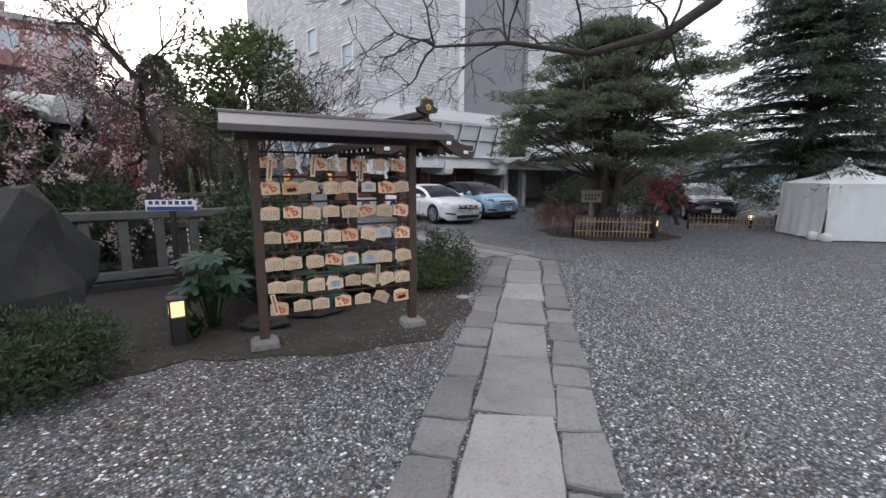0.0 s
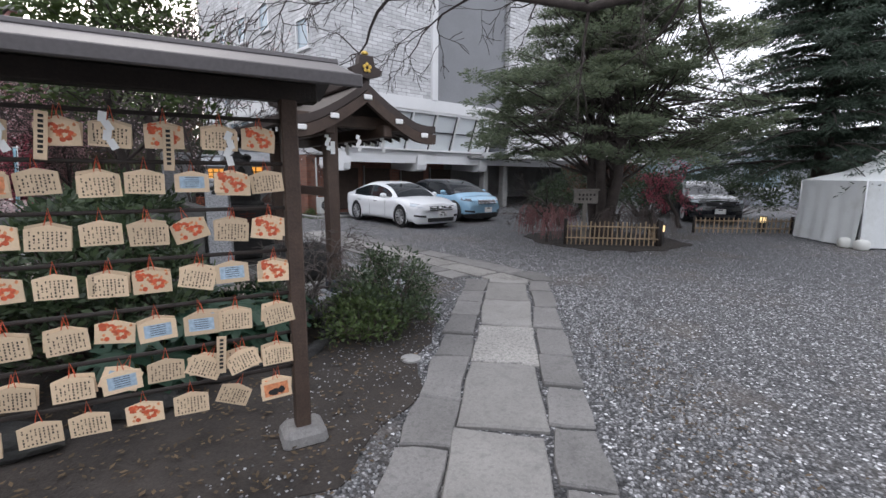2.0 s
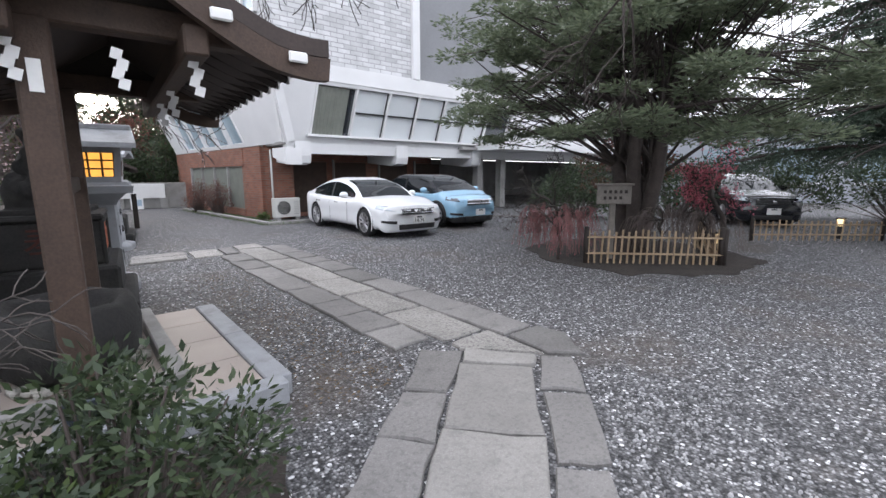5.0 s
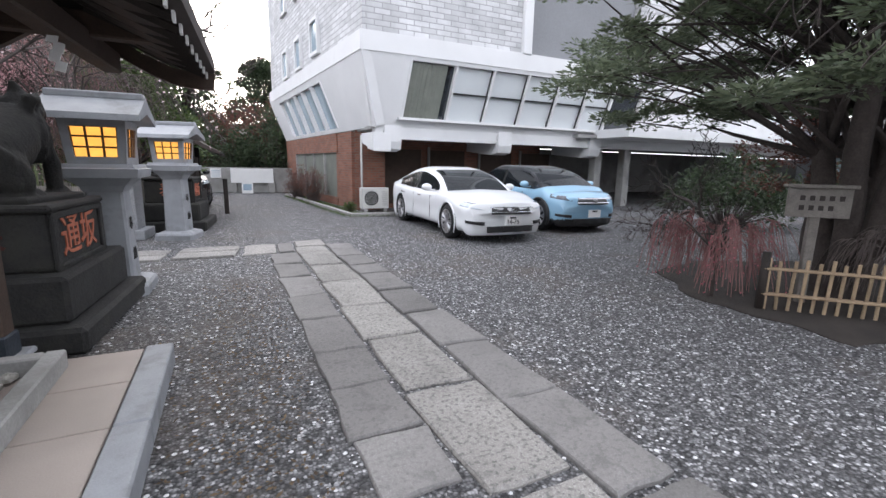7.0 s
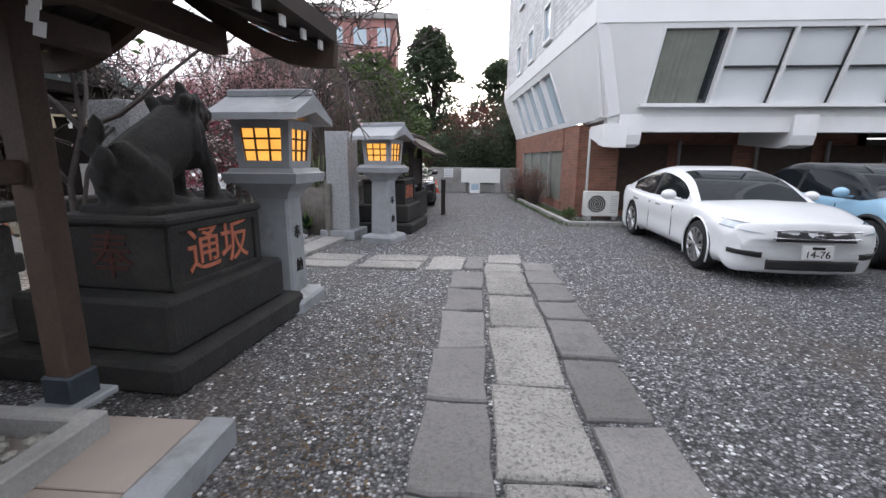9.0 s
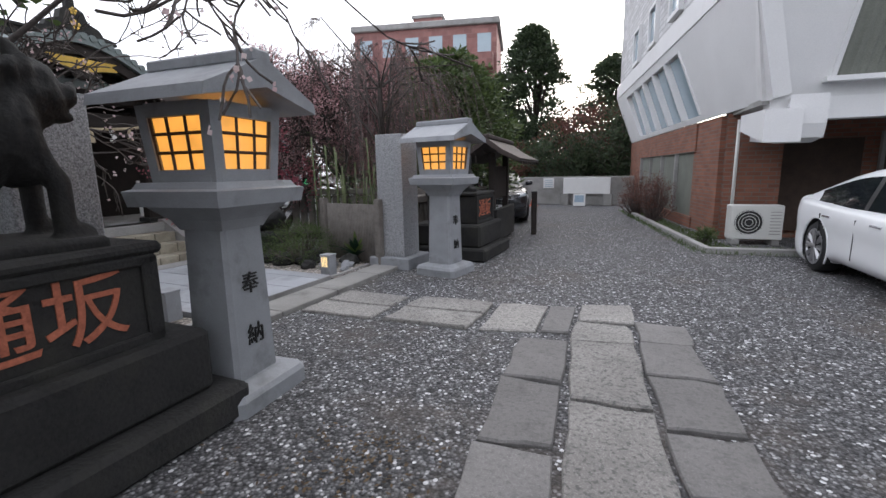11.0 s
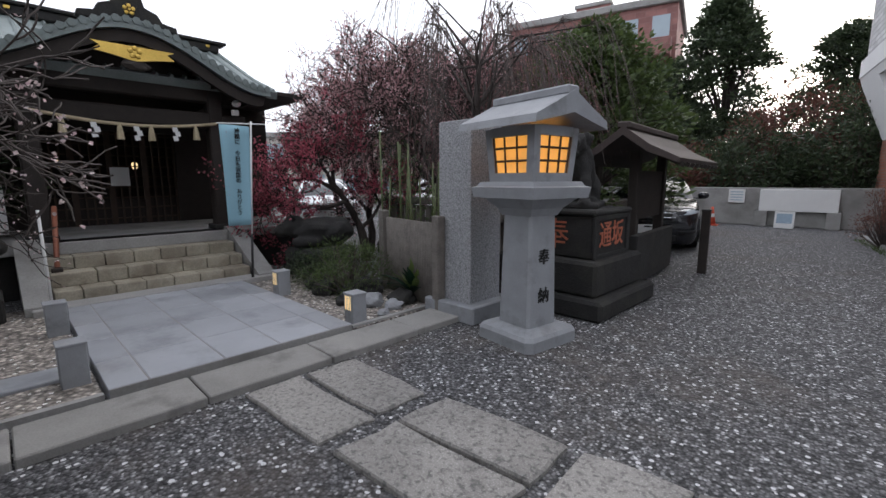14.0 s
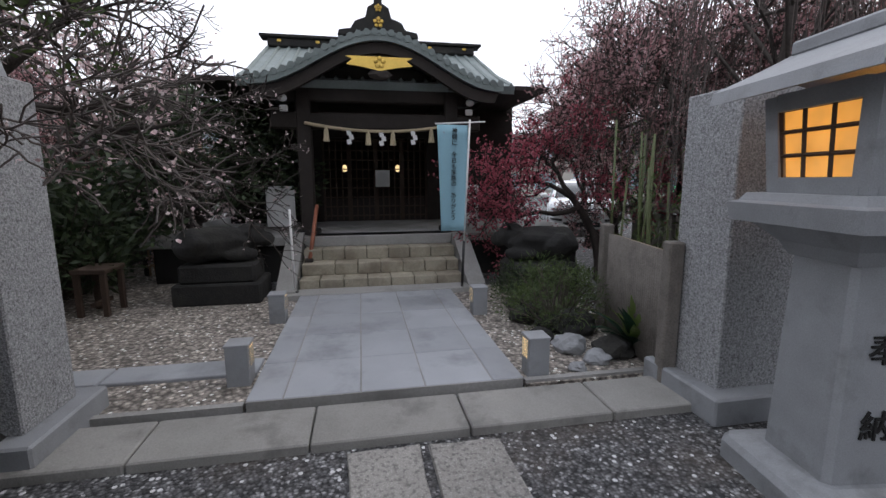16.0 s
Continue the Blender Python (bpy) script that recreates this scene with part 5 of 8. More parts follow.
def lion(m, label):
    """A crouching guardian beast in one mesh: body, haunches, head, legs, tail."""
    bm = bmesh.new()
    tube(bm, [(0, -0.42, 0.24), (0, -0.2, 0.32), (0, 0.05, 0.43), (0, 0.24, 0.55)], [0.19, 0.215, 0.215, 0.19], 14)
    ball(bm, 0, -0.40, 0.23, 0.23, 0.20, 0.22, 0.2, 2, 3)
    ball(bm, 0, 0.26, 0.47, 0.21, 0.17, 0.22, 0.25, 3, 3)
    ball(bm, 0, 0.40, 0.66, 0.155, 0.17, 0.14, 0.25, 4, 3)
    box(bm, 0, 0.55, 0.66, 0.19, 0.16, 0.10, 0, 0.03)
    box(bm, 0, 0.53, 0.565, 0.16, 0.13, 0.04, 0, 0.015)
    ball(bm, 0, 0.62, 0.70, 0.055, 0.035, 0.035, 0.2, 5, 2)
    tube(bm, [(0, 0.36, 0.77), (0, 0.34, 0.83), (0, 0.30, 0.87)], [0.06, 0.045, 0.02], 7)
    for k in range(14):
        a = -0.4 + 0.28 * (k % 7)
        for sx in (-1, 1):
            ball(bm, sx * (0.14 + 0.03 * math.sin(k)), 0.26 - 0.10 * (k // 7) + 0.03 * math.cos(a), 0.42 + 0.052 * (k % 7), 0.055, 0.05, 0.05, 0.3, k, 2)
    for sx in (-0.14, 0.14):
        tube(bm, [(sx, 0.28, 0.46), (sx * 1.1, 0.40, 0.28), (sx * 1.1, 0.40, 0.06)], [0.09, 0.065, 0.062], 9)
        ball(bm, sx * 1.1, 0.46, 0.055, 0.075, 0.11, 0.055, 0.2, 8, 2)
        ball(bm, sx * 1.25, -0.32, 0.18, 0.10, 0.19, 0.17, 0.2, 9, 3)
        ball(bm, sx * 1.3, -0.12, 0.055, 0.075, 0.15, 0.055, 0.2, 9, 2)
        ball(bm, sx * 0.95, 0.33, 0.74, 0.035, 0.05, 0.06, 0.2, 6, 2)
    for k in range(4):
        ball(bm, 0.05 * math.sin(k * 2.1), -0.60 - 0.03 * math.sin(k), 0.24 + 0.09 * k, 0.09 - 0.01 * k, 0.085 - 0.012 * k, 0.08, 0.4, k, 2)
    box(bm, 0, 0, 0.02, 0.62, 1.1, 0.06, 0, 0.01)
    ob = part("guardian_statue", bm, DARK_STONE, None, smooth=True)
    ob.matrix_world = m
    weld = ob.modifiers.new("weld", "REMESH")
    weld.mode, weld.voxel_size, weld.use_smooth_shade = "VOXEL", 0.018, True
    return tagged(ob, label, "statue")


lion(pose(5.16, 9.22, 1.045, 0, 0, -12) @ Matrix.Diagonal((1.05, 0.72, 1.08, 1)), "dark weathered stone guardian beast on a pedestal")
lion(shrine_pose(0.78, 3.36, 1.055, 200) @ Matrix.Diagonal((0.95, 0.74, 1.0, 1)), "dark weathered stone guardian beast under a small roof")


# small roofed notice shelter and bollard by the lane
def shelter(m):
    t = thing("notice_shelter", m, "dark timber roofed notice board beside the lane", "notice shelter")
    for y in (-0.6, 0.6):
        block("post", DARK_WOOD, t, 0, y, 0.85, 0.12, 0.12, 1.7, 0, 0.01)
    block("board", DARK_WOOD, t, 0, 0, 1.15, 0.06, 1.1, 0.62, 0, 0.005)
    block("low_panel", DARK_STONE, t, 0.1, 0, 0.35, 0.1, 1.7, 0.62, 0, 0.01)
    bm = bmesh.new()
    prof = [(-0.62, 1.58), (-0.3, 1.74), (0, 1.96), (0.3, 1.74), (0.62, 1.58), (0.6, 1.53), (0.28, 1.66), (0, 1.86), (-0.28, 1.66), (-0.6, 1.53)]
    loft(bm, [[Vector((x, y, z)) for x, z in prof] for y in (-1.15, 1.15)])
    part("roof", bm, BROWN_ROOF, t)
    block("ridge", BROWN_ROOF, t, 0, 0, 1.97, 0.14, 2.3, 0.08, 0, 0.015)
    for k in range(9):
        block("rafter", DARK_WOOD, t, 0.5, -1.0 + 0.25 * k, 1.57, 0.3, 0.05, 0.05, 0, 0, ry=26)
    return t


shelter(pose(6.02, 16.95, 0, 0, 0, -2))
b0 = thing("bollard", pose(6.64, 17.7, 0), "dark square timber bollard in the gravel", "bollard")
block("post", DARK_WOOD, b0, 0, 0, 0.45, 0.11, 0.11, 0.92, 0, 0.01)
block("cap", BLACK_PLASTIC, b0, 0, 0, 0.915, 0.12, 0.12, 0.025, 0, 0.004)


# ---- shrine ----
def shrine():
    s = thing("shrine_hall", SH @ pose(0, 0.13, 0), "dark timber shrine hall with a curved copper porch roof", "shrine")
    fl = 0.64
    block("porch_floor", CONCRETE, s, -5.6, 0, fl - 0.06, 4.1, 6.2, 0.12, 0, 0.01, "worn concrete porch floor")
    # dark block standing in for the shaded void beneath the porch floor
    block("plinth", DARK_STONE, s, -5.62, 0, 0.27, 3.9, 6.0, 0.6, 0, 0.02)
    # pillars, beams
    for y in (-1.02, 1.02):
        block("pillar", DARK_WOOD, s, -3.85, y, fl + 1.05, 0.2, 0.2, 2.1, 0, 0.02)
        block("pillar_foot", DARK_STONE, s, -3.85, y, fl + 0.03, 0.3, 0.3, 0.08, 0, 0.01)
        block("side_beam", DARK_WOOD, s, -4.9, y, 2.5, 2.1, 0.16, 0.2, 0, 0.01)
        bm = bmesh.new()
        ball(bm, -3.55, y * 1.22, 2.45, 0.08, 0.06, 0.05, sub=2)
        box(bm, -3.62, y * 1.22, 2.33, 0.05, 0.1, 0.08, 0, 0.01)
        part("beam_end", bm, PAPER, s, "white beam-end fitting")
    block("lintel", DARK_WOOD, s, -3.85, 0, 2.2, 0.18, 2.9, 0.22, 0, 0.02)
    block("upper_lintel", DARK_WOOD, s, -3.85, 0, 2.55, 0.16, 2.6, 0.2, 0, 0.02)
    bm = bmesh.new()
    loft(bm, [[Vector((x, y, 2.62)), Vector((x, y, 2.7 + 0.28 * max(0.0, math.cos(y * 1.5)))), Vector((x + 0.05, y, 2.7 + 0.28 * max(0.0, math.cos(y * 1.5)))), Vector((x + 0.05, y, 2.62))] for x in (-3.88,) for y in [k * 0.1 - 1.0 for k in range(21)]])
    part("gable_board", bm, DARK_WOOD, s)
    # curved porch roof

    def kara(u):
        """Height of the undulating gable at u = -1..1."""
        a = abs(u)
        return 0.58 * (0.5 + 0.5 * math.cos(math.pi * min(1, a * 1.02))) + 0.012 * max(0, a - 0.8) * 5
    half, zb = 1.64, 2.55
    bm = bmesh.new()
    n = 32
    up, dn = [], []
    for k in range(n + 1):
        u = -1 + 2 * k / n
        up.append((u * half, zb + kara(u) + 0.12))
        dn.append((u * half, zb + kara(u)))
    loft(bm, [[Vector((x, y, z + (0.12 if x < -4.5 else 0))) for y, z in up] + [Vector((x, y, z + (0.12 if x < -4.5 else 0))) for y, z in dn[::-1]] for x in (-3.28, -5.6)])
    part("porch_roof", bm, COPPER, s, "grey-green copper porch roof")
    bm = bmesh.new()
    loft(bm, [[Vector((x, y * 0.97, z - 0.005)) for y, z in dn] + [Vector((x, y * 0.94, z - 0.14)) for y, z in dn[::-1]] for x in (-3.34, -3.42)])
    part("bargeboard", bm, DARK_WOOD, s)
    # rolled rim tiles along the front edge
    bm = bmesh.new()
    for k in range(n):
        y, z = up[k]
        y2, z2 = up[k + 1]
        tube(bm, [(-3.26, (y + y2) / 2, (z + z2) / 2 - 0.02), (-3.75, (y + y2) / 2, (z + z2) / 2 + 0.02)], 0.045, 6)
    part("rim_tiles", bm, COPPER, s)
    for k in range(13):
        y = -1.5 + 3.0 * k / 12
        block("rafter", DARK_WOOD, s, -3.9, y, zb + kara(y / half) - 0.06, 1.0, 0.05, 0.06, 0, 0)
    # crest ornament
    bm = bmesh.new()
    prof = [(-0.62, 0), (-0.6, 0.07), (-0.42, 0.1), (-0.36, 0.2), (-0.2, 0.26), (-0.16, 0.4), (-0.06, 0.46), (0.06, 0.46), (0.16, 0.4), (0.2, 0.26), (0.36, 0.2), (0.42, 0.1), (0.6, 0.07), (0.62, 0)]
    loft(bm, [[Vector((x, y * 0.82, 3.20 + z * 0.85)) for y, z in prof] for x in (-3.5, -3.36)])
    box(bm, -3.43, 0, 3.66, 0.1, 0.1, 0.22, 0, 0.01)
    part("crest_tile", bm, DARK_STONE, s, "dark ridge-end ornament")
    for (y, z, r) in ((0, 3.36, 0.035), (0, 3.53, 0.025)):
        bm = bmesh.new()
        for k in range(5):
            a = 2 * math.pi * k / 5 + 0.3
            ball(bm, -3.34, y + math.cos(a) * r * 1.25, z + math.sin(a) * r * 1.25, 0.012, r * 0.75, r * 0.75, sub=1)
        ball(bm, -3.335, y, z, 0.016, r * 0.5, r * 0.5, sub=1)
        part("plum_crest", bm, GOLD, s, "gilt plum-blossom crest")
    bm = bmesh.new()
    loft(bm, [[Vector((x, y, z)) for y, z in ((-0.42, 2.83), (-0.34, 2.89), (-0.42, 2.93), (0.42, 2.93), (0.34, 2.89), (0.42, 2.83), (0.2, 2.80), (0.0, 2.76), (-0.2, 2.80))] for x in (-3.30, -3.27)])
    part("gable_plate", bm, GOLD, s, "gilt gable plate")
    bm = bmesh.new()
    for k in range(5):
        a = 2 * math.pi * k / 5 + 0.3
        ball(bm, -3.262, math.cos(a) * 0.05, 2.86 + math.sin(a) * 0.05, 0.012, 0.032, 0.032, sub=1)
    part("plum_crest", bm, GOLD, s)
    bm = bmesh.new()
    ball(bm, -3.3, 0, 2.72, 0.04, 0.16, 0.07, 0.3, 3, 2)
    part("pendant_carving", bm, DARK_WOOD, s)
    # main roof behind
    bm = bmesh.new()
    loft(bm, [[Vector((-3.7, y, 2.72 + 0.0)), Vector((-4.4, y, 2.98)), Vector((-5.2, y, 3.35)), Vector((-6.0, y, 3.72)), Vector((-7.4, y, 3.0)), Vector((-8.6, y, 2.7)), Vector((-8.5, y, 2.6)), Vector((-6.0, y, 3.5)), Vector((-4.4, y, 2.86)), Vector((-3.75, y, 2.62))] for y in (-1.85, 1.95)])
    part("main_roof", bm, COPPER, s, "grey-green copper main roof")
    bm = bmesh.new()
    box(bm, -6.0, 0.05, 3.78, 0.22, 3.7, 0.14, 0, 0.02)
    box(bm, -6.0, 0.05, 3.88, 0.3, 3.95, 0.05, 0, 0.01)
    part("ridge", bm, DARK_STONE, s)
    for y in (-1.6, -0.95, 1.05, 1.7):
        block("ridge_crest", GOLD, s, -5.87, y, 3.8, 0.02, 0.07, 0.05, 0, 0.01)
    for k in range(22):
        y = -1.8 + 3.7 * k / 21
        bm = bmesh.new()
        tube(bm, [(-3.72, y, 2.74), (-4.4, y, 2.99), (-5.2, y, 3.36), (-5.95, y, 3.71)], 0.028, 4)
        part("roof_roll", bm, COPPER, s)
    # hall walls and doors
    hx = -5.75
    for y0, y1 in ((-2.5, -0.95), (0.95, 2.6)):
        block("hall_wall", DARK_WOOD, s, hx, (y0 + y1) / 2, fl + 1.05, 0.12, y1 - y0, 2.1, 0, 0)
    block("hall_lintel", DARK_WOOD, s, hx, 0, 2.45, 0.12, 1.92, 0.6, 0, 0)
    for y in (-2.5, 2.55):
        block("side_wall", DARK_WOOD, s, -7.0, y, fl + 1.05, 2.6, 0.12, 2.1, 0, 0)
    block("back_wall", DARK_WOOD, s, -8.2, 0, fl + 1.05, 0.12, 5.1, 2.1, 0, 0)
    block("ceiling", DARK_WOOD, s, -6.0, 0, 2.72, 4.4, 5.0, 0.06, 0, 0)
    for k in range(4):
        d = new("door")
        d.parent = s
        y = -0.72 + 0.48 * k
        bm = bmesh.new()
        for yy in (-0.22, -0.11, 0, 0.11, 0.22):
            box(bm, hx, y + yy, fl + 0.75, 0.05, 0.022 if abs(yy) < 0.2 else 0.04, 1.5)
        for k2 in range(9):
            box(bm, hx, y, fl + 0.1 + 0.17 * k2, 0.045, 0.46, 0.02)
        part("lattice", bm, BROWN_WOOD, d)
        block("kick_panel", DARK_WOOD, d, hx - 0.02, y, fl + 0.2, 0.03, 0.46, 0.4, 0, 0)
    for y in (-0.58, 0.45):
        bm = bmesh.new()
        ball(bm, -6.3, y, 1.62, 0.05, 0.05, 0.07, sub=2)
        part("altar_lamp", bm, LAMP_WHITE, s, "small lit lamp inside the hall")
    block("notice", PAPER, s, hx + 0.05, 0.12, 1.42, 0.01, 0.26, 0.3, 0, 0, "white paper notice on the door")
    for y, h in ((-1.5, 0.62), (1.42, 0.62)):
        block("white_panel", PAPER, s, -4.5, y, fl + 0.36, 0.02, 0.42, h, 0, 0, "pale panel beside the doors")
    # rope with paper streamers
    bm = bmesh.new()
    tube(bm, [(-3.7, -1.0 + 2.0 * k / 20, 2.16 - 0.10 * (1 - ((k - 10) / 10) ** 2)) for k in range(21)], 0.022, 6)
    part("sacred_rope", bm, ROPE, s, "straw sacred rope")
    for k, y in enumerate((-0.72, -0.42, -0.16, 0.02, 0.18, 0.46, 0.72)):
        z = 2.06 + 0.09 * (y / 1.0) ** 2
        bm = bmesh.new()
        if k % 2:
            for q in range(3):
                box(bm, -3.69, y + 0.03 * (q % 2), z - 0.04 - 0.06 * q, 0.008, 0.06, 0.065, 0, 0, rx=10)
        else:
            tube(bm, [(-3.69, y, z), (-3.69, y, z - 0.05), (-3.69, y, z - 0.19)], [0.012, 0.03, 0.045], 7)
        part("streamer" if k % 2 else "tassel", bm, PAPER if k % 2 else ROPE, s)
    return s


shrine()
st = thing("stone_steps", shrine_pose(-2.75, 0.09), "yellowed stone block steps up to the shrine porch", "steps")
for k in range(4):
    z0, z1 = 0.06 + 0.145 * k, 0.06 + 0.145 * (k + 1)
    x = -0.26 * k
    n = 7 if k < 3 else 1
    w = 2.02 / n
    for j in range(n):
        off = (0.12 if k % 2 else -0.05) if n > 1 else 0
        y0, y1 = max(-1.01, -1.01 + w * j + off * (j > 0)), min(1.01, -1.01 + w * (j + 1) + off * (j < n - 1))
        block("step_block", STEP_STONE if k < 3 else CONCRETE, st, x - 0.17, (y0 + y1) / 2, (z0 + z1) / 2, 0.34, y1 - y0 - 0.008, z1 - z0, 0, 0.008)
for y in (-1.14, 1.14):
    bm = bmesh.new()
    prof = [(0.2, 0.0), (0.2, 0.12), (0.05, 0.2), (-0.85, 0.68), (-1.0, 0.68), (-1.0, 0.0)]
    loft(bm, [[Vector((x, y + d, z)) for x, z in prof] for d in (-0.11, 0.11)])
    part("side_stone", bm, CONCRETE, st)
block("landing_slab", CONCRETE, st, 0.14, 0, 0.05, 0.28, 2.4, 0.1, 0, 0.01)

hr = thing("handrail_post", shrine_pose(-2.62, -0.95, 0.05), "thin white pole beside the steps", "pole")
rod("pole", PAPER, hr, (0, 0, 0.05), (0.02, -0.01, 1.02), 0.014)
block("foot", BLACK_PLASTIC, hr, 0, 0, 0.03, 0.08, 0.08, 0.06, 0, 0.01)
hr2 = thing("timber_handrail", shrine_pose(-3.2, -0.84, 0.33), "leaning reddish timber handrail on the steps", "handrail")
rod("rail", mat("red_brown_rail", (0.28, 0.10, 0.06), 0.6, vary=0.2), hr2, (0, 0, 0.0), (-0.5, 0.08, 0.72), 0.026)
block("foot", DARK_WOOD, hr2, 0, 0, 0.03, 0.1, 0.1, 0.06, 0, 0.01)


def banner():
    t = thing("nobori_banner", shrine_pose(-2.5, 0.85, 0.05), "pale blue cloth banner with vertical writing on a pole", "banner")
    rod("pole", PAPER, t, (0, 0.2, 0.6), (0.1, 0.24, 2.02), 0.012)
    rod("lower_pole", BLACK_PLASTIC, t, (-0.02, 0.18, 0.0), (0, 0.2, 0.62), 0.016)
    rod("arm", PAPER, t, (0.1, -0.16, 1.97), (0.1, 0.42, 2.0), 0.008)
    bm = bmesh.new()
    g = []
    for i in range(13):
        u = i / 12
        row = []
        for j in range(9):
            v = j / 8
            row.append(bm.verts.new((0.1 - 0.1 * u + 0.015 * math.sin(v * 5 + u * 3), -0.14 + 0.36 * v - 0.02 * u * (1 - v) * -3, 1.96 - 1.22 * u)))
        g.append(row)
    for i in range(12):
        for j in range(8):
            bm.faces.new((g[i][j], g[i + 1][j], g[i + 1][j + 1], g[i][j + 1]))
    c = part("cloth", bm, BANNER, t, smooth=True)
    sol = c.modifiers.new("thick", "SOLIDIFY")
    sol.thickness = 0.004
    text = "神棚に 今日も家族の ありがとう"
    for k, ch in enumerate(text):
        if ch != " ":
            writing("character", ch, INK, t, pose(0.118 - 0.1 * (k + 1) / 18.5, 0.06, 1.89 - 0.066 * k, 90 - 4, 0, 90), 0.068)
    bm = bmesh.new()
    for k in range(16):
        box(bm, 0.118 - 0.1 * (k + 2) / 22, -0.06, 1.88 - 0.05 * k, 0.004, 0.02, 0.032)
    part("small_writing", bm, BLUE_INK, t)
    return t


banner()


def box_lamp(m):
    t = thing("path_lamp", m, "small square granite path lamp with a lit slotted side", "path lamp", "path lamps")
    block("body", GRANITE, t, 0, 0, 0.14, 0.15, 0.15, 0.28, 0, 0.006)
    block("cap", GRANITE, t, 0, 0, 0.285, 0.16, 0.16, 0.02, 0, 0.004)
    block("light", LAMP_WHITE, t, 0, 0.0755, 0.2, 0.1, 0.004, 0.13, 0, 0, "warm lit slot panel")
    bm = bmesh.new()
    for k in range(5):
        box(bm, -0.05 + 0.025 * k, 0.079, 0.2, 0.006, 0.006, 0.13)
    part("slats", bm, GRANITE, t)
    return t


bl = box_lamp(shrine_pose(-0.15, 1.02, 0.03, 180))
copy_thing(bl, shrine_pose(-1.62, 1.0, 0.03, 180))
copy_thing(bl, shrine_pose(-0.4, -1.0, 0.03, 0))
copy_thing(bl, shrine_pose(-1.72, -0.98, 0.03, 0))


def bull(m, label):
    bm = bmesh.new()
    ball(bm, 0, 0, 0.2, 0.24, 0.40, 0.2, 0.25, 1, 3)
    ball(bm, 0, -0.22, 0.2, 0.25, 0.22, 0.2, 0.25, 2, 3)
    ball(bm, 0.02, 0.36, 0.28, 0.15, 0.17, 0.14, 0.25, 3, 3)
    ball(bm, 0.04, 0.5, 0.22, 0.1, 0.12, 0.09, 0.2, 4, 2)
    for sx in (-1, 1):
        tube(bm, [(sx * 0.1, 0.34, 0.38), (sx * 0.17, 0.36, 0.43), (sx * 0.15, 0.4, 0.47)], [0.03, 0.024, 0.01], 6)
        ball(bm, sx * 0.2, 0.2, 0.08, 0.08, 0.2, 0.08, 0.2, 5, 2)
    ob = part("ox_statue", bm, DARK_STONE, None, smooth=True)
    ob.matrix_world = m
    weld = ob.modifiers.new("weld", "REMESH")
    weld.mode, weld.voxel_size, weld.use_smooth_shade = "VOXEL", 0.018, True
    return tagged(ob, label, "statue")


pb = thing("statue_base", shrine_pose(-2.75, -1.75, 0.03), "dark square stone base for the lying ox", "pedestal")
block("slab", DARK_STONE, pb, 0, 0, 0.12, 0.62, 0.92, 0.24, 0, 0.02)
block("top_slab", DARK_STONE, pb, 0, 0, 0.34, 0.52, 0.8, 0.22, 0, 0.03)
bull(shrine_pose(-2.75, -1.78, 0.48, 25), "dark stone lying ox statue on a base")
pb2 = thing("statue_base", shrine_pose(-2.35, 1.95, 0.03), "rough dark stone base for the lying ox", "pedestal")
block("slab", DARK_STONE, pb2, 0, 0, 0.2, 0.7, 0.8, 0.4, 0, 0.06)
bull(shrine_pose(-2.35, 1.95, 0.44, 150), "dark stone lying ox statue among shrubs")

# bench, prayer post, small bamboo fence on the pebbles
bn = thing("small_table", shrine_pose(-2.4, -2.85, 0.03), "small brown wooden stand on pebbles", "table")
block("top", BROWN_WOOD, bn, 0, 0, 0.47, 0.4, 0.32, 0.05, 0, 0.008)
for sx in (-0.16, 0.16):
    for sy in (-0.12, 0.12):
        block("leg", BROWN_WOOD, bn, sx, sy, 0.22, 0.05, 0.05, 0.45, 0, 0.004)
block("stretcher", BROWN_WOOD, bn, 0, 0, 0.12, 0.34, 0.04, 0.04, 0, 0)
pp = thing("fence_post", shrine_pose(-0.45, -2.2, 0.0), "dark timber post with a capped top", "post")
block("post", DARK_WOOD, pp, 0, 0, 0.47, 0.11, 0.11, 0.95, 0, 0.01)
block("cap", GREY_WOOD, pp, 0, 0, 0.96, 0.16, 0.16, 0.04, 0, 0.008)


def bamboo_fence(name, m, length, height, step, label, rails=2, thick=0.016, x_fence=False):
    t = thing(name, m, label, "bamboo fence")
    n = int(length / step)
    rg = random.Random(int(length * 100))
    bm = bmesh.new()
    tube(bm, [(0, 0, 0), (0, 0, height)], thick, 6)
    me_ob = part("picket", bm, BAMBOO, t)
    for k in range(1, n + 1):
        share("picket", me_ob.data, t, pose(k * step, 0, 0, rg.uniform(-2, 2), rg.uniform(-2, 2), 0) @ Matrix.Diagonal((1, 1, rg.uniform(0.93, 1.06), 1)))
    for r in range(rails):
        z = height * (0.3 + 0.5 * r / max(1, rails - 1))
        for dy in (-0.025, 0.025):
            rod("rail", BAMBOO, t, (-0.05, dy, z), (length + 0.05, dy, z), thick * 0.9, 6)
    for x in (-0.04, length + 0.04):
        rod("end_post", DARK_WOOD, t, (x, 0, 0), (x, 0, height * 1.12), 0.04, 8)
    return t


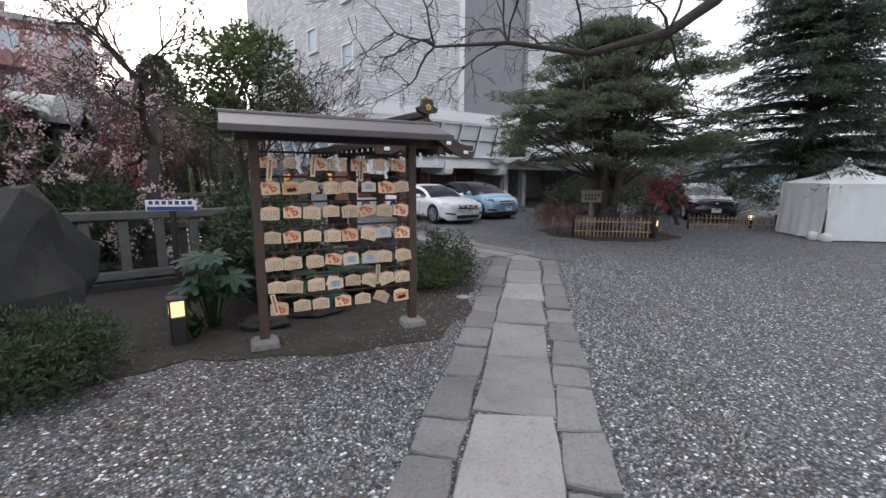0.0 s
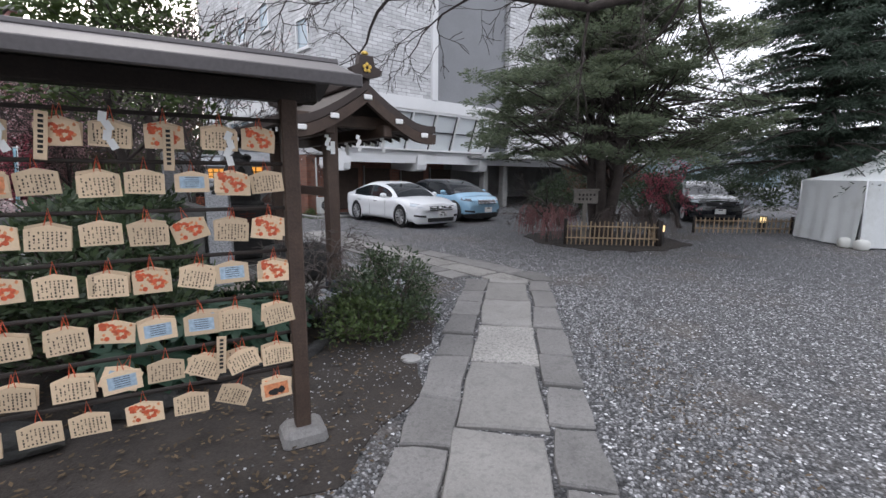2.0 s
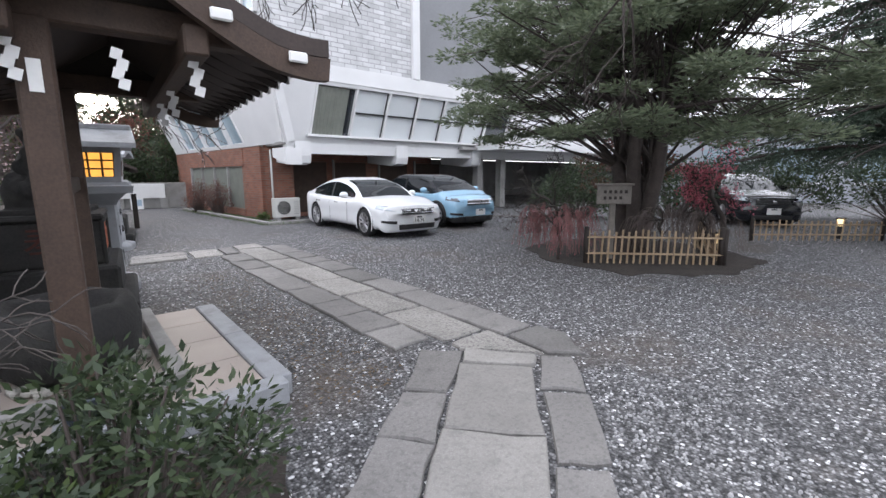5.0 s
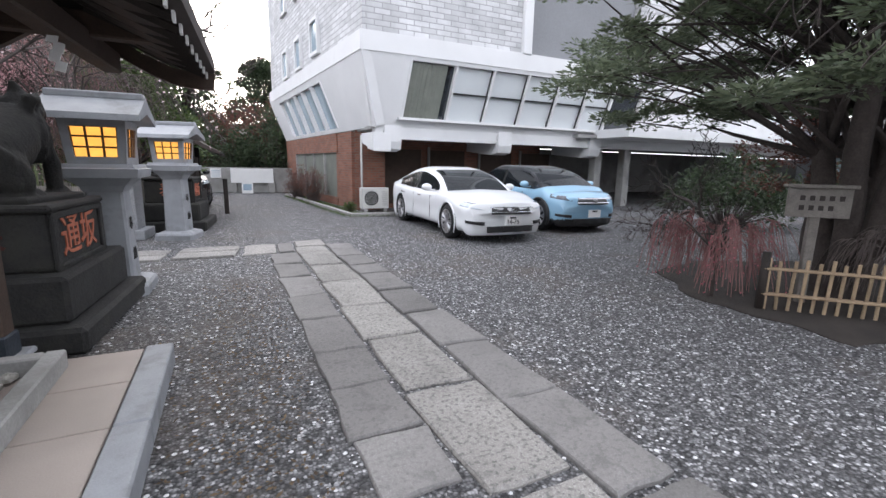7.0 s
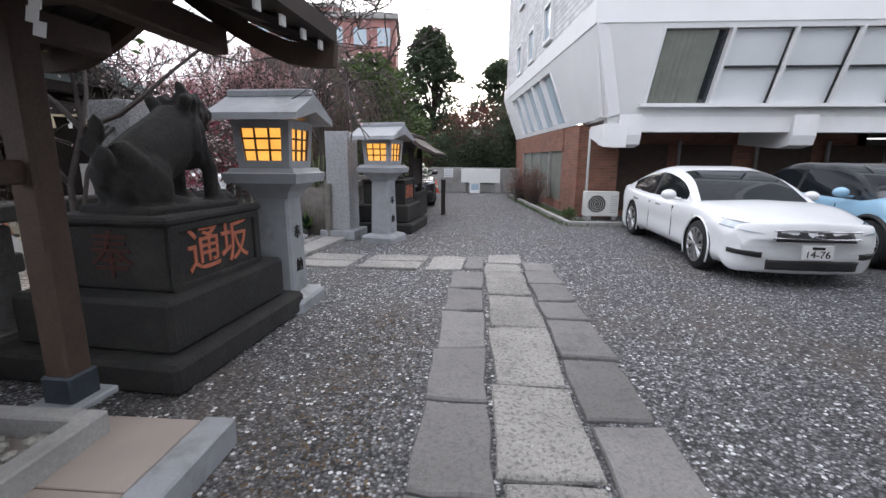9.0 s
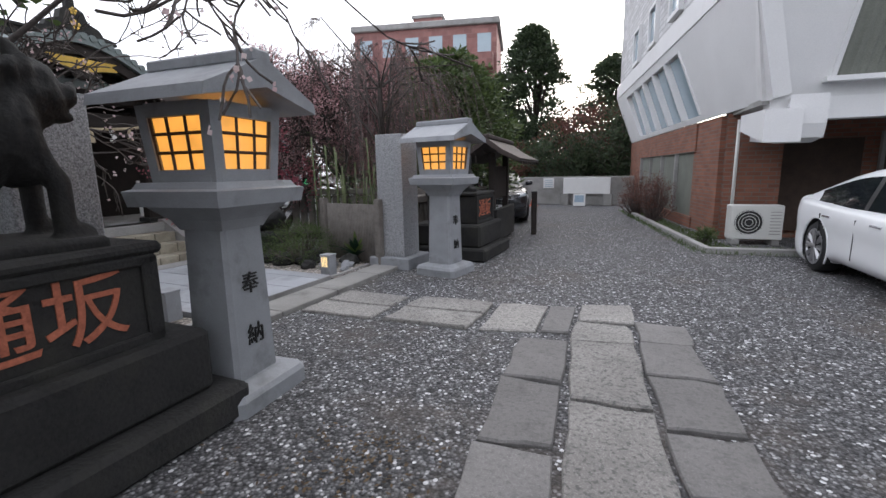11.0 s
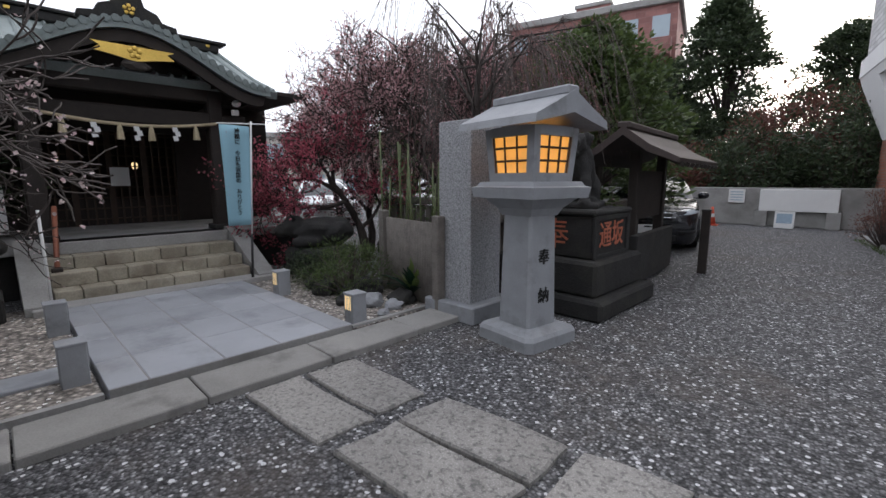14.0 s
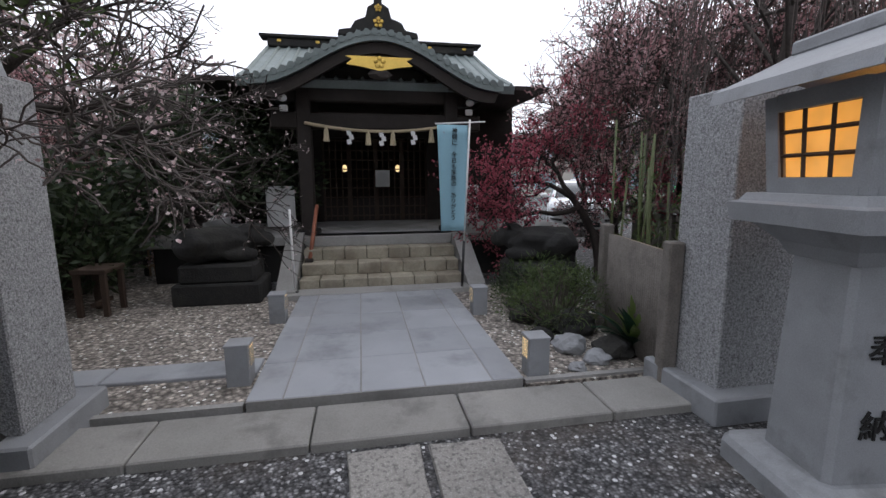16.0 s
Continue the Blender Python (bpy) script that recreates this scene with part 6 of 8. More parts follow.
bamboo_fence("bamboo_fence", shrine_pose(-4.3, -3.2, 0.03, 78), 1.2, 0.52, 0.085, "low bamboo picket fence on pebbles", 3)
bamboo_fence("bamboo_fence", pose(11.55, 7.05, 0.02, 0, 0, -46), 1.95, 0.52, 0.1, "low brown bamboo picket fence round the tree")
bamboo_fence("bamboo_fence", pose(13.0, 5.6, 0.02, 0, 0, 32), 1.7, 0.5, 0.1, "low brown bamboo picket fence round the tree side")
bamboo_fence("bamboo_fence", pose(16.3, 6.1, 0.02, 0, 0, -42), 2.6, 0.42, 0.13, "low dark fence before the black saloon")


def panel_fence(m, length):
    """Woven bamboo screen beside the gate pillar."""
    t = thing("bamboo_screen", m, "grey weathered bamboo screen with tied rails", "fence")
    for x in (0, length):
        block("post", GREY_WOOD, t, x, 0, 0.5, 0.1, 0.1, 1.0, 0, 0.01)
    n = int(length / 0.035)
    for k in range(n):
        rod("slat", GREY_WOOD, t, (0.06 + (length - 0.12) * k / n, 0, 0.06), (0.06 + (length - 0.12) * k / n, 0, 0.92), 0.016, 5)
    for z in (0.25, 0.48, 0.72, 0.9):
        rod("rail", BAMBOO, t, (0, -0.03, z), (length, -0.03, z), 0.018, 6)
    return t


panel_fence(shrine_pose(0.15, 1.82, 0.0, 170), 1.15)


def stone_fence(m, length, label, material=GREY_WOOD, height=0.95, step=0.33):
    t = thing("picket_fence", m, label, "fence")
    n = max(1, int(length / step))
    bm = bmesh.new()
    box(bm, 0, 0, height * 0.46, 0.13, 0.1, height * 0.92, 0, 0.012)
    p0 = part("post", bm, material, t)
    for k in range(1, n + 1):
        share("post", p0.data, t, pose(k * length / n, 0, 0))
    block("top_rail", material, t, length / 2, 0, height, length + 0.2, 0.18, 0.12, 0, 0.015)
    block("low_rail", material, t, length / 2, 0, 0.2, length + 0.2, 0.16, 0.12, 0, 0.015)
    block("footing", DARK_STONE, t, length / 2, 0, 0.06, length + 0.3, 0.3, 0.12, 0, 0.015)
    return t


FENCE_STONE = mat("dark_fence_stone", (0.085, 0.083, 0.08), 0.85, vary=0.35, scale=5, fine=60, bump=0.5, stain=(0.12, 0.12, 0.115), stain_at=0.6)
stone_fence(pose(-4.6, 7.5, 0, 0, 0, -1), 8.7, "dark stone picket fence along the shrine precinct", FENCE_STONE, 1.05, 0.42)
stone_fence(pose(4.25, 7.55, 0, 0, 0, 88), 2.0, "dark stone picket fence beside the water pavilion", FENCE_STONE, 1.05, 0.38)
stone_fence(shrine_pose(0.0, 2.35, 0, 93), 6.5, "dark timber picket fence along the lane", GREY_WOOD, 0.9, 0.2)
stone_fence(shrine_pose(-3.3, 3.9, 0, 8), 3.6, "dark timber picket fence behind the plum trees", GREY_WOOD, 1.0, 0.2)
stone_fence(shrine_pose(-7.5, -4.2, 0, 2), 7.0, "low dark stone fence behind the plum tree", FENCE_STONE, 0.8, 0.4)
fp = thing("stone_post", pose(4.35, 7.3, 0, 0, 0, -20), "speckled grey stone post with a carved flower crest", "post")
block("shaft", SPECKLE, fp, 0, 0, 0.72, 0.26, 0.26, 1.44, 0, 0.012)
block("head", SPECKLE, fp, 0, 0, 1.47, 0.28, 0.28, 0.05, 0, 0.012)
bm = bmesh.new()
for k in range(5):
    a = 2 * math.pi * k / 5 + math.pi / 2
    ball(bm, math.cos(a) * 0.045, -0.134, 1.36 + math.sin(a) * 0.045, 0.03, 0.01, 0.03, sub=1)
part("crest", bm, DARK_STONE, fp)


# ---- water pavilion ----
def pavilion(m):
    t = thing("water_pavilion", m, "small timber purification pavilion with a curved brown roof", "pavilion")
    L = 3.05
    half, ez, az = 0.95, 2.02, 2.48
    shoe = mat("blue_grey_shoe", (0.05, 0.06, 0.075), 0.5, metal=0.5)
    x = -0.32
    for y in (0.3, 2.35):
        block("post", BROWN_WOOD, t, x, y, 1.13, 0.14, 0.14, 1.96, 0, 0.012)
        block("post_shoe", shoe, t, x, y, 0.24, 0.17, 0.17, 0.16, 0, 0.01)
        block("footing", GRANITE, t, x, y, 0.16, 0.28, 0.28, 0.04, 0, 0.01)
    for x2 in (-0.42, 0.3):
        block("side_beam", BROWN_WOOD, t, x2, 1.5, 2.06, 0.11, 2.9, 0.14, 0, 0.01)
    block("tie", BROWN_WOOD, t, x, 1.325, 1.35, 0.06, 2.05, 0.11, 0, 0.01)
    for y in (0.3, 2.35):
        block("cross_beam", BROWN_WOOD, t, 0, y, 2.16, 1.4, 0.12, 0.14, 0, 0.01)
        bm = bmesh.new()
        loft(bm, [[Vector((x, y + d, z)) for x, z in ((-0.6, 2.2), (0, 2.5), (0.6, 2.2))] for d in (-0.03, 0.03)])
        part("gable_wall", bm, DARK_WOOD, t)
    # curved roof
    n = 20

    def rz(u):
        a = abs(u)
        return ez + (az - ez) * (1 - a) ** 1.6 + 0.06 * max(0, a - 0.7) * 2.4
    up = [(half * (-1 + 2 * k / n), rz(-1 + 2 * k / n) + 0.09) for k in range(n + 1)]
    dn = [(half * (-1 + 2 * k / n), rz(-1 + 2 * k / n)) for k in range(n + 1)]
    bm = bmesh.new()
    loft(bm, [[Vector((x, y, z)) for x, z in up] + [Vector((x, y, z)) for x, z in dn[::-1]] for y in (0.0, L)])
    part("roof", bm, BROWN_ROOF, t, "dark brown curved sheet roof")
    for y in (-0.02, L - 0.04):
        bm = bmesh.new()
        loft(bm, [[Vector((x, y + d, z - 0.01)) for x, z in dn] + [Vector((x * 0.985, y + d, z - 0.13)) for x, z in dn[::-1]] for d in (0, 0.06)])
        part("bargeboard", bm, BROWN_WOOD, t)
    block("ridge", BROWN_ROOF, t, 0, L / 2, az + 0.13, 0.16, L - 0.1, 0.12, 0, 0.02)
    for k in range(14):
        y = 0.12 + (L - 0.24) * k / 13
        for sx in (-1, 1):
            rf = new("rafter")
            rf.parent = t
            bm = bmesh.new()
            tube(bm, [(sx * 0.35, y, rz(0.32) - 0.03), (sx * (half - 0.06), y, rz(0.95) - 0.035)], 0.026, 4)
            rf.data = None
            part("rafter_bar", bm, DARK_WOOD, rf)
            block("rafter_tip", PAPER, rf, sx * (half - 0.05), y, rz(0.96) - 0.035, 0.012, 0.045, 0.045, 0, 0, "white-painted rafter end")
    for y in (-0.03,):
        for x, z in ((0, 2.40), (-0.40, 2.17), (0.40, 2.17), (-0.76, 2.03), (0.76, 2.03)):
            block("white_fitting", PAPER, t, x, y - 0.01, z, 0.1, 0.02, 0.055, 0, 0.008)
    # ridge-end ornament
    for y in (0.02, L - 0.06):
        bm = bmesh.new()
        loft(bm, [[Vector((x, y + d, z)) for x, z in ((-0.17, 2.64), (-0.19, 2.70), (-0.1, 2.74), (-0.08, 2.84), (0.08, 2.84), (0.1, 2.74), (0.19, 2.70), (0.17, 2.64), (0, 2.60))] for d in (-0.04, 0.05)])
        part("ridge_end", bm, BROWN_ROOF, t)
        bm = bmesh.new()
        for k in range(5):
            a = 2 * math.pi * k / 5 + math.pi / 2
            ball(bm, math.cos(a) * 0.035, y - 0.05, 2.71 + math.sin(a) * 0.035, 0.024, 0.01, 0.024, sub=1)
        ball(bm, 0, y, 2.87, 0.05, 0.03, 0.03, sub=1)
        part("gilt_crest", bm, GOLD, t)
    # paper streamers under the eaves
    for x, y in ((-0.4, 0.2), (-0.02, 0.2), (0.3, 0.2), (0.3, 1.2), (0.3, 1.9)):
        bm = bmesh.new()
        for q in range(4):
            box(bm, x + 0.02 * (q % 2), y, 1.98 - 0.045 * q, 0.045, 0.006, 0.05, 0, 0, ry=15)
        part("paper_streamer", bm, PAPER, t)
    block("plate", PAPER, t, -0.32, 0.226, 1.85, 0.05, 0.006, 0.14, 0, 0, "small paper plate on the post")
    return t


pavilion(pose(5.57, 5.7, 0, 0, 0, -3))
pl = tagged(new("pavilion_floor"), "pinkish granite tiled floor with pale edge stones", "paving", kind="structure")
for i in range(2):
    for j in range(4):
        block("tile", PINK_TILE, pl, 5.45 + i * 0.46 + 0.0, 6.22 + j * 0.5, 0.07, 0.452, 0.492, 0.14, 0, 0.004)
        if i == 0:
            block("tile", PINK_TILE, pl, 4.76, 6.22 + j * 0.5, 0.07, 0.90, 0.492, 0.14, 0, 0.004)
for j in range(2):
    block("edge_stone", GRANITE, pl, 6.225, 6.45 + j * 1.03, 0.075, 0.16, 1.02, 0.15, 0, 0.01)
    block("edge_stone", GRANITE, pl, 4.75 + j * 1.0, 5.9, 0.075, 0.99, 0.14, 0.15, 0, 0.01)
wb = thing("wash_basin", pose(5.22, 7.0, 0.14), "rough dark stone water basin in a pebble tray", "stone basin")
bm = bmesh.new()
rings = []
for r, z in ((0.3, 0.0), (0.40, 0.12), (0.43, 0.3), (0.40, 0.44), (0.32, 0.46), (0.27, 0.42), (0.22, 0.3)):
    rings.append([Vector((math.cos(2 * math.pi * k / 22) * r * (1 + 0.13 * noise.noise(Vector((math.cos(k * 0.285), math.sin(k * 0.285), z)))), math.sin(2 * math.pi * k / 22) * r * 1.25, z + 0.04 * noise.noise(Vector((math.cos(k * 0.285) * 2, math.sin(k * 0.285) * 2, 3))))) for k in range(22)])
loft(bm, rings)
part("bowl", bm, DARK_STONE, wb, smooth=True)
bm = bmesh.new()
for x, y, sx, sy in ((-0.62, 0, 0.1, 1.7), (0.62, 0, 0.1, 1.7), (0, -0.8, 1.115, 0.1), (0, 0.8, 1.115, 0.1)):
    box(bm, x * 0.8, y, 0.05, sx * 0.8 if sx > 1 else sx, sy, 0.12, 0, 0.01)
part("tray_rim", bm, CONCRETE, wb)
rg = random.Random(3)
bm = bmesh.new()
for k in range(120):
    x, y = rg.uniform(-0.43, 0.43), rg.uniform(-0.74, 0.74)
    ball(bm, x, y, 0.03, rg.uniform(0.025, 0.045), rg.uniform(0.025, 0.045), 0.025, 0.2, k, 1)
tagged(part("pebbles", bm, mat("round_pebble", (0.3, 0.29, 0.26), 0.6, vary=0.4, scale=14), wb), kind="stuff")


# ---- votive plaque rack ----
RK = pose(2.38, 3.9, 0, 0, 0, -11.5)
RW, RH = 1.5, 1.95
rk = thing("plaque_rack", RK, "dark timber rack with a metal roof for votive plaques", "plaque rack")
for x in (0, RW):
    block("post", BROWN_WOOD, rk, x, 0, RH / 2 + 0.03, 0.085, 0.085, RH, 0, 0.008)
    block("footing", SLAB_DARK, rk, x, 0, 0.04, 0.27, 0.25, 0.11, 0, 0.03, "grey stone footing", top=0.85)
ROWS = [1.72, 1.50, 1.27, 1.04, 0.80, 0.57, 0.37]
for z in ROWS:
    rod("wire_rail", DARK_WOOD, rk, (0, -0.01, z + 0.1), (RW, -0.01, z + 0.1), 0.011, 6)
bm = bmesh.new()
prof = [(-0.42, RH + 0.02), (-0.42, RH + 0.055), (-0.02, RH + 0.19), (0.02, RH + 0.19), (0.36, RH + 0.08), (0.36, RH + 0.045), (0.0, RH + 0.14)]
loft(bm, [[Vector((x, y, z)) for y, z in prof] for x in (-0.26, RW + 0.26)])
part("roof", bm, ROOF_METAL, rk, "grey-brown ribbed metal roof")
bm = bmesh.new()
tube(bm, [(-0.27, 0, RH + 0.19), (RW + 0.27, 0, RH + 0.19)], 0.03, 8)
box(bm, RW / 2, -0.425, RH + 0.03, RW + 0.54, 0.025, 0.06, 0, 0.006)
part("roof_trim", bm, ROOF_METAL, rk)
block("ridge_beam", DARK_WOOD, rk, RW / 2, 0, RH + 0.02, RW + 0.3, 0.09, 0.1, 0, 0.01)
for k in range(8):
    block("rafter", DARK_WOOD, rk, -0.15 + (RW + 0.3) * k / 7, -0.2, RH + 0.1, 0.04, 0.40, 0.04, 0, 0, rx=17)

erng = random.Random(21)


def plaque(kind, w=0.135, h=0.092):
    t = thing("votive_plaque", Matrix.Identity(4), {"text": "pale wooden votive plaque with handwritten lines", "red": "wooden votive plaque with a red blossom print",
              "ox": "wooden votive plaque with a red ground and a dark round figure", "blue": "wooden votive plaque with a pale blue print"}[kind], "votive plaque", "plaques on the rack")
    bm = bmesh.new()
    pr = [(-w / 2, -h / 2), (w / 2, -h / 2), (w / 2, h * 0.32), (0, h / 2), (-w / 2, h * 0.32)]
    loft(bm, [[Vector((x, y, z)) for x, z in pr] for y in (-0.004, 0.004)])
    part("board", bm, PLAQUE, t)
    bm = bmesh.new()
    tube(bm, [(-0.012, -0.002, h * 0.4), (0, 0.0, h * 0.5 + 0.045), (0.012, -0.002, h * 0.4)], 0.0022, 4)
    part("cord", bm, RED_INK, t)
    bm = bmesh.new()
    if kind == "text":
        for c in range(9):
            x = w * (-0.38 + 0.095 * c)
            z = h * 0.25
            while z > -h * 0.36:
                q = erng.uniform(0.006, 0.011)
                if erng.random() < 0.8:
                    box(bm, x, -0.0052, z - q / 2, erng.uniform(0.003, 0.006), 0.0012, q * 0.75)
                z -= q + 0.002
        part("handwriting", bm, INK, t)
    elif kind == "red":
        for c in range(16):
            ball(bm, erng.uniform(-w * 0.36, w * 0.36), -0.0046, erng.uniform(-h * 0.3, h * 0.28), erng.uniform(0.008, 0.014), 0.0012, erng.uniform(0.007, 0.012), 0.5, c, 1)
        part("print", bm, RED_INK, t)
        bm = bmesh.new()
        for c in range(12):
            ball(bm, erng.uniform(-w * 0.4, w * 0.4), -0.0048, erng.uniform(-h * 0.36, h * 0.3), 0.006, 0.0012, 0.006, 0.5, c, 1)
        part("print", bm, ORANGE_INK, t)
    elif kind == "ox":
        box(bm, 0, -0.0046, -0.004, w * 0.8, 0.001, h * 0.62)
        part("print", bm, ORANGE_INK, t)
        bm = bmesh.new()
        ball(bm, -0.01, -0.006, -0.014, 0.026, 0.0012, 0.016, 0.3, 2, 2)
        ball(bm, 0.022, -0.006, -0.01, 0.016, 0.0012, 0.016, 0.3, 4, 2)
        part("figure", bm, INK, t)
    else:
        box(bm, 0, -0.0046, -0.004, w * 0.72, 0.001, h * 0.55)
        part("print", bm, BLUE_INK, t)
        bm = bmesh.new()
        for c in range(5):
            box(bm, 0, -0.0056, -0.02 + 0.009 * c, w * 0.4, 0.001, 0.002)
        part("handwriting", bm, INK, t)
    return t


protos = {}
for ri, z in enumerate(ROWS):
    n = 8 if ri not in (0, 6) else 7
    for c in range(n):
        x = RW * (c + 0.62) / (n + 0.3) + erng.uniform(-0.02, 0.02)
        r = erng.random()
        kind = "text" if r < 0.64 else ("red" if r < 0.82 else ("ox" if r < 0.92 else "blue"))
        if ri == 0:
            kind = "red" if c % 2 == 0 else "text"
        layers = 2 if erng.random() < 0.5 else 1
        for q in range(layers):
            tilt = erng.gauss(0, 3.5) if erng.random() < 0.88 else erng.uniform(-28, 28)
            m = RK @ pose(x + erng.uniform(-0.008, 0.008) * q, -0.03 - 0.012 * q, z + 0.01 - 0.012 * q, erng.uniform(-5, 2), 0, erng.uniform(-9, 9)) @ pose(0, 0, 0, 0, tilt, 0) @ Matrix.Diagonal((1.08, 1, 1.12, 1))
            if kind not in protos:
                protos[kind] = plaque(kind)
                protos[kind].matrix_world = m
            else:
                copy_thing(protos[kind], m)
# hanging paper strips and long slips
for x, z, k in ((0.12, 1.66, 0), (0.36, 1.72, 1), (0.50, 1.70, 0), (0.72, 1.74, 1), (0.95, 1.66, 0), (1.2, 1.68, 1), (1.1, 0.62, 0), (0.1, 0.42, 0)):
    t = thing("paper_charm" if k else "wooden_slip", RK @ pose(x, -0.06, z, 0, erng.uniform(-12, 12), 0), "folded white paper charm tied to the rack" if k else "narrow wooden prayer slip hung on the rack", "charm")
    bm = bmesh.new()
    if k:
        for q in range(4):
            box(bm, 0.012 * (q % 2), 0, 0.05 - 0.04 * q, 0.03, 0.004, 0.045, 0, 0, ry=18 * (-1) ** q)
        part("strip", bm, PAPER, t)
    else:
        box(bm, 0, 0, 0, 0.045, 0.007, 0.2, 0, 0.002)
        part("slip", bm, PLAQUE, t)
        bm = bmesh.new()
        for q in range(8):
            box(bm, 0, -0.0045, 0.08 - 0.021 * q, 0.018, 0.001, 0.013)
        part("handwriting", bm, INK, t)


# garden lamp, rocks, sign
def garden_lamp(m, label):
    t = thing("garden_lamp", m, label, "garden lamp")
    block("post", BLACK_PLASTIC, t, 0, 0, 0.14, 0.13, 0.13, 0.28, 0, 0.01)
    block("shade", LAMP_WHITE, t, 0, 0, 0.36, 0.13, 0.13, 0.16, 0, 0.01, "lit frosted shade")
    bm = bmesh.new()
    for a in range(4):
        d = pose(0, 0, 0, 0, 0, 45 + 90 * a) @ Vector((0.092, 0, 0))
        box(bm, d.x, d.y, 0.36, 0.016, 0.016, 0.16)
    box(bm, 0, 0, 0.45, 0.17, 0.17, 0.03, 0, 0.01)
    part("frame", bm, BLACK_PLASTIC, t)
    return t


garden_lamp(pose(1.75, 4.5, 0.0), "small black garden lamp with a glowing shade")
garden_lamp(pose(13.35, 5.75, 0.02), "small garden lamp glowing behind the bamboo fence")
garden_lamp(pose(18.2, 5.0, 0.0), "small lit garden lamp by the far fence")
garden_lamp(pose(18.15, 0.92, 0.0), "small lit garden lamp beside the tent")


def rock(m, sx, sy, sz, seed, label="rough dark garden rock", material=None):
    bm = bmesh.new()
    for v in ball(bm, 0, 0, sz * 0.75, sx, sy, sz, 0.35, seed, 3):
        v.co.z = max(v.co.z, -0.02)
    ob = part("rock", bm, material or DARK_STONE, None)
    ob.matrix_world = m
    return tagged(ob, label, "rock")


rock(pose(0.55, 4.82, 0, 0, 0, 30), 0.62, 0.42, 0.86, 2, "large dark standing stone beside a clipped bush")
for k, (x, y, a, b, c) in enumerate(((2.55, 4.52, 0.25, 0.2, 0.08), (3.15, 4.62, 0.3, 0.2, 0.08), (3.85, 4.75, 0.34, 0.10, 0.06), (4.15, 4.86, 0.26, 0.08, 0.06), (4.45, 4.78, 0.24, 0.07, 0.06), (4.75, 5.05, 0.2, 0.12, 0.1), (4.9, 5.35, 0.22, 0.14, 0.12), (4.7, 5.6, 0.24, 0.14, 0.14), (5.15, 5.6, 0.2, 0.14, 0.13), (5.0, 5.15, 0.18, 0.1, 0.08))):
    rock(pose(x, y, -0.02, 0, 0, k * 17 - 30), a, b, c, k + 3, "flat dark garden stone on soil")
for k, (lx, ly, r) in enumerate(((-0.5, 1.45, 0.12), (-0.75, 1.3, 0.1), (-1.0, 1.5, 0.13), (-0.25, 1.55, 0.09), (-1.3, 1.4, 0.15), (-1.6, 1.5, 0.16), (-0.15, 1.35, 0.06), (-0.9, 1.7, 0.18), (-0.35, 1.75, 0.14))):
    rock(shrine_pose(lx, ly, 0.02), r, r * 1.1, r * 0.7, k + 20, "rounded garden stone among pebbles", None if k % 3 else GRANITE)

sg = thing("notice_sign", pose(12.2, 7.05, 0.0, 0, 0, -42), "weathered wooden notice board on a post before the tree", "sign")
block("post", GREY_WOOD, sg, 0, 0, 0.5, 0.09, 0.07, 1.0, 0, 0.006)
block("board", GREY_WOOD, sg, 0, -0.05, 1.08, 0.56, 0.03, 0.3, 0, 0.005)
block("cap", GREY_WOOD, sg, 0, -0.05, 1.25, 0.62, 0.1, 0.035, 0, 0.006)
bm = bmesh.new()
for r_ in range(2):
    for c in range(5 - r_):
        box(bm, -0.15 + 0.085 * c, -0.067, 1.13 - 0.1 * r_, 0.045, 0.003, 0.05)
part("faded_writing", bm, DARK_WOOD, sg)

st2 = thing("board_sign", pose(2, 6.52, 0, 0, 0, -30), "long blue and white name board on the fence", "sign")
block("post", DARK_WOOD, st2, 0, 0.03, 0.6, 0.06, 0.06, 1.2, 0, 0.004)
block("board", PAPER, st2, 0, 0, 1.22, 0.62, 0.02, 0.14, 0, 0.003)
bm = bmesh.new()
for c in range(7):
    box(bm, -0.24 + 0.08 * c, -0.012, 1.255, 0.05, 0.003, 0.05)
box(bm, 0, -0.012, 1.18, 0.58, 0.003, 0.05)
part("lettering", bm, mat("navy_print", (0.03, 0.05, 0.2), 0.6, vary=0.1), st2)


# ---- tent ----
def tent(m):
    t = thing("canopy_tent", m, "white canvas market tent with hanging side walls", "tent")
    s, h, top = 1.02, 1.5, 2.2
    for sx in (-1, 1):
        for sy in (-1, 1):
            rod("leg", ALLOY, t, (sx * s, sy * s, 0), (sx * s, sy * s, h), 0.02)
    bm = bmesh.new()
    rings = []
    for k, z in ((1.0, h - 0.16), (1.01, h), (0.45, h + 0.22), (0.12, h + 0.45), (0.02, top)):
        rings.append([Vector((x * s * k, y * s * k, z)) for x, y in ((-1, -1), (0, -1), (1, -1), (1, 0), (1, 1), (0, 1), (-1, 1), (-1, 0))])
    loft(bm, rings, caps=False)
    part("canopy", bm, CANVAS, t)
    for a in range(4):
        bm = bmesh.new()
        g = []
        for i in range(25):
            u = -1 + 2 * i / 24
            f = 0.03 * math.sin(i * 1.3 + a) + 0.025 * math.sin(i * 0.6)
            g.append([bm.verts.new(pose(0, 0, 0, 0, 0, 90 * a) @ Vector((u * s, -s - f * k - 0.05 * k * k, (h - 0.02) * (1 - k) + 0.03 * k))) for k in (0.0, 0.35, 0.7, 1.0)])
        for p, q in zip(g, g[1:]):
            for k in range(3):
                bm.faces.new((p[k], q[k], q[k + 1], p[k + 1]))
        part("side_wall", bm, CANVAS, t, smooth=True)
    return t


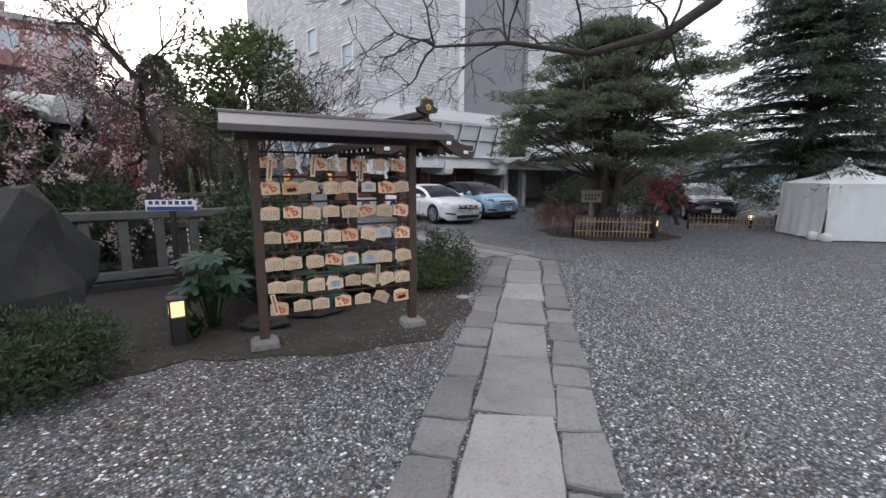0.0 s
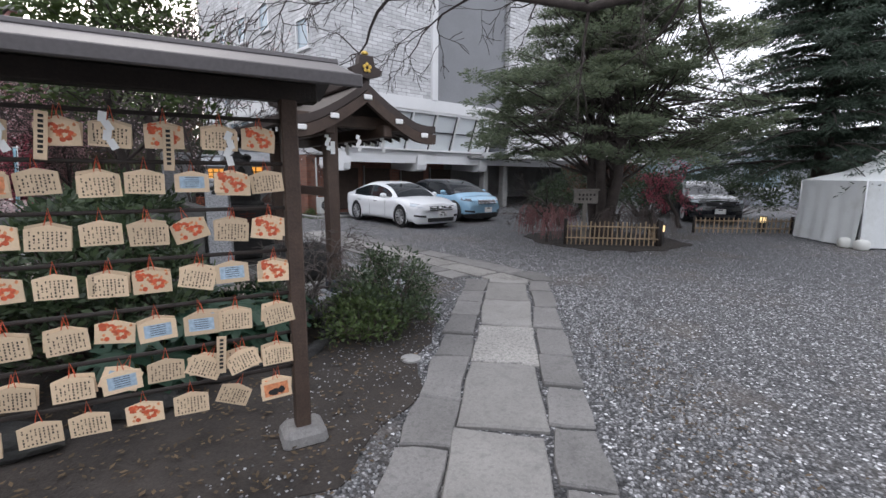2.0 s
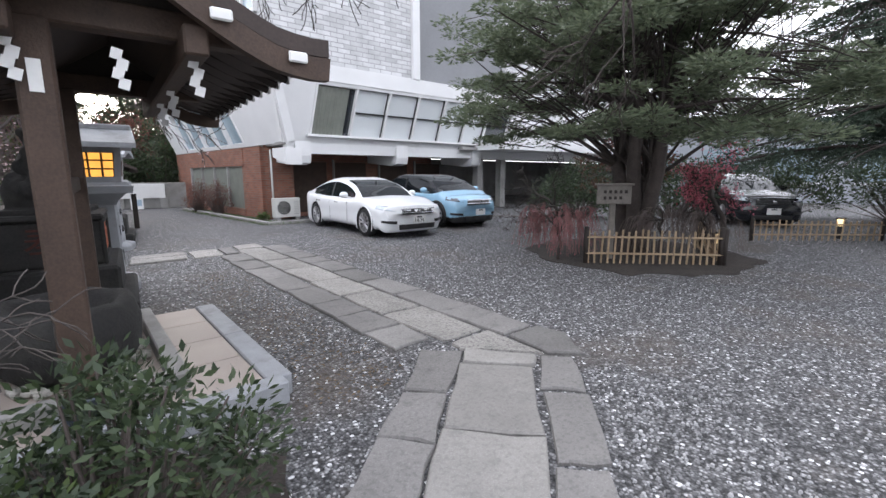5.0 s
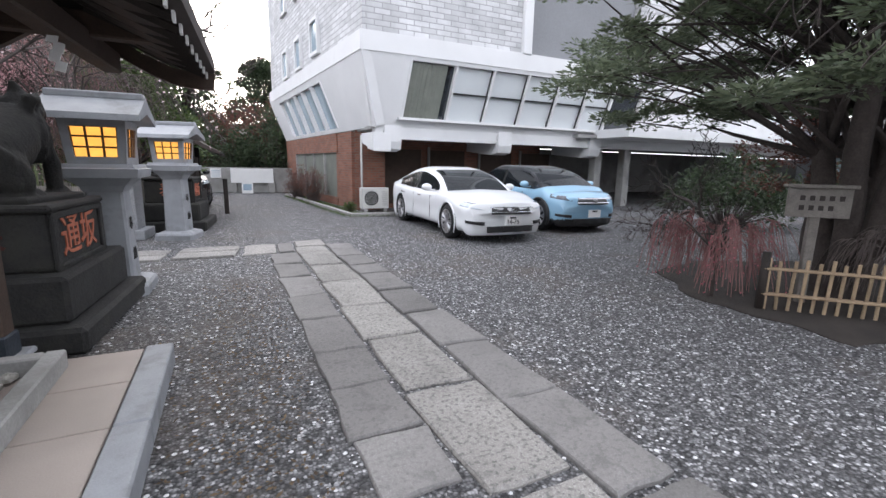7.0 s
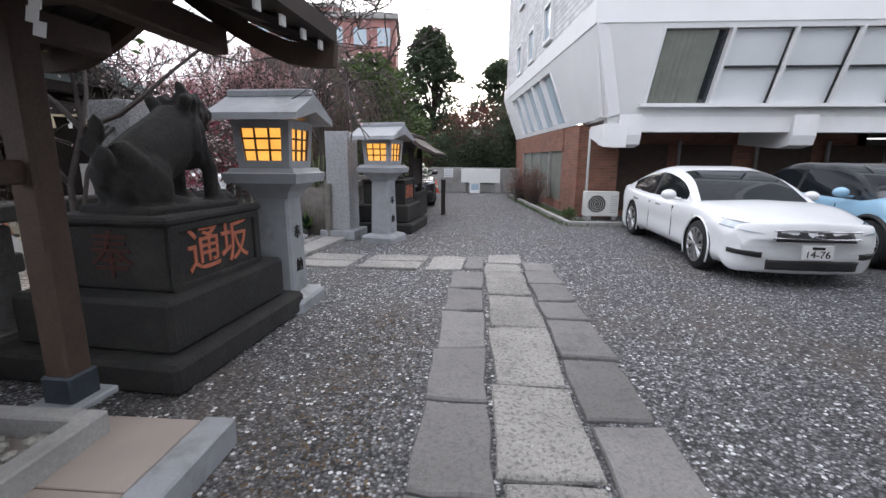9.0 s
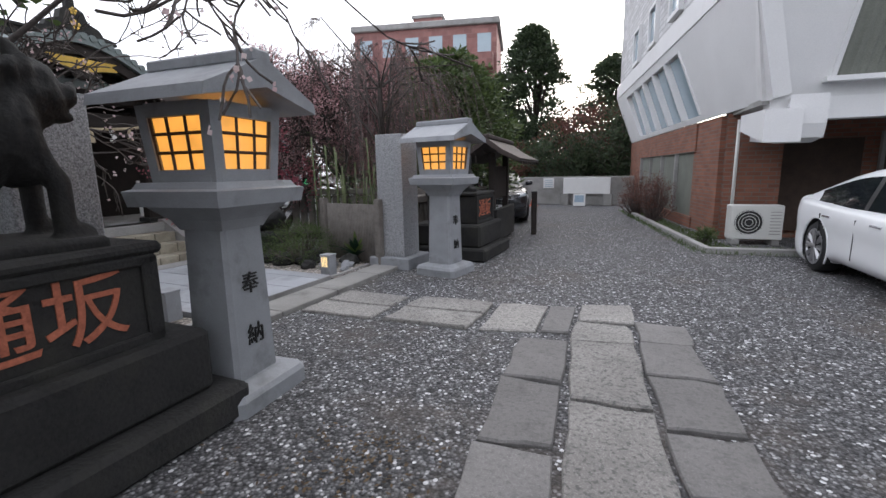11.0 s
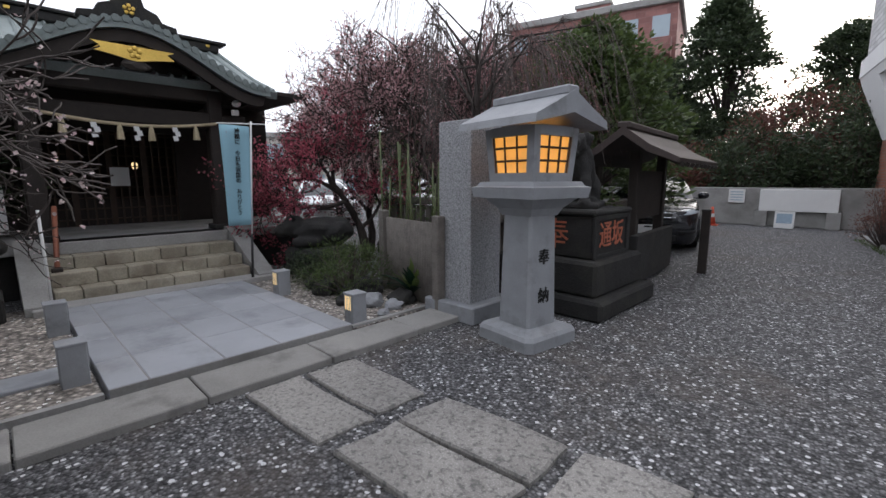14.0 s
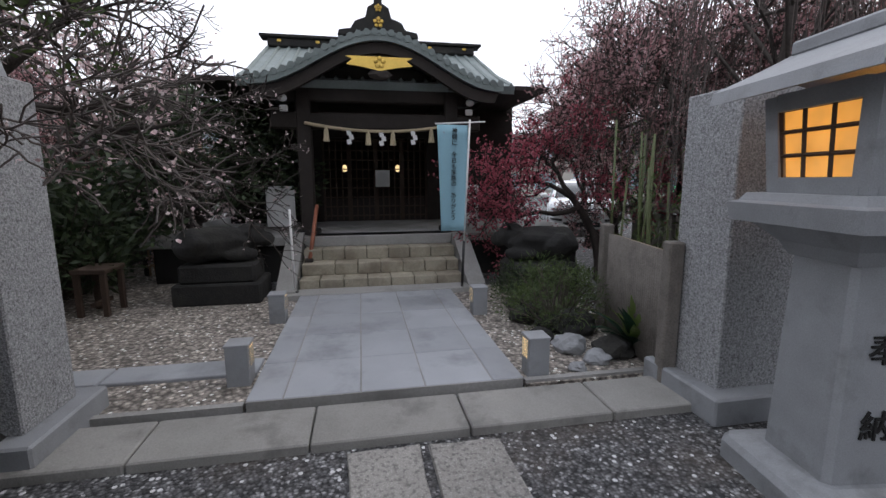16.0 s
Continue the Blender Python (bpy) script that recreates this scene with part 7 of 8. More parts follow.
tent(pose(17.65, 2.67, 0, 0, 0, -46))
for k, (x, y) in enumerate(((16.1, 2.62), (16.3, 2.92), (17.45, 1.12))):
    w = thing("tent_weight", pose(x, y, 0), "pale plastic tent weight on gravel", "weight")
    bm = bmesh.new()
    rings = [[Vector((math.cos(2 * math.pi * q / 14) * r, math.sin(2 * math.pi * q / 14) * r, z)) for q in range(14)] for r, z in ((0.12, 0), (0.14, 0.03), (0.14, 0.17), (0.1, 0.21), (0.04, 0.23))]
    loft(bm, rings)
    part("body", bm, AC_WHITE, w, smooth=True)


# ---- air conditioner, lane edge, end wall ----
ac = thing("air_conditioner", pose(10.55, 17.2, 0, 0, 0, 0), "ivory outdoor air-conditioner unit beside the brick wall", "air conditioner")
block("body", AC_WHITE, ac, 0, 0, 0.4, 0.80, 0.3, 0.6, 0, 0.015)
bm = bmesh.new()
for r in (0.06, 0.11, 0.16, 0.21):
    tube(bm, [(-0.12 + r * math.cos(2 * math.pi * k / 20), -0.165, 0.4 + r * math.sin(2 * math.pi * k / 20)) for k in range(21)], 0.006, 4)
part("grille", bm, AC_WHITE, ac)
bm = bmesh.new()
tube(bm, [(-0.12, -0.155, 0.4), (-0.12, -0.152, 0.4)], 0.22, 24)
part("fan_recess", bm, BLACK_PLASTIC, ac)
bm = bmesh.new()
for k in range(8):
    box(bm, 0.28, -0.153, 0.2 + 0.055 * k, 0.16, 0.006, 0.012)
part("side_louvre", bm, CONCRETE, ac)
for x in (-0.3, 0.3):
    block("foot", CONCRETE, ac, x, 0, 0.05, 0.12, 0.36, 0.1, 0, 0.01)
rod("pipe", AC_WHITE, ac, (-0.28, 0.3, 0.1), (-0.28, 0.3, 2.2), 0.03, 8)

kb = tagged(new("lane_kerb"), "mossy concrete kerb along the building bed", "kerb", kind="structure")
for k in range(8):
    y = 16.1 + k * 1.0
    block("kerb_stone", CONCRETE, kb, 9.55 - 0.087 * (y - 15.9), y + 0.5, 0.04, 0.12, 0.98, 0.12, 5, 0.012)
block("kerb_stone", CONCRETE, kb, 10.3, 16.05, 0.04, 1.5, 0.12, 0.12, 0, 0.012)
rg = random.Random(12)
verts, faces = [], []
for k in range(5200):
    y = rg.uniform(15.95, 23.5)
    x = 9.6 - 0.087 * (y - 15.9) + rg.uniform(-0.22, 0.5)
    if rg.random() < 0.12:
        x, y = rg.uniform(9.5, 11.0), rg.uniform(15.85, 16.6)
    d = Vector((rg.uniform(-0.4, 0.4), rg.uniform(-0.4, 0.4), 1)).normalized()
    leaf_quad(verts, faces, Vector((x, y, 0)), d, Vector((rg.uniform(-1, 1), rg.uniform(-1, 1), 0.1)), rg.uniform(0.03, 0.11), 0.008)
tagged(leaves("grass", verts, faces, GRASS, None), "short moss and grass along the kerb", "grass")

ew = tagged(new("wall_end"), "dark grey concrete wall at the end of the lane", "wall", kind="structure")
block("wall_panel", CONCRETE, ew, 6.2, 26.6, 0.55, 9.5, 0.25, 1.1, -6, 0.02)
nb = thing("notice_board", pose(7.7, 26.2, 0, 0, 0, -6), "large blank white board against the end wall", "notice board")
block("board", PAPER, nb, 0, 0, 0.75, 1.75, 0.05, 0.62, 0, 0.01)
for x in (-0.8, 0.8):
    block("foot", CONCRETE, nb, x, -0.02, 0.22, 0.3, 0.2, 0.44, 0, 0.01)
nb2 = thing("sandwich_board", pose(7.45, 25.6, 0, -8, 0, -6), "small white board with a blue panel on the ground", "sign")
block("board", PAPER, nb2, 0, 0, 0.24, 0.44, 0.04, 0.46, 0, 0.006)
block("panel", BLUE_INK, nb2, 0, -0.024, 0.28, 0.34, 0.006, 0.26, 0, 0)
nb3 = thing("notice_sheet", pose(6.25, 26.42, 0, 0, 0, -6), "small white notice fixed to the end wall", "sign")
block("sheet", PAPER, nb3, 0, 0, 0.85, 0.42, 0.02, 0.4, 0, 0.004)
bm = bmesh.new()
for k in range(4):
    box(bm, 0, -0.013, 0.97 - 0.08 * k, 0.32, 0.003, 0.025)
part("lines", bm, BLUE_INK, nb3)
cn = thing("traffic_cone", pose(5.75, 25.6, 0), "orange traffic cone by the end wall", "traffic cone")
bm = bmesh.new()
tube(bm, [(0, 0, 0.03), (0, 0, 0.55)], [0.12, 0.03], 14)
part("cone", bm, CONE_RED, cn, smooth=True)
block("base", CONE_RED, cn, 0, 0, 0.015, 0.34, 0.34, 0.03, 0, 0.005)
bm = bmesh.new()
tube(bm, [(0, 0, 0.25), (0, 0, 0.35)], [0.083, 0.067], 14)
part("band", bm, PAPER, cn)


# ---- trees and shrubs ----
def clump(rng, verts, faces, c, r, count, long, wide, up=0.4, flat=0.6, droop=0.0):
    """A tuft of leaves round c, denser toward its rim."""
    for k in range(count):
        d = rand_dir(rng)
        d.z *= flat
        p = c + d * r * rng.uniform(0.35, 1.0)
        o = (d + Vector((rng.uniform(-0.6, 0.6), rng.uniform(-0.6, 0.6), up - droop))).normalized()
        leaf_quad(verts, faces, p, o, rand_dir(rng), long * rng.uniform(0.7, 1.3), wide * rng.uniform(0.7, 1.3))


def evergreen(m, label, seed, stems, trunk, height, radius, z0, tufts, leaf, material, long=0.09, wide=0.03, tuft_r=0.34, per=90, bark=BARK, flat=0.5, lift=0.55, pads=0):
    """A broad evergreen: several stems, limbs out to layered tufts of foliage."""
    rng = random.Random(seed)
    t = thing("evergreen_tree", m, label, "tree")
    limbs, verts, faces = [], [], []
    heads, centres = [], []
    for s in range(stems):
        a = 2 * math.pi * s / stems + rng.uniform(-0.3, 0.3)
        base = Vector((math.cos(a) * trunk * 0.8, math.sin(a) * trunk * 0.8, -0.02)) if stems > 1 else Vector((0, 0, -0.02))
        topp = Vector((math.cos(a) * radius * 0.22, math.sin(a) * radius * 0.22, z0 + (height - z0) * rng.uniform(0.45, 0.8)))
        pts = [base.lerp(topp, k / 6) + Vector((rng.uniform(-1, 1), rng.uniform(-1, 1), 0)) * trunk * 0.5 * (k > 0) for k in range(7)]
        limbs.append((pts, [trunk * (1 - 0.7 * k / 6) for k in range(7)]))
        heads.append(pts)
    for k in range(tufts):
        u = rng.random()
        z = z0 + (height - z0) * (u ** 0.8)
        prof = math.sin(math.pi * min(1, 0.30 + 0.70 * (z - z0) / (height - z0))) ** lift
        a = rng.uniform(0, 2 * math.pi)
        rr = radius * prof * math.sqrt(rng.uniform(0.12, 1))
        c = Vector((math.cos(a) * rr, math.sin(a) * rr, z + 0.25 * noise.noise(Vector((a * 2, rr, 0.5)))))
        if pads:
            if len(centres) < pads:
                centres.append(c)
            a2, r2 = rng.uniform(0, 2 * math.pi), 0.78 * math.sqrt(rng.random())
            hub = centres[k % pads if k >= pads else k]
            c = hub + Vector((math.cos(a2) * r2, math.sin(a2) * r2, rng.uniform(-0.1, 0.1) - 0.22 * r2 * r2))
        h = heads[rng.randrange(stems)]
        j = h[min(6, max(2, int(6 * (z - 0.2) / height)))]
        mid = j.lerp(c, 0.55) + Vector((rng.uniform(-0.2, 0.2), rng.uniform(-0.2, 0.2), rng.uniform(0.0, 0.25)))
        if k % 9 == 0:
            limbs.append(([j, mid, c], [trunk * 0.30, trunk * 0.16, 0.008]))
        else:
            limbs.append(([mid.lerp(c, 0.2), c], [0.012, 0.005]))
        clump(rng, verts, faces, c, tuft_r * rng.uniform(0.6, 1.25), per, long, wide, 0.12, flat)
    limbs_mesh("trunk", limbs, bark, t)
    leaves("crown", verts, faces, material, t)
    return t


evergreen(pose(13.0, 7.05, 0), "broad dark evergreen tree with several stems and layered crown", 4, 4, 0.15, 5.75, 3.15, 1.95, 1050, 0, LEAF_YARD, 0.085, 0.024, 0.30, 185, flat=0.28, lift=0.75, pads=105)
evergreen(pose(4.2, 19.6, 0), "dense green broadleaf tree beside the lane", 8, 1, 0.14, 4.3, 1.9, 0.9, 240, 0, LEAF_MID, 0.13, 0.055, 0.4, 90)
evergreen(pose(4.7, 33, 0), "tall dark tree at the end of the lane", 9, 1, 0.25, 8.6, 2.1, 1.4, 330, 0, LEAF_DARK, 0.17, 0.07, 0.5, 110)
evergreen(pose(9.1, 36, 0), "dark tree beyond the lane", 10, 1, 0.25, 7.6, 2.3, 2.0, 240, 0, LEAF_DARK, 0.17, 0.07, 0.5, 100)
evergreen(pose(1.6, 34, 0), "dark tree behind the lane wall", 11, 1, 0.25, 6.6, 2.8, 1.4, 260, 0, LEAF_DARK, 0.17, 0.07, 0.55, 100)
evergreen(pose(15.6, 8.6, 0), "small tree with reddish dark foliage", 12, 2, 0.07, 2.7, 1.1, 1.2, 70, 0, LEAF_RED, 0.07, 0.03, 0.3, 80)
evergreen(pose(3.7, 9.0, 0), "evergreen tree behind the precinct fence", 13, 2, 0.09, 4.3, 1.25, 2.3, 90, 0, LEAF_MID, 0.11, 0.045, 0.36, 80)
evergreen(pose(-0.6, 9.8, 0), "dark evergreen tree behind the stone fence", 14, 2, 0.10, 2.6, 1.8, 0.8, 110, 0, LEAF_DARK, 0.11, 0.045, 0.4, 85)
evergreen(pose(-4.2, 9.2, 0), "dark evergreen tree at the precinct edge", 15, 2, 0.10, 3.4, 2.0, 0.8, 110, 0, LEAF_DARK, 0.12, 0.05, 0.42, 80)


def conifer(m, label, seed, height, radius, z0, tiers):
    """A cedar with drooping layered boughs of needle sprays."""
    rng = random.Random(seed)
    t = thing("conifer_tree", m, label, "tree")
    limbs = [([Vector((0, 0, height * k / 6)) for k in range(7)], [0.26 * (1 - 0.13 * k) for k in range(7)])]
    verts, faces = [], []
    for k in range(tiers):
        z = z0 + (height - z0) * k / tiers
        for q in range(18):
            a = rng.uniform(0, 2 * math.pi)
            ln = radius * (1 - 0.75 * (z - z0) / (height - z0)) * rng.uniform(0.65, 1.1)
            d = Vector((math.cos(a), math.sin(a), 0.12))
            pts = [Vector((0, 0, z)) + d * ln * s / 6 + Vector((0, 0, -0.5 * (s / 6) ** 2 * ln * 0.5)) for s in range(7)]
            limbs.append((pts, [0.05 * (1 - 0.14 * s) for s in range(7)]))
            for s in range(1, 7):
                for w in range(14):
                    side = Vector((-d.y, d.x, 0)) * rng.uniform(-1, 1) + d * rng.uniform(0.0, 0.8) + Vector((0, 0, rng.uniform(-0.35, 0.05)))
                    side.normalize()
                    p0 = pts[s] - d * rng.uniform(0, ln / 6)
                    sl = rng.uniform(0.2, 0.6)
                    for n in range(8):
                        p = p0 + side * sl * n / 8
                        leaf_quad(verts, faces, p, (side + rand_dir(rng) * 0.8 + Vector((0, 0, -0.2))).normalized(), rand_dir(rng), rng.uniform(0.08, 0.17), 0.026)
    limbs_mesh("trunk", limbs, BARK, t)
    leaves("crown", verts, faces, NEEDLE, t)
    return t


conifer(pose(20.2, 4.2, 0), "large drooping blue-green cedar over the tent", 31, 10.0, 4.6, 2.0, 19)


def bare_tree(m, label, seed, d0, length, radius, depth, bark=GREY_BARK, bend=0.35, fork=3, droop=0.0, blossom=None, density=0.0, spread=0.8, shrink=0.7, size=0.03, name="plum_tree", thin=0.005):
    rng = random.Random(seed)
    t = thing(name, m, label, "tree")
    limbs, tips = [], []
    grow(rng, Vector((0, 0, -0.02)), Vector(d0).normalized(), length, radius, depth, limbs, tips, bend, fork, droop, shrink, spread)
    limbs_mesh("trunk", limbs, bark, t, thin)
    if blossom is not None and density > 0:
        verts, faces = [], []
        for p in tips:
            n = int(density) + (rng.random() < density % 1)
            for k in range(n):
                c = p + rand_dir(rng) * 0.05
                a = rand_dir(rng)
                for q in range(2):
                    leaf_quad(verts, faces, c, rand_dir(rng), a, size, size)
        if faces:
            leaves("blossom", verts, faces, blossom, t)
    return t


bare_tree(pose(1.85, 8.22, 0), "bare dark cherry tree with wide crooked limbs", 41, (0.05, 0.1, 1), 2.2, 0.14, 5, BARK, 0.33, 3, -0.03, BLOSSOM, 0.25, 0.85, 0.72, 0.022, "cherry_tree")
bare_tree(pose(-3.05, 6.62, 0), "bare blossoming tree behind the standing stone", 42, (0.1, 0.05, 1), 1.7, 0.12, 5, BARK, 0.33, 3, -0.02, BLOSSOM, 0.8, 0.85, 0.72, 0.03)
bare_tree(pose(4.3, 9.0, 0), "bare cherry tree behind the water pavilion", 43, (0.25, 0.1, 1), 1.7, 0.045, 5, GREY_BARK, 0.3, 3, -0.03, BLOSSOM, 0.2, 0.8, 0.72, 0.022, "cherry_tree")
bare_tree(shrine_pose(-2.9, 3.1), "red plum tree in bloom beside the shrine", 44, (0.1, -0.1, 1), 1.15, 0.09, 5, BARK, 0.45, 3, -0.02, BLOSSOM_RED, 1.3, 0.95, 0.76, 0.03)
bare_tree(shrine_pose(-1.8, 4.0), "plum tree with faint pink blossom behind the fence", 45, (0.1, 0.1, 1), 1.35, 0.09, 5, BARK, 0.4, 3, -0.04, BLOSSOM_PINK, 1.1, 0.9, 0.74, 0.028)
bare_tree(shrine_pose(-4.2, 4.4), "plum tree with pink blossom beyond the porch", 49, (0.1, 0.1, 1), 1.4, 0.09, 5, BARK, 0.4, 3, -0.04, BLOSSOM_PINK, 1.1, 0.9, 0.74, 0.03)
bare_tree(pose(1.2, 20.5, 0), "bare grey tree behind the plum trees", 47, (0.0, 0.0, 1), 1.7, 0.09, 5, GREY_BARK, 0.3, 3, 0.0, BLOSSOM_PINK, 0.5, 0.8, 0.76, 0.03, "cherry_tree")
bare_tree(shrine_pose(-3.5, -3.3), "white plum tree in bloom with spreading branches", 48, (0.25, 0.1, 1), 1.6, 0.055, 4, PLUM_BARK, 0.42, 3, 0.0, BLOSSOM, 2.6, 0.9, 0.78, 0.04)
bare_tree(shrine_pose(-3.6, 3.7), "plum tree with dusky pink bloom over the picket fence", 61, (0.05, 0.1, 1), 1.55, 0.08, 5, BARK, 0.38, 3, -0.05, BLOSSOM_PINK, 1.0, 0.85, 0.74, 0.03)
bare_tree(shrine_pose(-5.6, 4.4), "plum tree with dusky pink bloom behind the hall", 62, (0.05, 0.0, 1), 1.6, 0.08, 5, BARK, 0.38, 3, -0.05, BLOSSOM_PINK, 1.0, 0.85, 0.74, 0.03)
bare_tree(shrine_pose(-4.6, -4.8), "pink plum tree in bloom behind the stone fence", 50, (0.2, 0.3, 1), 1.35, 0.08, 5, BARK, 0.42, 3, 0.0, BLOSSOM_PINK, 1.2, 0.95, 0.74, 0.03)
bare_tree(pose(17.3, 6.9, 0), "small pink plum tree behind the tent", 52, (0, 0, 1), 0.9, 0.08, 4, BARK, 0.45, 3, 0.0, BLOSSOM_RED, 1.2, 0.95, 0.76, 0.035)
bare_tree(pose(14.6, 9.4, 0), "bare crooked plum tree behind the evergreen", 53, (0, 0, 1), 0.9, 0.07, 4, BARK, 0.45, 3, 0.0, None, 0, 0.95, 0.76)

# old cherry with one great limb over the yard
ot = thing("cherry_tree", pose(13.15, -1.98, 0), "old cherry tree reaching a long bare limb over the yard", "tree")
rng = random.Random(60)
limbs, tips = [], []
limbs.append(([Vector(p) for p in ((0, 0, -0.02), (0.1, 0.4, 1.6), (0.0, 1.2, 3.2), (-0.4, 2.6, 5.0), (-1.1, 4.8, 6.4))], [0.3, 0.26, 0.22, 0.18, 0.14]))
main = [Vector(p) for p in ((-1.1, 4.8, 6.4), (-1.8, 5.25, 5.6), (-2.36, 5.64, 4.93), (-3.03, 6.17, 4.35), (-4.1, 7.18, 4.0), (-5.15, 8.3, 4.26), (-6.06, 9.53, 4.29))]
limbs.append((main, [0.13, 0.12, 0.11, 0.095, 0.065, 0.045, 0.025]))
for k, p in enumerate(main[1:]):
    for q in range(4):
        grow(rng, p.copy(), (Vector((-0.5, 0.4, rng.uniform(-0.4, 0.8))) + rand_dir(rng) * 0.9).normalized(), rng.uniform(0.8, 1.6), 0.03, 3, limbs, tips, 0.3, 2, 0.03, 0.7, 0.7)
limbs_mesh("trunk", limbs, BARK, ot, 0.006)


def weeper(m, label, seed, h, r, strands, bark, twig, thin, low, blossom=None, name="weeping_plum", trunk=0.04):
    """A weeping tree: crooked trunk, arching limbs, strands that hang down."""
    rng = random.Random(seed)
    t = thing(name, m, label, "tree")
    limbs, strings, verts, faces = [], [], [], []
    pts = [Vector((rng.uniform(-1, 1) * trunk * 1.5 * (k > 0), rng.uniform(-1, 1) * trunk * 1.5 * (k > 0), h * 0.72 * k / 5)) for k in range(6)]
    limbs.append((pts, [trunk * (1 - 0.1 * k) for k in range(6)]))
    arms = []
    for k in range(max(7, min(46, strands // 22))):
        a = rng.uniform(0, 2 * math.pi)
        o = Vector((math.cos(a), math.sin(a), 0))
        q = rng.uniform(0.3, 0.95)
        top = h * rng.uniform(0.72, 1.0)
        s0 = pts[rng.randrange(3, 6)]
        arm = [s0, s0.lerp(s0 + o * r * q * 0.5, 0.8) + Vector((0, 0, (top - s0.z) * 0.7)), s0 + o * r * q * 0.75 + Vector((0, 0, top - s0.z)), s0 + o * r * q + Vector((0, 0, (top - s0.z) * 0.75))]
        arm = [v + rand_dir(rng) * 0.06 * h for v in arm[:1]] and [arm[0]] + [v + rand_dir(rng) * 0.05 * h for v in arm[1:]]
        limbs.append((arm, [trunk * 0.3, trunk * 0.2, trunk * 0.13, trunk * 0.07]))
        arms.append((arm, o))
    for k in range(strands):
        arm, o = arms[rng.randrange(len(arms))]
        b = arm[2].lerp(arm[3], rng.random()) if rng.random() < 0.7 else arm[1].lerp(arm[2], rng.random())
        d = (o + rand_dir(rng) * 0.8)
        end = b + Vector((d.x, d.y, 0)) * r * rng.uniform(0.08, 0.35)
        end.z = b.z - (b.z - low) * rng.uniform(0.35, 1.0)
        strand = []
        for s in range(6):
            u = s / 5
            v = b.lerp(end, u)
            v.z = b.z + (end.z - b.z) * u * u + 0.03 * h * math.sin(math.pi * u)
            strand.append(v + rand_dir(rng) * 0.012 * h)
        strings.append((strand, [thin * 1.6, thin * 1.4, thin * 1.2, thin, thin, thin]))
        if blossom is not None and rng.random() < 0.5:
            for s in range(2, 6):
                leaf_quad(verts, faces, strand[s], rand_dir(rng), rand_dir(rng), 0.02, 0.02)
    limbs_mesh("trunk", limbs, bark, t, thin)
    tagged(limbs_mesh("twigs", strings, twig, t, thin), kind="stuff")
    if faces:
        leaves("blossom", verts, faces, blossom, t)
    return t


RED_TWIG = mat("red_twig", (0.20, 0.10, 0.095), 0.9, vary=0.3, bump=0)
weeper(pose(11.45, 7.55, 0.02), "small weeping plum with reddish hanging twigs by the sign", 54, 0.95, 0.62, 330, BARK, RED_TWIG, 0.0035, 0.1, BLOSSOM_RED)
weeper(pose(12.75, 6.45, 0.02), "bare twiggy weeping shrub behind the bamboo fence", 55, 0.9, 0.6, 220, BARK, TWIG, 0.0035, 0.12)
weeper(pose(13.45, 6.05, 0.02), "bare weeping shrub beside the garden lamp", 56, 0.85, 0.5, 180, BARK, TWIG, 0.0035, 0.12)
weeper(pose(4.0, 15.7, 0), "weeping cherry with grey-brown hanging twigs over the gate", 57, 4.0, 1.9, 420, BARK, TWIG, 0.0034, 1.0, BLOSSOM_PINK, "cherry_tree", 0.075)
weeper(pose(2.2, 18.0, 0), "weeping cherry with faint pink twigs behind the fence", 58, 4.2, 2.3, 700, BARK, RED_TWIG, 0.004, 1.0, BLOSSOM_PINK, "cherry_tree", 0.08)
weeper(pose(1.2, 22.0, 0), "tall grey weeping tree behind the plum trees", 59, 5.4, 2.8, 650, GREY_BARK, TWIG, 0.005, 1.4, None, "cherry_tree", 0.1)


def shrub(m, label, seed, r, h, stems, per, long, wide, material, name="shrub", tuft=0.14):
    rng = random.Random(seed)
    t = thing(name, m, label, "shrub")
    limbs, verts, faces = [], [], []
    for s in range(stems):
        a = rng.uniform(0, 2 * math.pi)
        rr = r * math.sqrt(rng.random())
        top = Vector((math.cos(a) * rr, math.sin(a) * rr, h * rng.uniform(0.35, 1.0) * math.sqrt(max(0.1, 1 - (rr / r) ** 2 * 0.75))))
        b = Vector((math.cos(a) * rr * 0.2, math.sin(a) * rr * 0.2, 0))
        limbs.append(([b, b.lerp(top, 0.5) + rand_dir(rng) * 0.05, top], [0.014, 0.009, 0.004]))
        clump(rng, verts, faces, top, tuft * rng.uniform(0.7, 1.3), per, long, wide, 0.3, 0.8)
    limbs_mesh("stem", limbs, TWIG, t, 0.003)
    leaves("foliage", verts, faces, material, t)
    return t


shrub(pose(5.3, 4.98, 0.0), "loose dark green shrub beside the slab path", 71, 0.52, 0.8, 105, 44, 0.05, 0.02, LEAF_DARK)
shrub(pose(4.95, 4.85, 0.0), "small light green shrub beside the path", 72, 0.42, 0.46, 70, 34, 0.045, 0.024, LEAF_MID)
shrub(pose(4.35, 5.75, 0.0), "dark leafy shrub before the stone fence", 171, 0.45, 0.42, 60, 44, 0.07, 0.03, LEAF_DARK)
shrub(pose(0.7, 4.17, 0.0), "low dark clipped juniper bush", 73, 0.62, 0.55, 200, 90, 0.05, 0.012, LEAF_DARK, tuft=0.13)
shrub(pose(-0.35, 4.02, 0.0), "low dark clipped bush beside the standing stone", 74, 0.6, 0.6, 120, 90, 0.05, 0.012, LEAF_DARK, tuft=0.13)
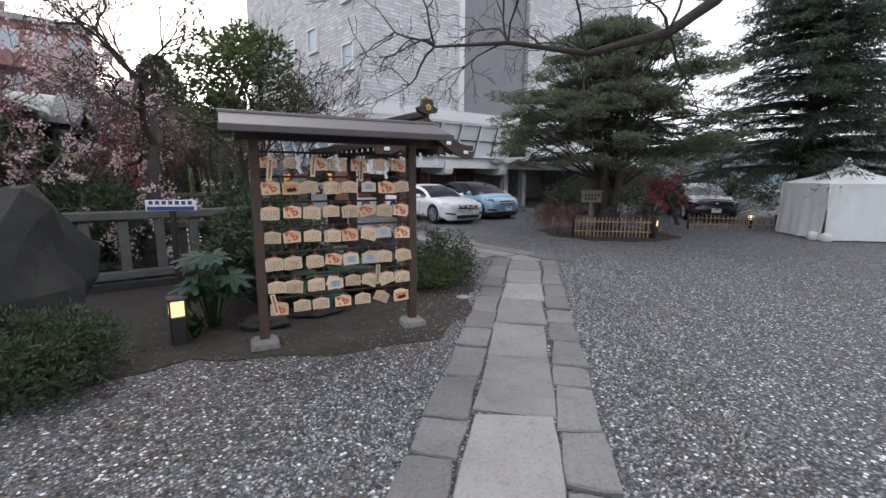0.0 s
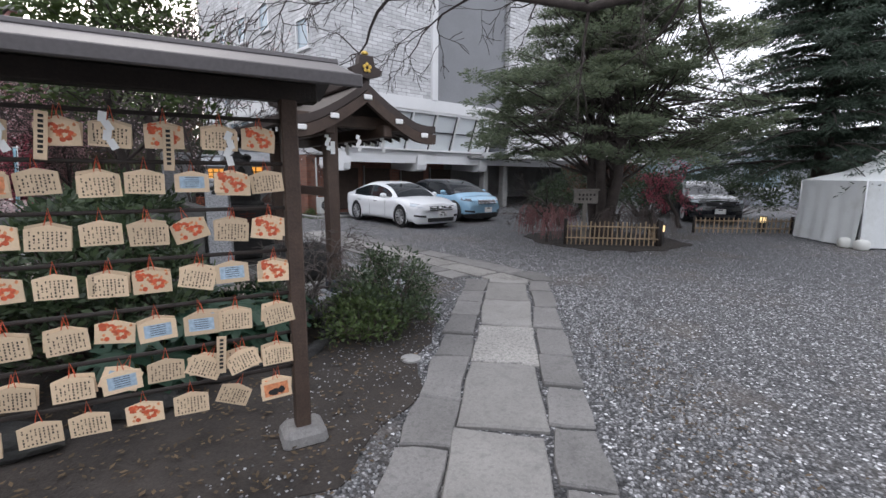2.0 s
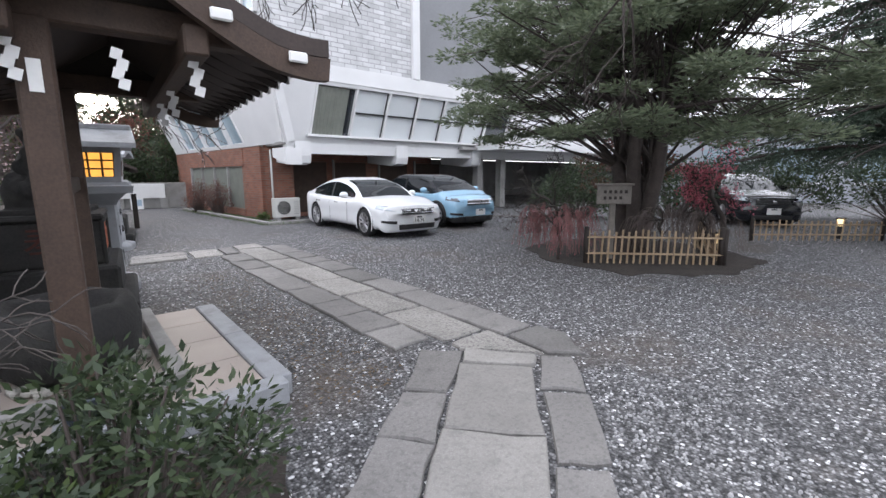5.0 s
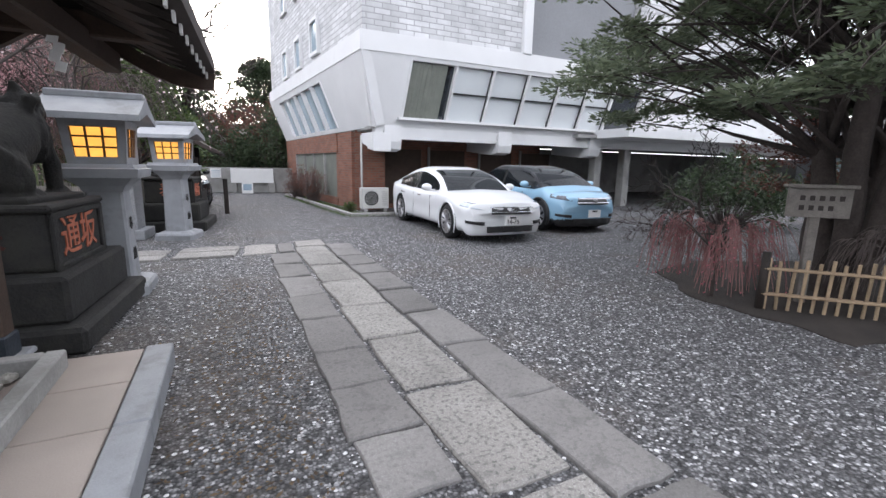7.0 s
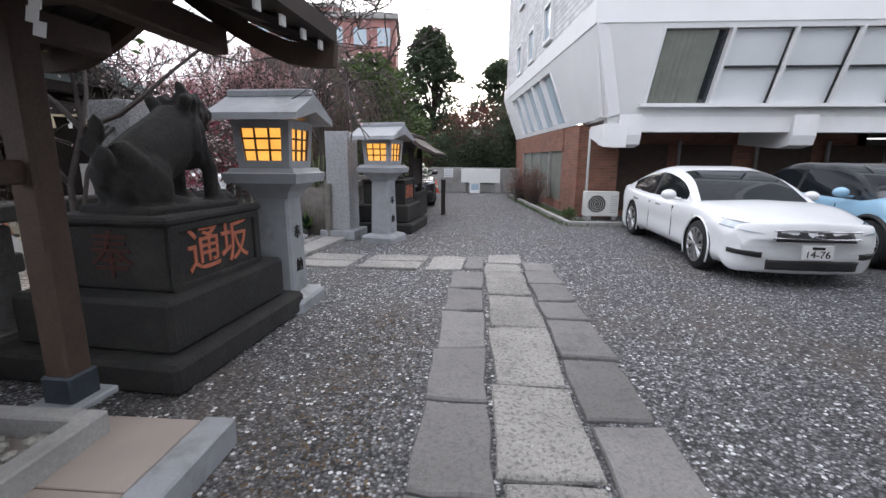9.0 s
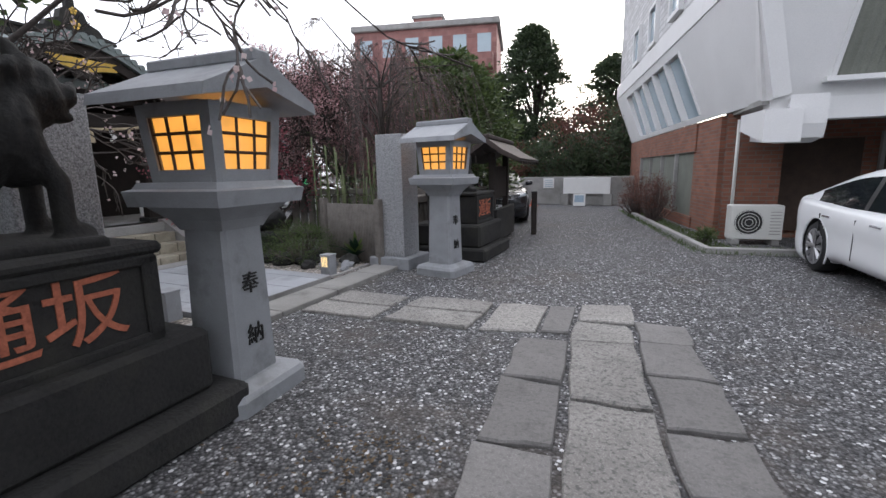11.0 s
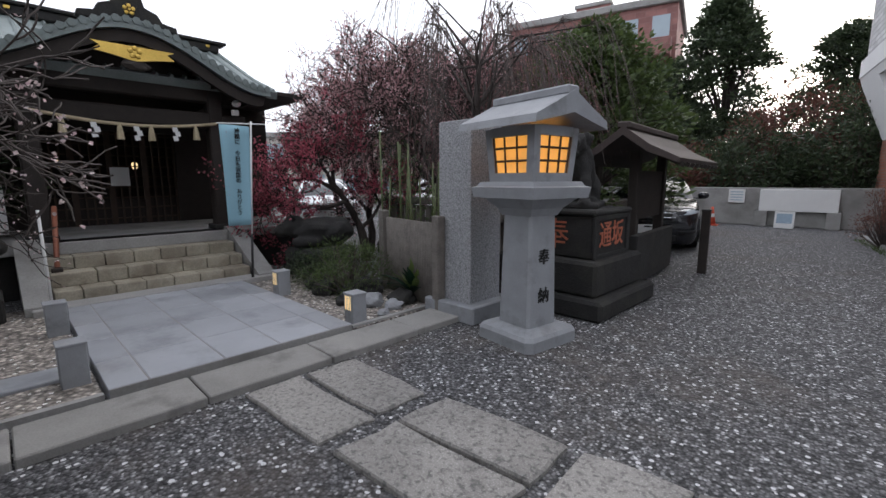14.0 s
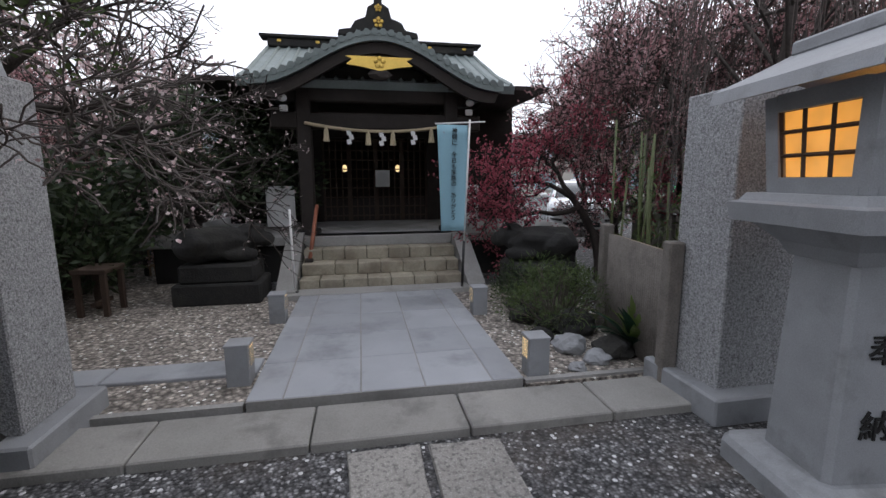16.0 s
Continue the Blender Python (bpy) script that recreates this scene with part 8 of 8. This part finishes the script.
shrub(shrine_pose(-1.15, 1.62, 0.03), "small layered dwarf pine in the pebble garden", 75, 0.5, 0.6, 70, 60, 0.06, 0.008, LEAF_MID, tuft=0.14)
shrub(shrine_pose(-2.0, 1.6, 0.03), "dark low shrub beside the steps", 76, 0.3, 0.4, 40, 50, 0.04, 0.016, LEAF_DARK)
shrub(shrine_pose(-3.3, -3.6, 0.03), "dark shrub beside the bamboo fence", 77, 0.5, 0.8, 60, 60, 0.06, 0.025, LEAF_DARK)
shrub(pose(9.35, 20.6, 0), "dry brown shrub against the brick wall", 78, 0.45, 1.25, 90, 40, 0.05, 0.012, LEAF_RED, tuft=0.16)
shrub(pose(9.1, 22.3, 0), "dry brown shrub along the building", 79, 0.5, 1.3, 90, 40, 0.05, 0.012, LEAF_RED, tuft=0.16)
shrub(pose(9.75, 17.0, 0), "small green clump at the brick corner", 80, 0.16, 0.3, 20, 30, 0.10, 0.012, LEAF_MID, tuft=0.06)
for k, (x, y, r, h, mt) in enumerate(((1.5, 29, 2.0, 3.4, LEAF_DARK), (4.2, 28.6, 1.7, 2.6, LEAF_RED), (6.4, 28.4, 1.6, 3.2, LEAF_DARK), (8.8, 28.6, 1.6, 3.8, LEAF_DARK), (11.0, 29.5, 1.8, 4.4, LEAF_DARK), (7.4, 30.5, 2.2, 4.8, LEAF_RED), (3.0, 31, 2.2, 4.6, LEAF_DARK), (10.0, 31.5, 2.0, 4.8, LEAF_RED), (-1.5, 27.5, 2.0, 3.2, LEAF_DARK))):
    shrub(pose(x, y, 0), "tangled hillside bush behind the end wall", 90 + k, r, h, 190, 52, 0.15, 0.05, mt, "bush", 0.42)
for k, (x, y, r, h) in enumerate(((20.5, 9.5, 1.6, 2.0), (23, 7.5, 1.8, 2.2), (24.5, 4.5, 1.8, 2.2), (23.5, 1.0, 1.8, 2.6), (22, -2.5, 1.8, 2.6), (18, 11.5, 1.4, 1.8), (-7, 8.5, 1.8, 2.6), (-8.5, 5.5, 1.8, 2.4), (-1.5, 8.4, 0.9, 1.5), (1.2, 8.6, 0.9, 1.6), (3.4, 8.3, 0.7, 1.4))):
    shrub(pose(x, y, 0), "dark evergreen hedge bush at the yard's edge", 110 + k, r, h, 100, 50, 0.12, 0.045, LEAF_DARK, "bush", 0.36)


def fatsia(m, label, seed, count, r, h):
    """A plant of large lobed leaves on stalks."""
    rng = random.Random(seed)
    t = thing("fatsia_plant", m, label, "plant")
    me = None
    for k in range(count):
        a = rng.uniform(0, 2 * math.pi)
        rr = r * math.sqrt(rng.random())
        p = Vector((math.cos(a) * rr, math.sin(a) * rr, h * rng.uniform(0.35, 1.0)))
        rod("stalk", LEAF_MID, t, (p.x * 0.2, p.y * 0.2, 0), p, 0.006, 5)
        if me is None:
            bm = bmesh.new()
            c = bm.verts.new((0, 0, 0))
            ring = []
            for q in range(28):
                b = -2.5 + 5.0 * q / 27
                lobe = 0.5 + 0.5 * math.cos(b * 8.8)
                rad = (0.11 + 0.09 * lobe) * (1.15 if abs(b) < 1 else 0.9)
                ring.append(bm.verts.new((rad * math.cos(b), rad * math.sin(b), -0.05 * (rad / 0.2) ** 2 + 0.012 * lobe)))
            for u, v in zip(ring, ring[1:]):
                bm.faces.new((c, u, v))
            me = part("leaf", bm, LEAF_BIG, t).data
            t.children[-1].matrix_basis = pose(p.x, p.y, p.z, rng.uniform(-20, 20), rng.uniform(0, 30), math.degrees(a))
        else:
            share("leaf", me, t, pose(p.x, p.y, p.z, rng.uniform(-20, 20), rng.uniform(0, 30), math.degrees(a)) @ Matrix.Scale(rng.uniform(0.7, 1.15), 4))
    return t


fatsia(pose(4.0, 5.3, 0), "fatsia plant with large glossy lobed leaves", 81, 62, 0.52, 0.5)
# added shrub, its dark leaves stand in for garden shade behind the rack
shrub(pose(3.0, 5.7, 0.0), "added dark shrub standing in for the shade behind the plaque rack", 173, 0.8, 1.35, 170, 50, 0.08, 0.034, LEAF_DARK)
fatsia(pose(3.3, 4.92, 0), "fatsia plant with glossy leaves behind the rack", 82, 26, 0.35, 0.5)
fatsia(pose(2.1, 4.82, 0), "dark leafy plant beside the plaque rack", 83, 30, 0.3, 0.85)


def strap_plant(m, label, seed, count, h):
    rng = random.Random(seed)
    t = thing("cast_iron_plant", m, label, "plant")
    for k in range(count):
        a = rng.uniform(0, 6.28)
        tilt = rng.uniform(0.15, 0.7)
        ln = h * rng.uniform(0.7, 1.1)
        bm = bmesh.new()
        prev = None
        for s in range(7):
            u = s / 6
            d = Vector((math.cos(a) * math.sin(tilt * (0.4 + u)), math.sin(a) * math.sin(tilt * (0.4 + u)), math.cos(tilt * (0.4 + u))))
            c = d * ln * u
            w = 0.045 * math.sin(math.pi * min(1, 0.12 + u * 0.88)) + 0.003
            sd = Vector((-math.sin(a), math.cos(a), 0)) * w
            row = [bm.verts.new(c - sd), bm.verts.new(c + Vector((0, 0, -0.008))), bm.verts.new(c + sd)]
            if prev:
                for q in range(2):
                    bm.faces.new((prev[q], prev[q + 1], row[q + 1], row[q]))
            prev = row
        part("leaf", bm, LEAF_CAST if k % 2 else LEAF_BIG, t)
    return t


bare_tree(pose(4.55, 5.35, 0), "leafless spreading shrub with grey limbs over the stones", 172, (0.5, -0.2, 0.8), 0.5, 0.035, 4, GREY_BARK, 0.45, 3, 0.08, None, 0, 0.95, 0.78, name="bare_shrub", thin=0.003)
strap_plant(shrine_pose(-0.35, 1.95, 0.0), "yellow-green striped strap-leaved plant by the pillar", 84, 38, 0.52)
strap_plant(pose(1.9, 4.57, 0), "pale strap-leaved grass clump beside the lamp", 85, 22, 0.3)
bt = thing("bamboo_grove", shrine_pose(-1.0, 2.5), "thin green bamboo stalks beside the screen", "bamboo")
rg = random.Random(86)
verts, faces = [], []
for k in range(16):
    x, y = rg.uniform(-0.5, 0.9), rg.uniform(-0.25, 0.3)
    top = Vector((x + rg.uniform(-0.15, 0.15), y + rg.uniform(-0.15, 0.15), rg.uniform(1.3, 2.1)))
    rod("stalk", mat("green_bamboo", (0.09, 0.11, 0.04), 0.5) if k == 0 else bpy.data.materials["green_bamboo"], bt, (x, y, 0), top, 0.012, 6)
    for q in range(40):
        p = Vector((x, y, 0)).lerp(top, rg.uniform(0.4, 1)) + rand_dir(rg) * 0.12
        leaf_quad(verts, faces, p, (rand_dir(rg) + Vector((0, 0, -0.4))).normalized(), rand_dir(rg), 0.1, 0.014)
leaves("foliage", verts, faces, LEAF_MID, bt)


# ---- distance ----
def far_building(m, w, d, h, floors, bays, wall, label, glass=GLASS_BLUE, balcony=False):
    t = thing("apartment_building", m, label, "building")
    block("wall", wall, t, 0, d / 2, h / 2, w, d, h, 0, 0)
    block("roof", CONCRETE, t, 0, d / 2, h + 0.2, w + 0.4, d + 0.4, 0.4, 0, 0.05)
    fh = h / floors
    for f in range(floors):
        for b in range(bays):
            x = -w / 2 + w * (b + 0.5) / bays
            z = fh * (f + 0.55)
            win = new("window")
            win.parent = t
            block("pane", glass, win, x, -0.02, z, w / bays * 0.55, 0.06, fh * 0.5, 0, 0)
            block("frame", WHITE_PAINT, win, x, -0.03, z - fh * 0.28, w / bays * 0.62, 0.12, 0.12, 0, 0)
        if balcony:
            block("balcony", wall, t, 0, -0.5, fh * f + fh * 0.12, w * 0.96, 1.0, fh * 0.34, 0, 0.03)
    return t


far_building(pose(-2.9, 37.4, 0, 0, 0, 8), 9.6, 7, 10.7, 4, 6, FAR_RED, "red-brown tiled apartment building beyond the trees", balcony=True)
bx = thing("apartment_building", pose(-3.2, 38.6, 0, 0, 0, 8), "red stair tower of the apartment building", "building")
block("wall", FAR_RED, bx, 0, 2, 6.0, 2.0, 2.4, 12.0, 0, 0)
block("roof", CONCRETE, bx, 0, 2, 12.1, 2.2, 2.6, 0.2, 0, 0)
far_building(pose(33, 9, 0, 0, 0, -82), 16, 8, 3.4, 1, 5, mat("grey_siding", (0.34, 0.36, 0.39), 0.7, vary=0.1, scale=1), "low grey-sided house beyond the hedge")
far_building(pose(-26, 8, 0, 0, 0, 90), 22, 8, 5.0, 2, 6, mat("orange_brown_house", (0.36, 0.21, 0.14), 0.8, vary=0.15, scale=0.5), "orange-brown house row behind the plum trees")
far_building(pose(-20, 32, 0, 0, 0, 40), 18, 8, 4.5, 2, 6, mat("pale_house_wall", (0.45, 0.42, 0.38), 0.8, vary=0.1, scale=0.5), "pale house row beyond the car park")
far_building(pose(5, -24, 0, 0, 0, 180), 50, 8, 9, 3, 14, CONCRETE, "plain grey building behind the yard")
far_building(pose(20, 60, 0, 0, 0, 0), 30, 8, 5.0, 2, 9, mat("pale_far_house", (0.42, 0.40, 0.38), 0.8, vary=0.1, scale=0.5), "pale houses beyond the lane end")
for k, (x, y, rz) in enumerate(((-3.2, 18.6, 60), (-5.4, 20.4, 60), (-1.4, 22.2, 60), (-8.2, 17.0, 60))):
    src = [o for o in scene.objects if o.name.startswith(("hatchback_car", "sedan_car"))]
    c = copy_thing(src[k % 2], pose(x, y, 0, 0, 0, rz))
    c["label"] = "pale car parked behind the plum trees"
gl = thing("signal_lamp", pose(1.2, 17.5, 0), "small green lit lamp on a dark post", "lamp")
block("post", DARK_WOOD, gl, 0, 0, 0.6, 0.06, 0.06, 1.2, 0, 0)
block("light", GREEN_GLOW, gl, 0, -0.04, 1.2, 0.2, 0.06, 0.14, 0, 0.01, "glowing green lamp")
mh = thing("drain_cover", pose(5, 4.1, 0.012), "round grey drain cover in the soil", "drain cover")
bm = bmesh.new()
tube(bm, [(0, 0, -0.02), (0, 0, 0.012)], 0.085, 20)
part("lid", bm, CONCRETE, mh)
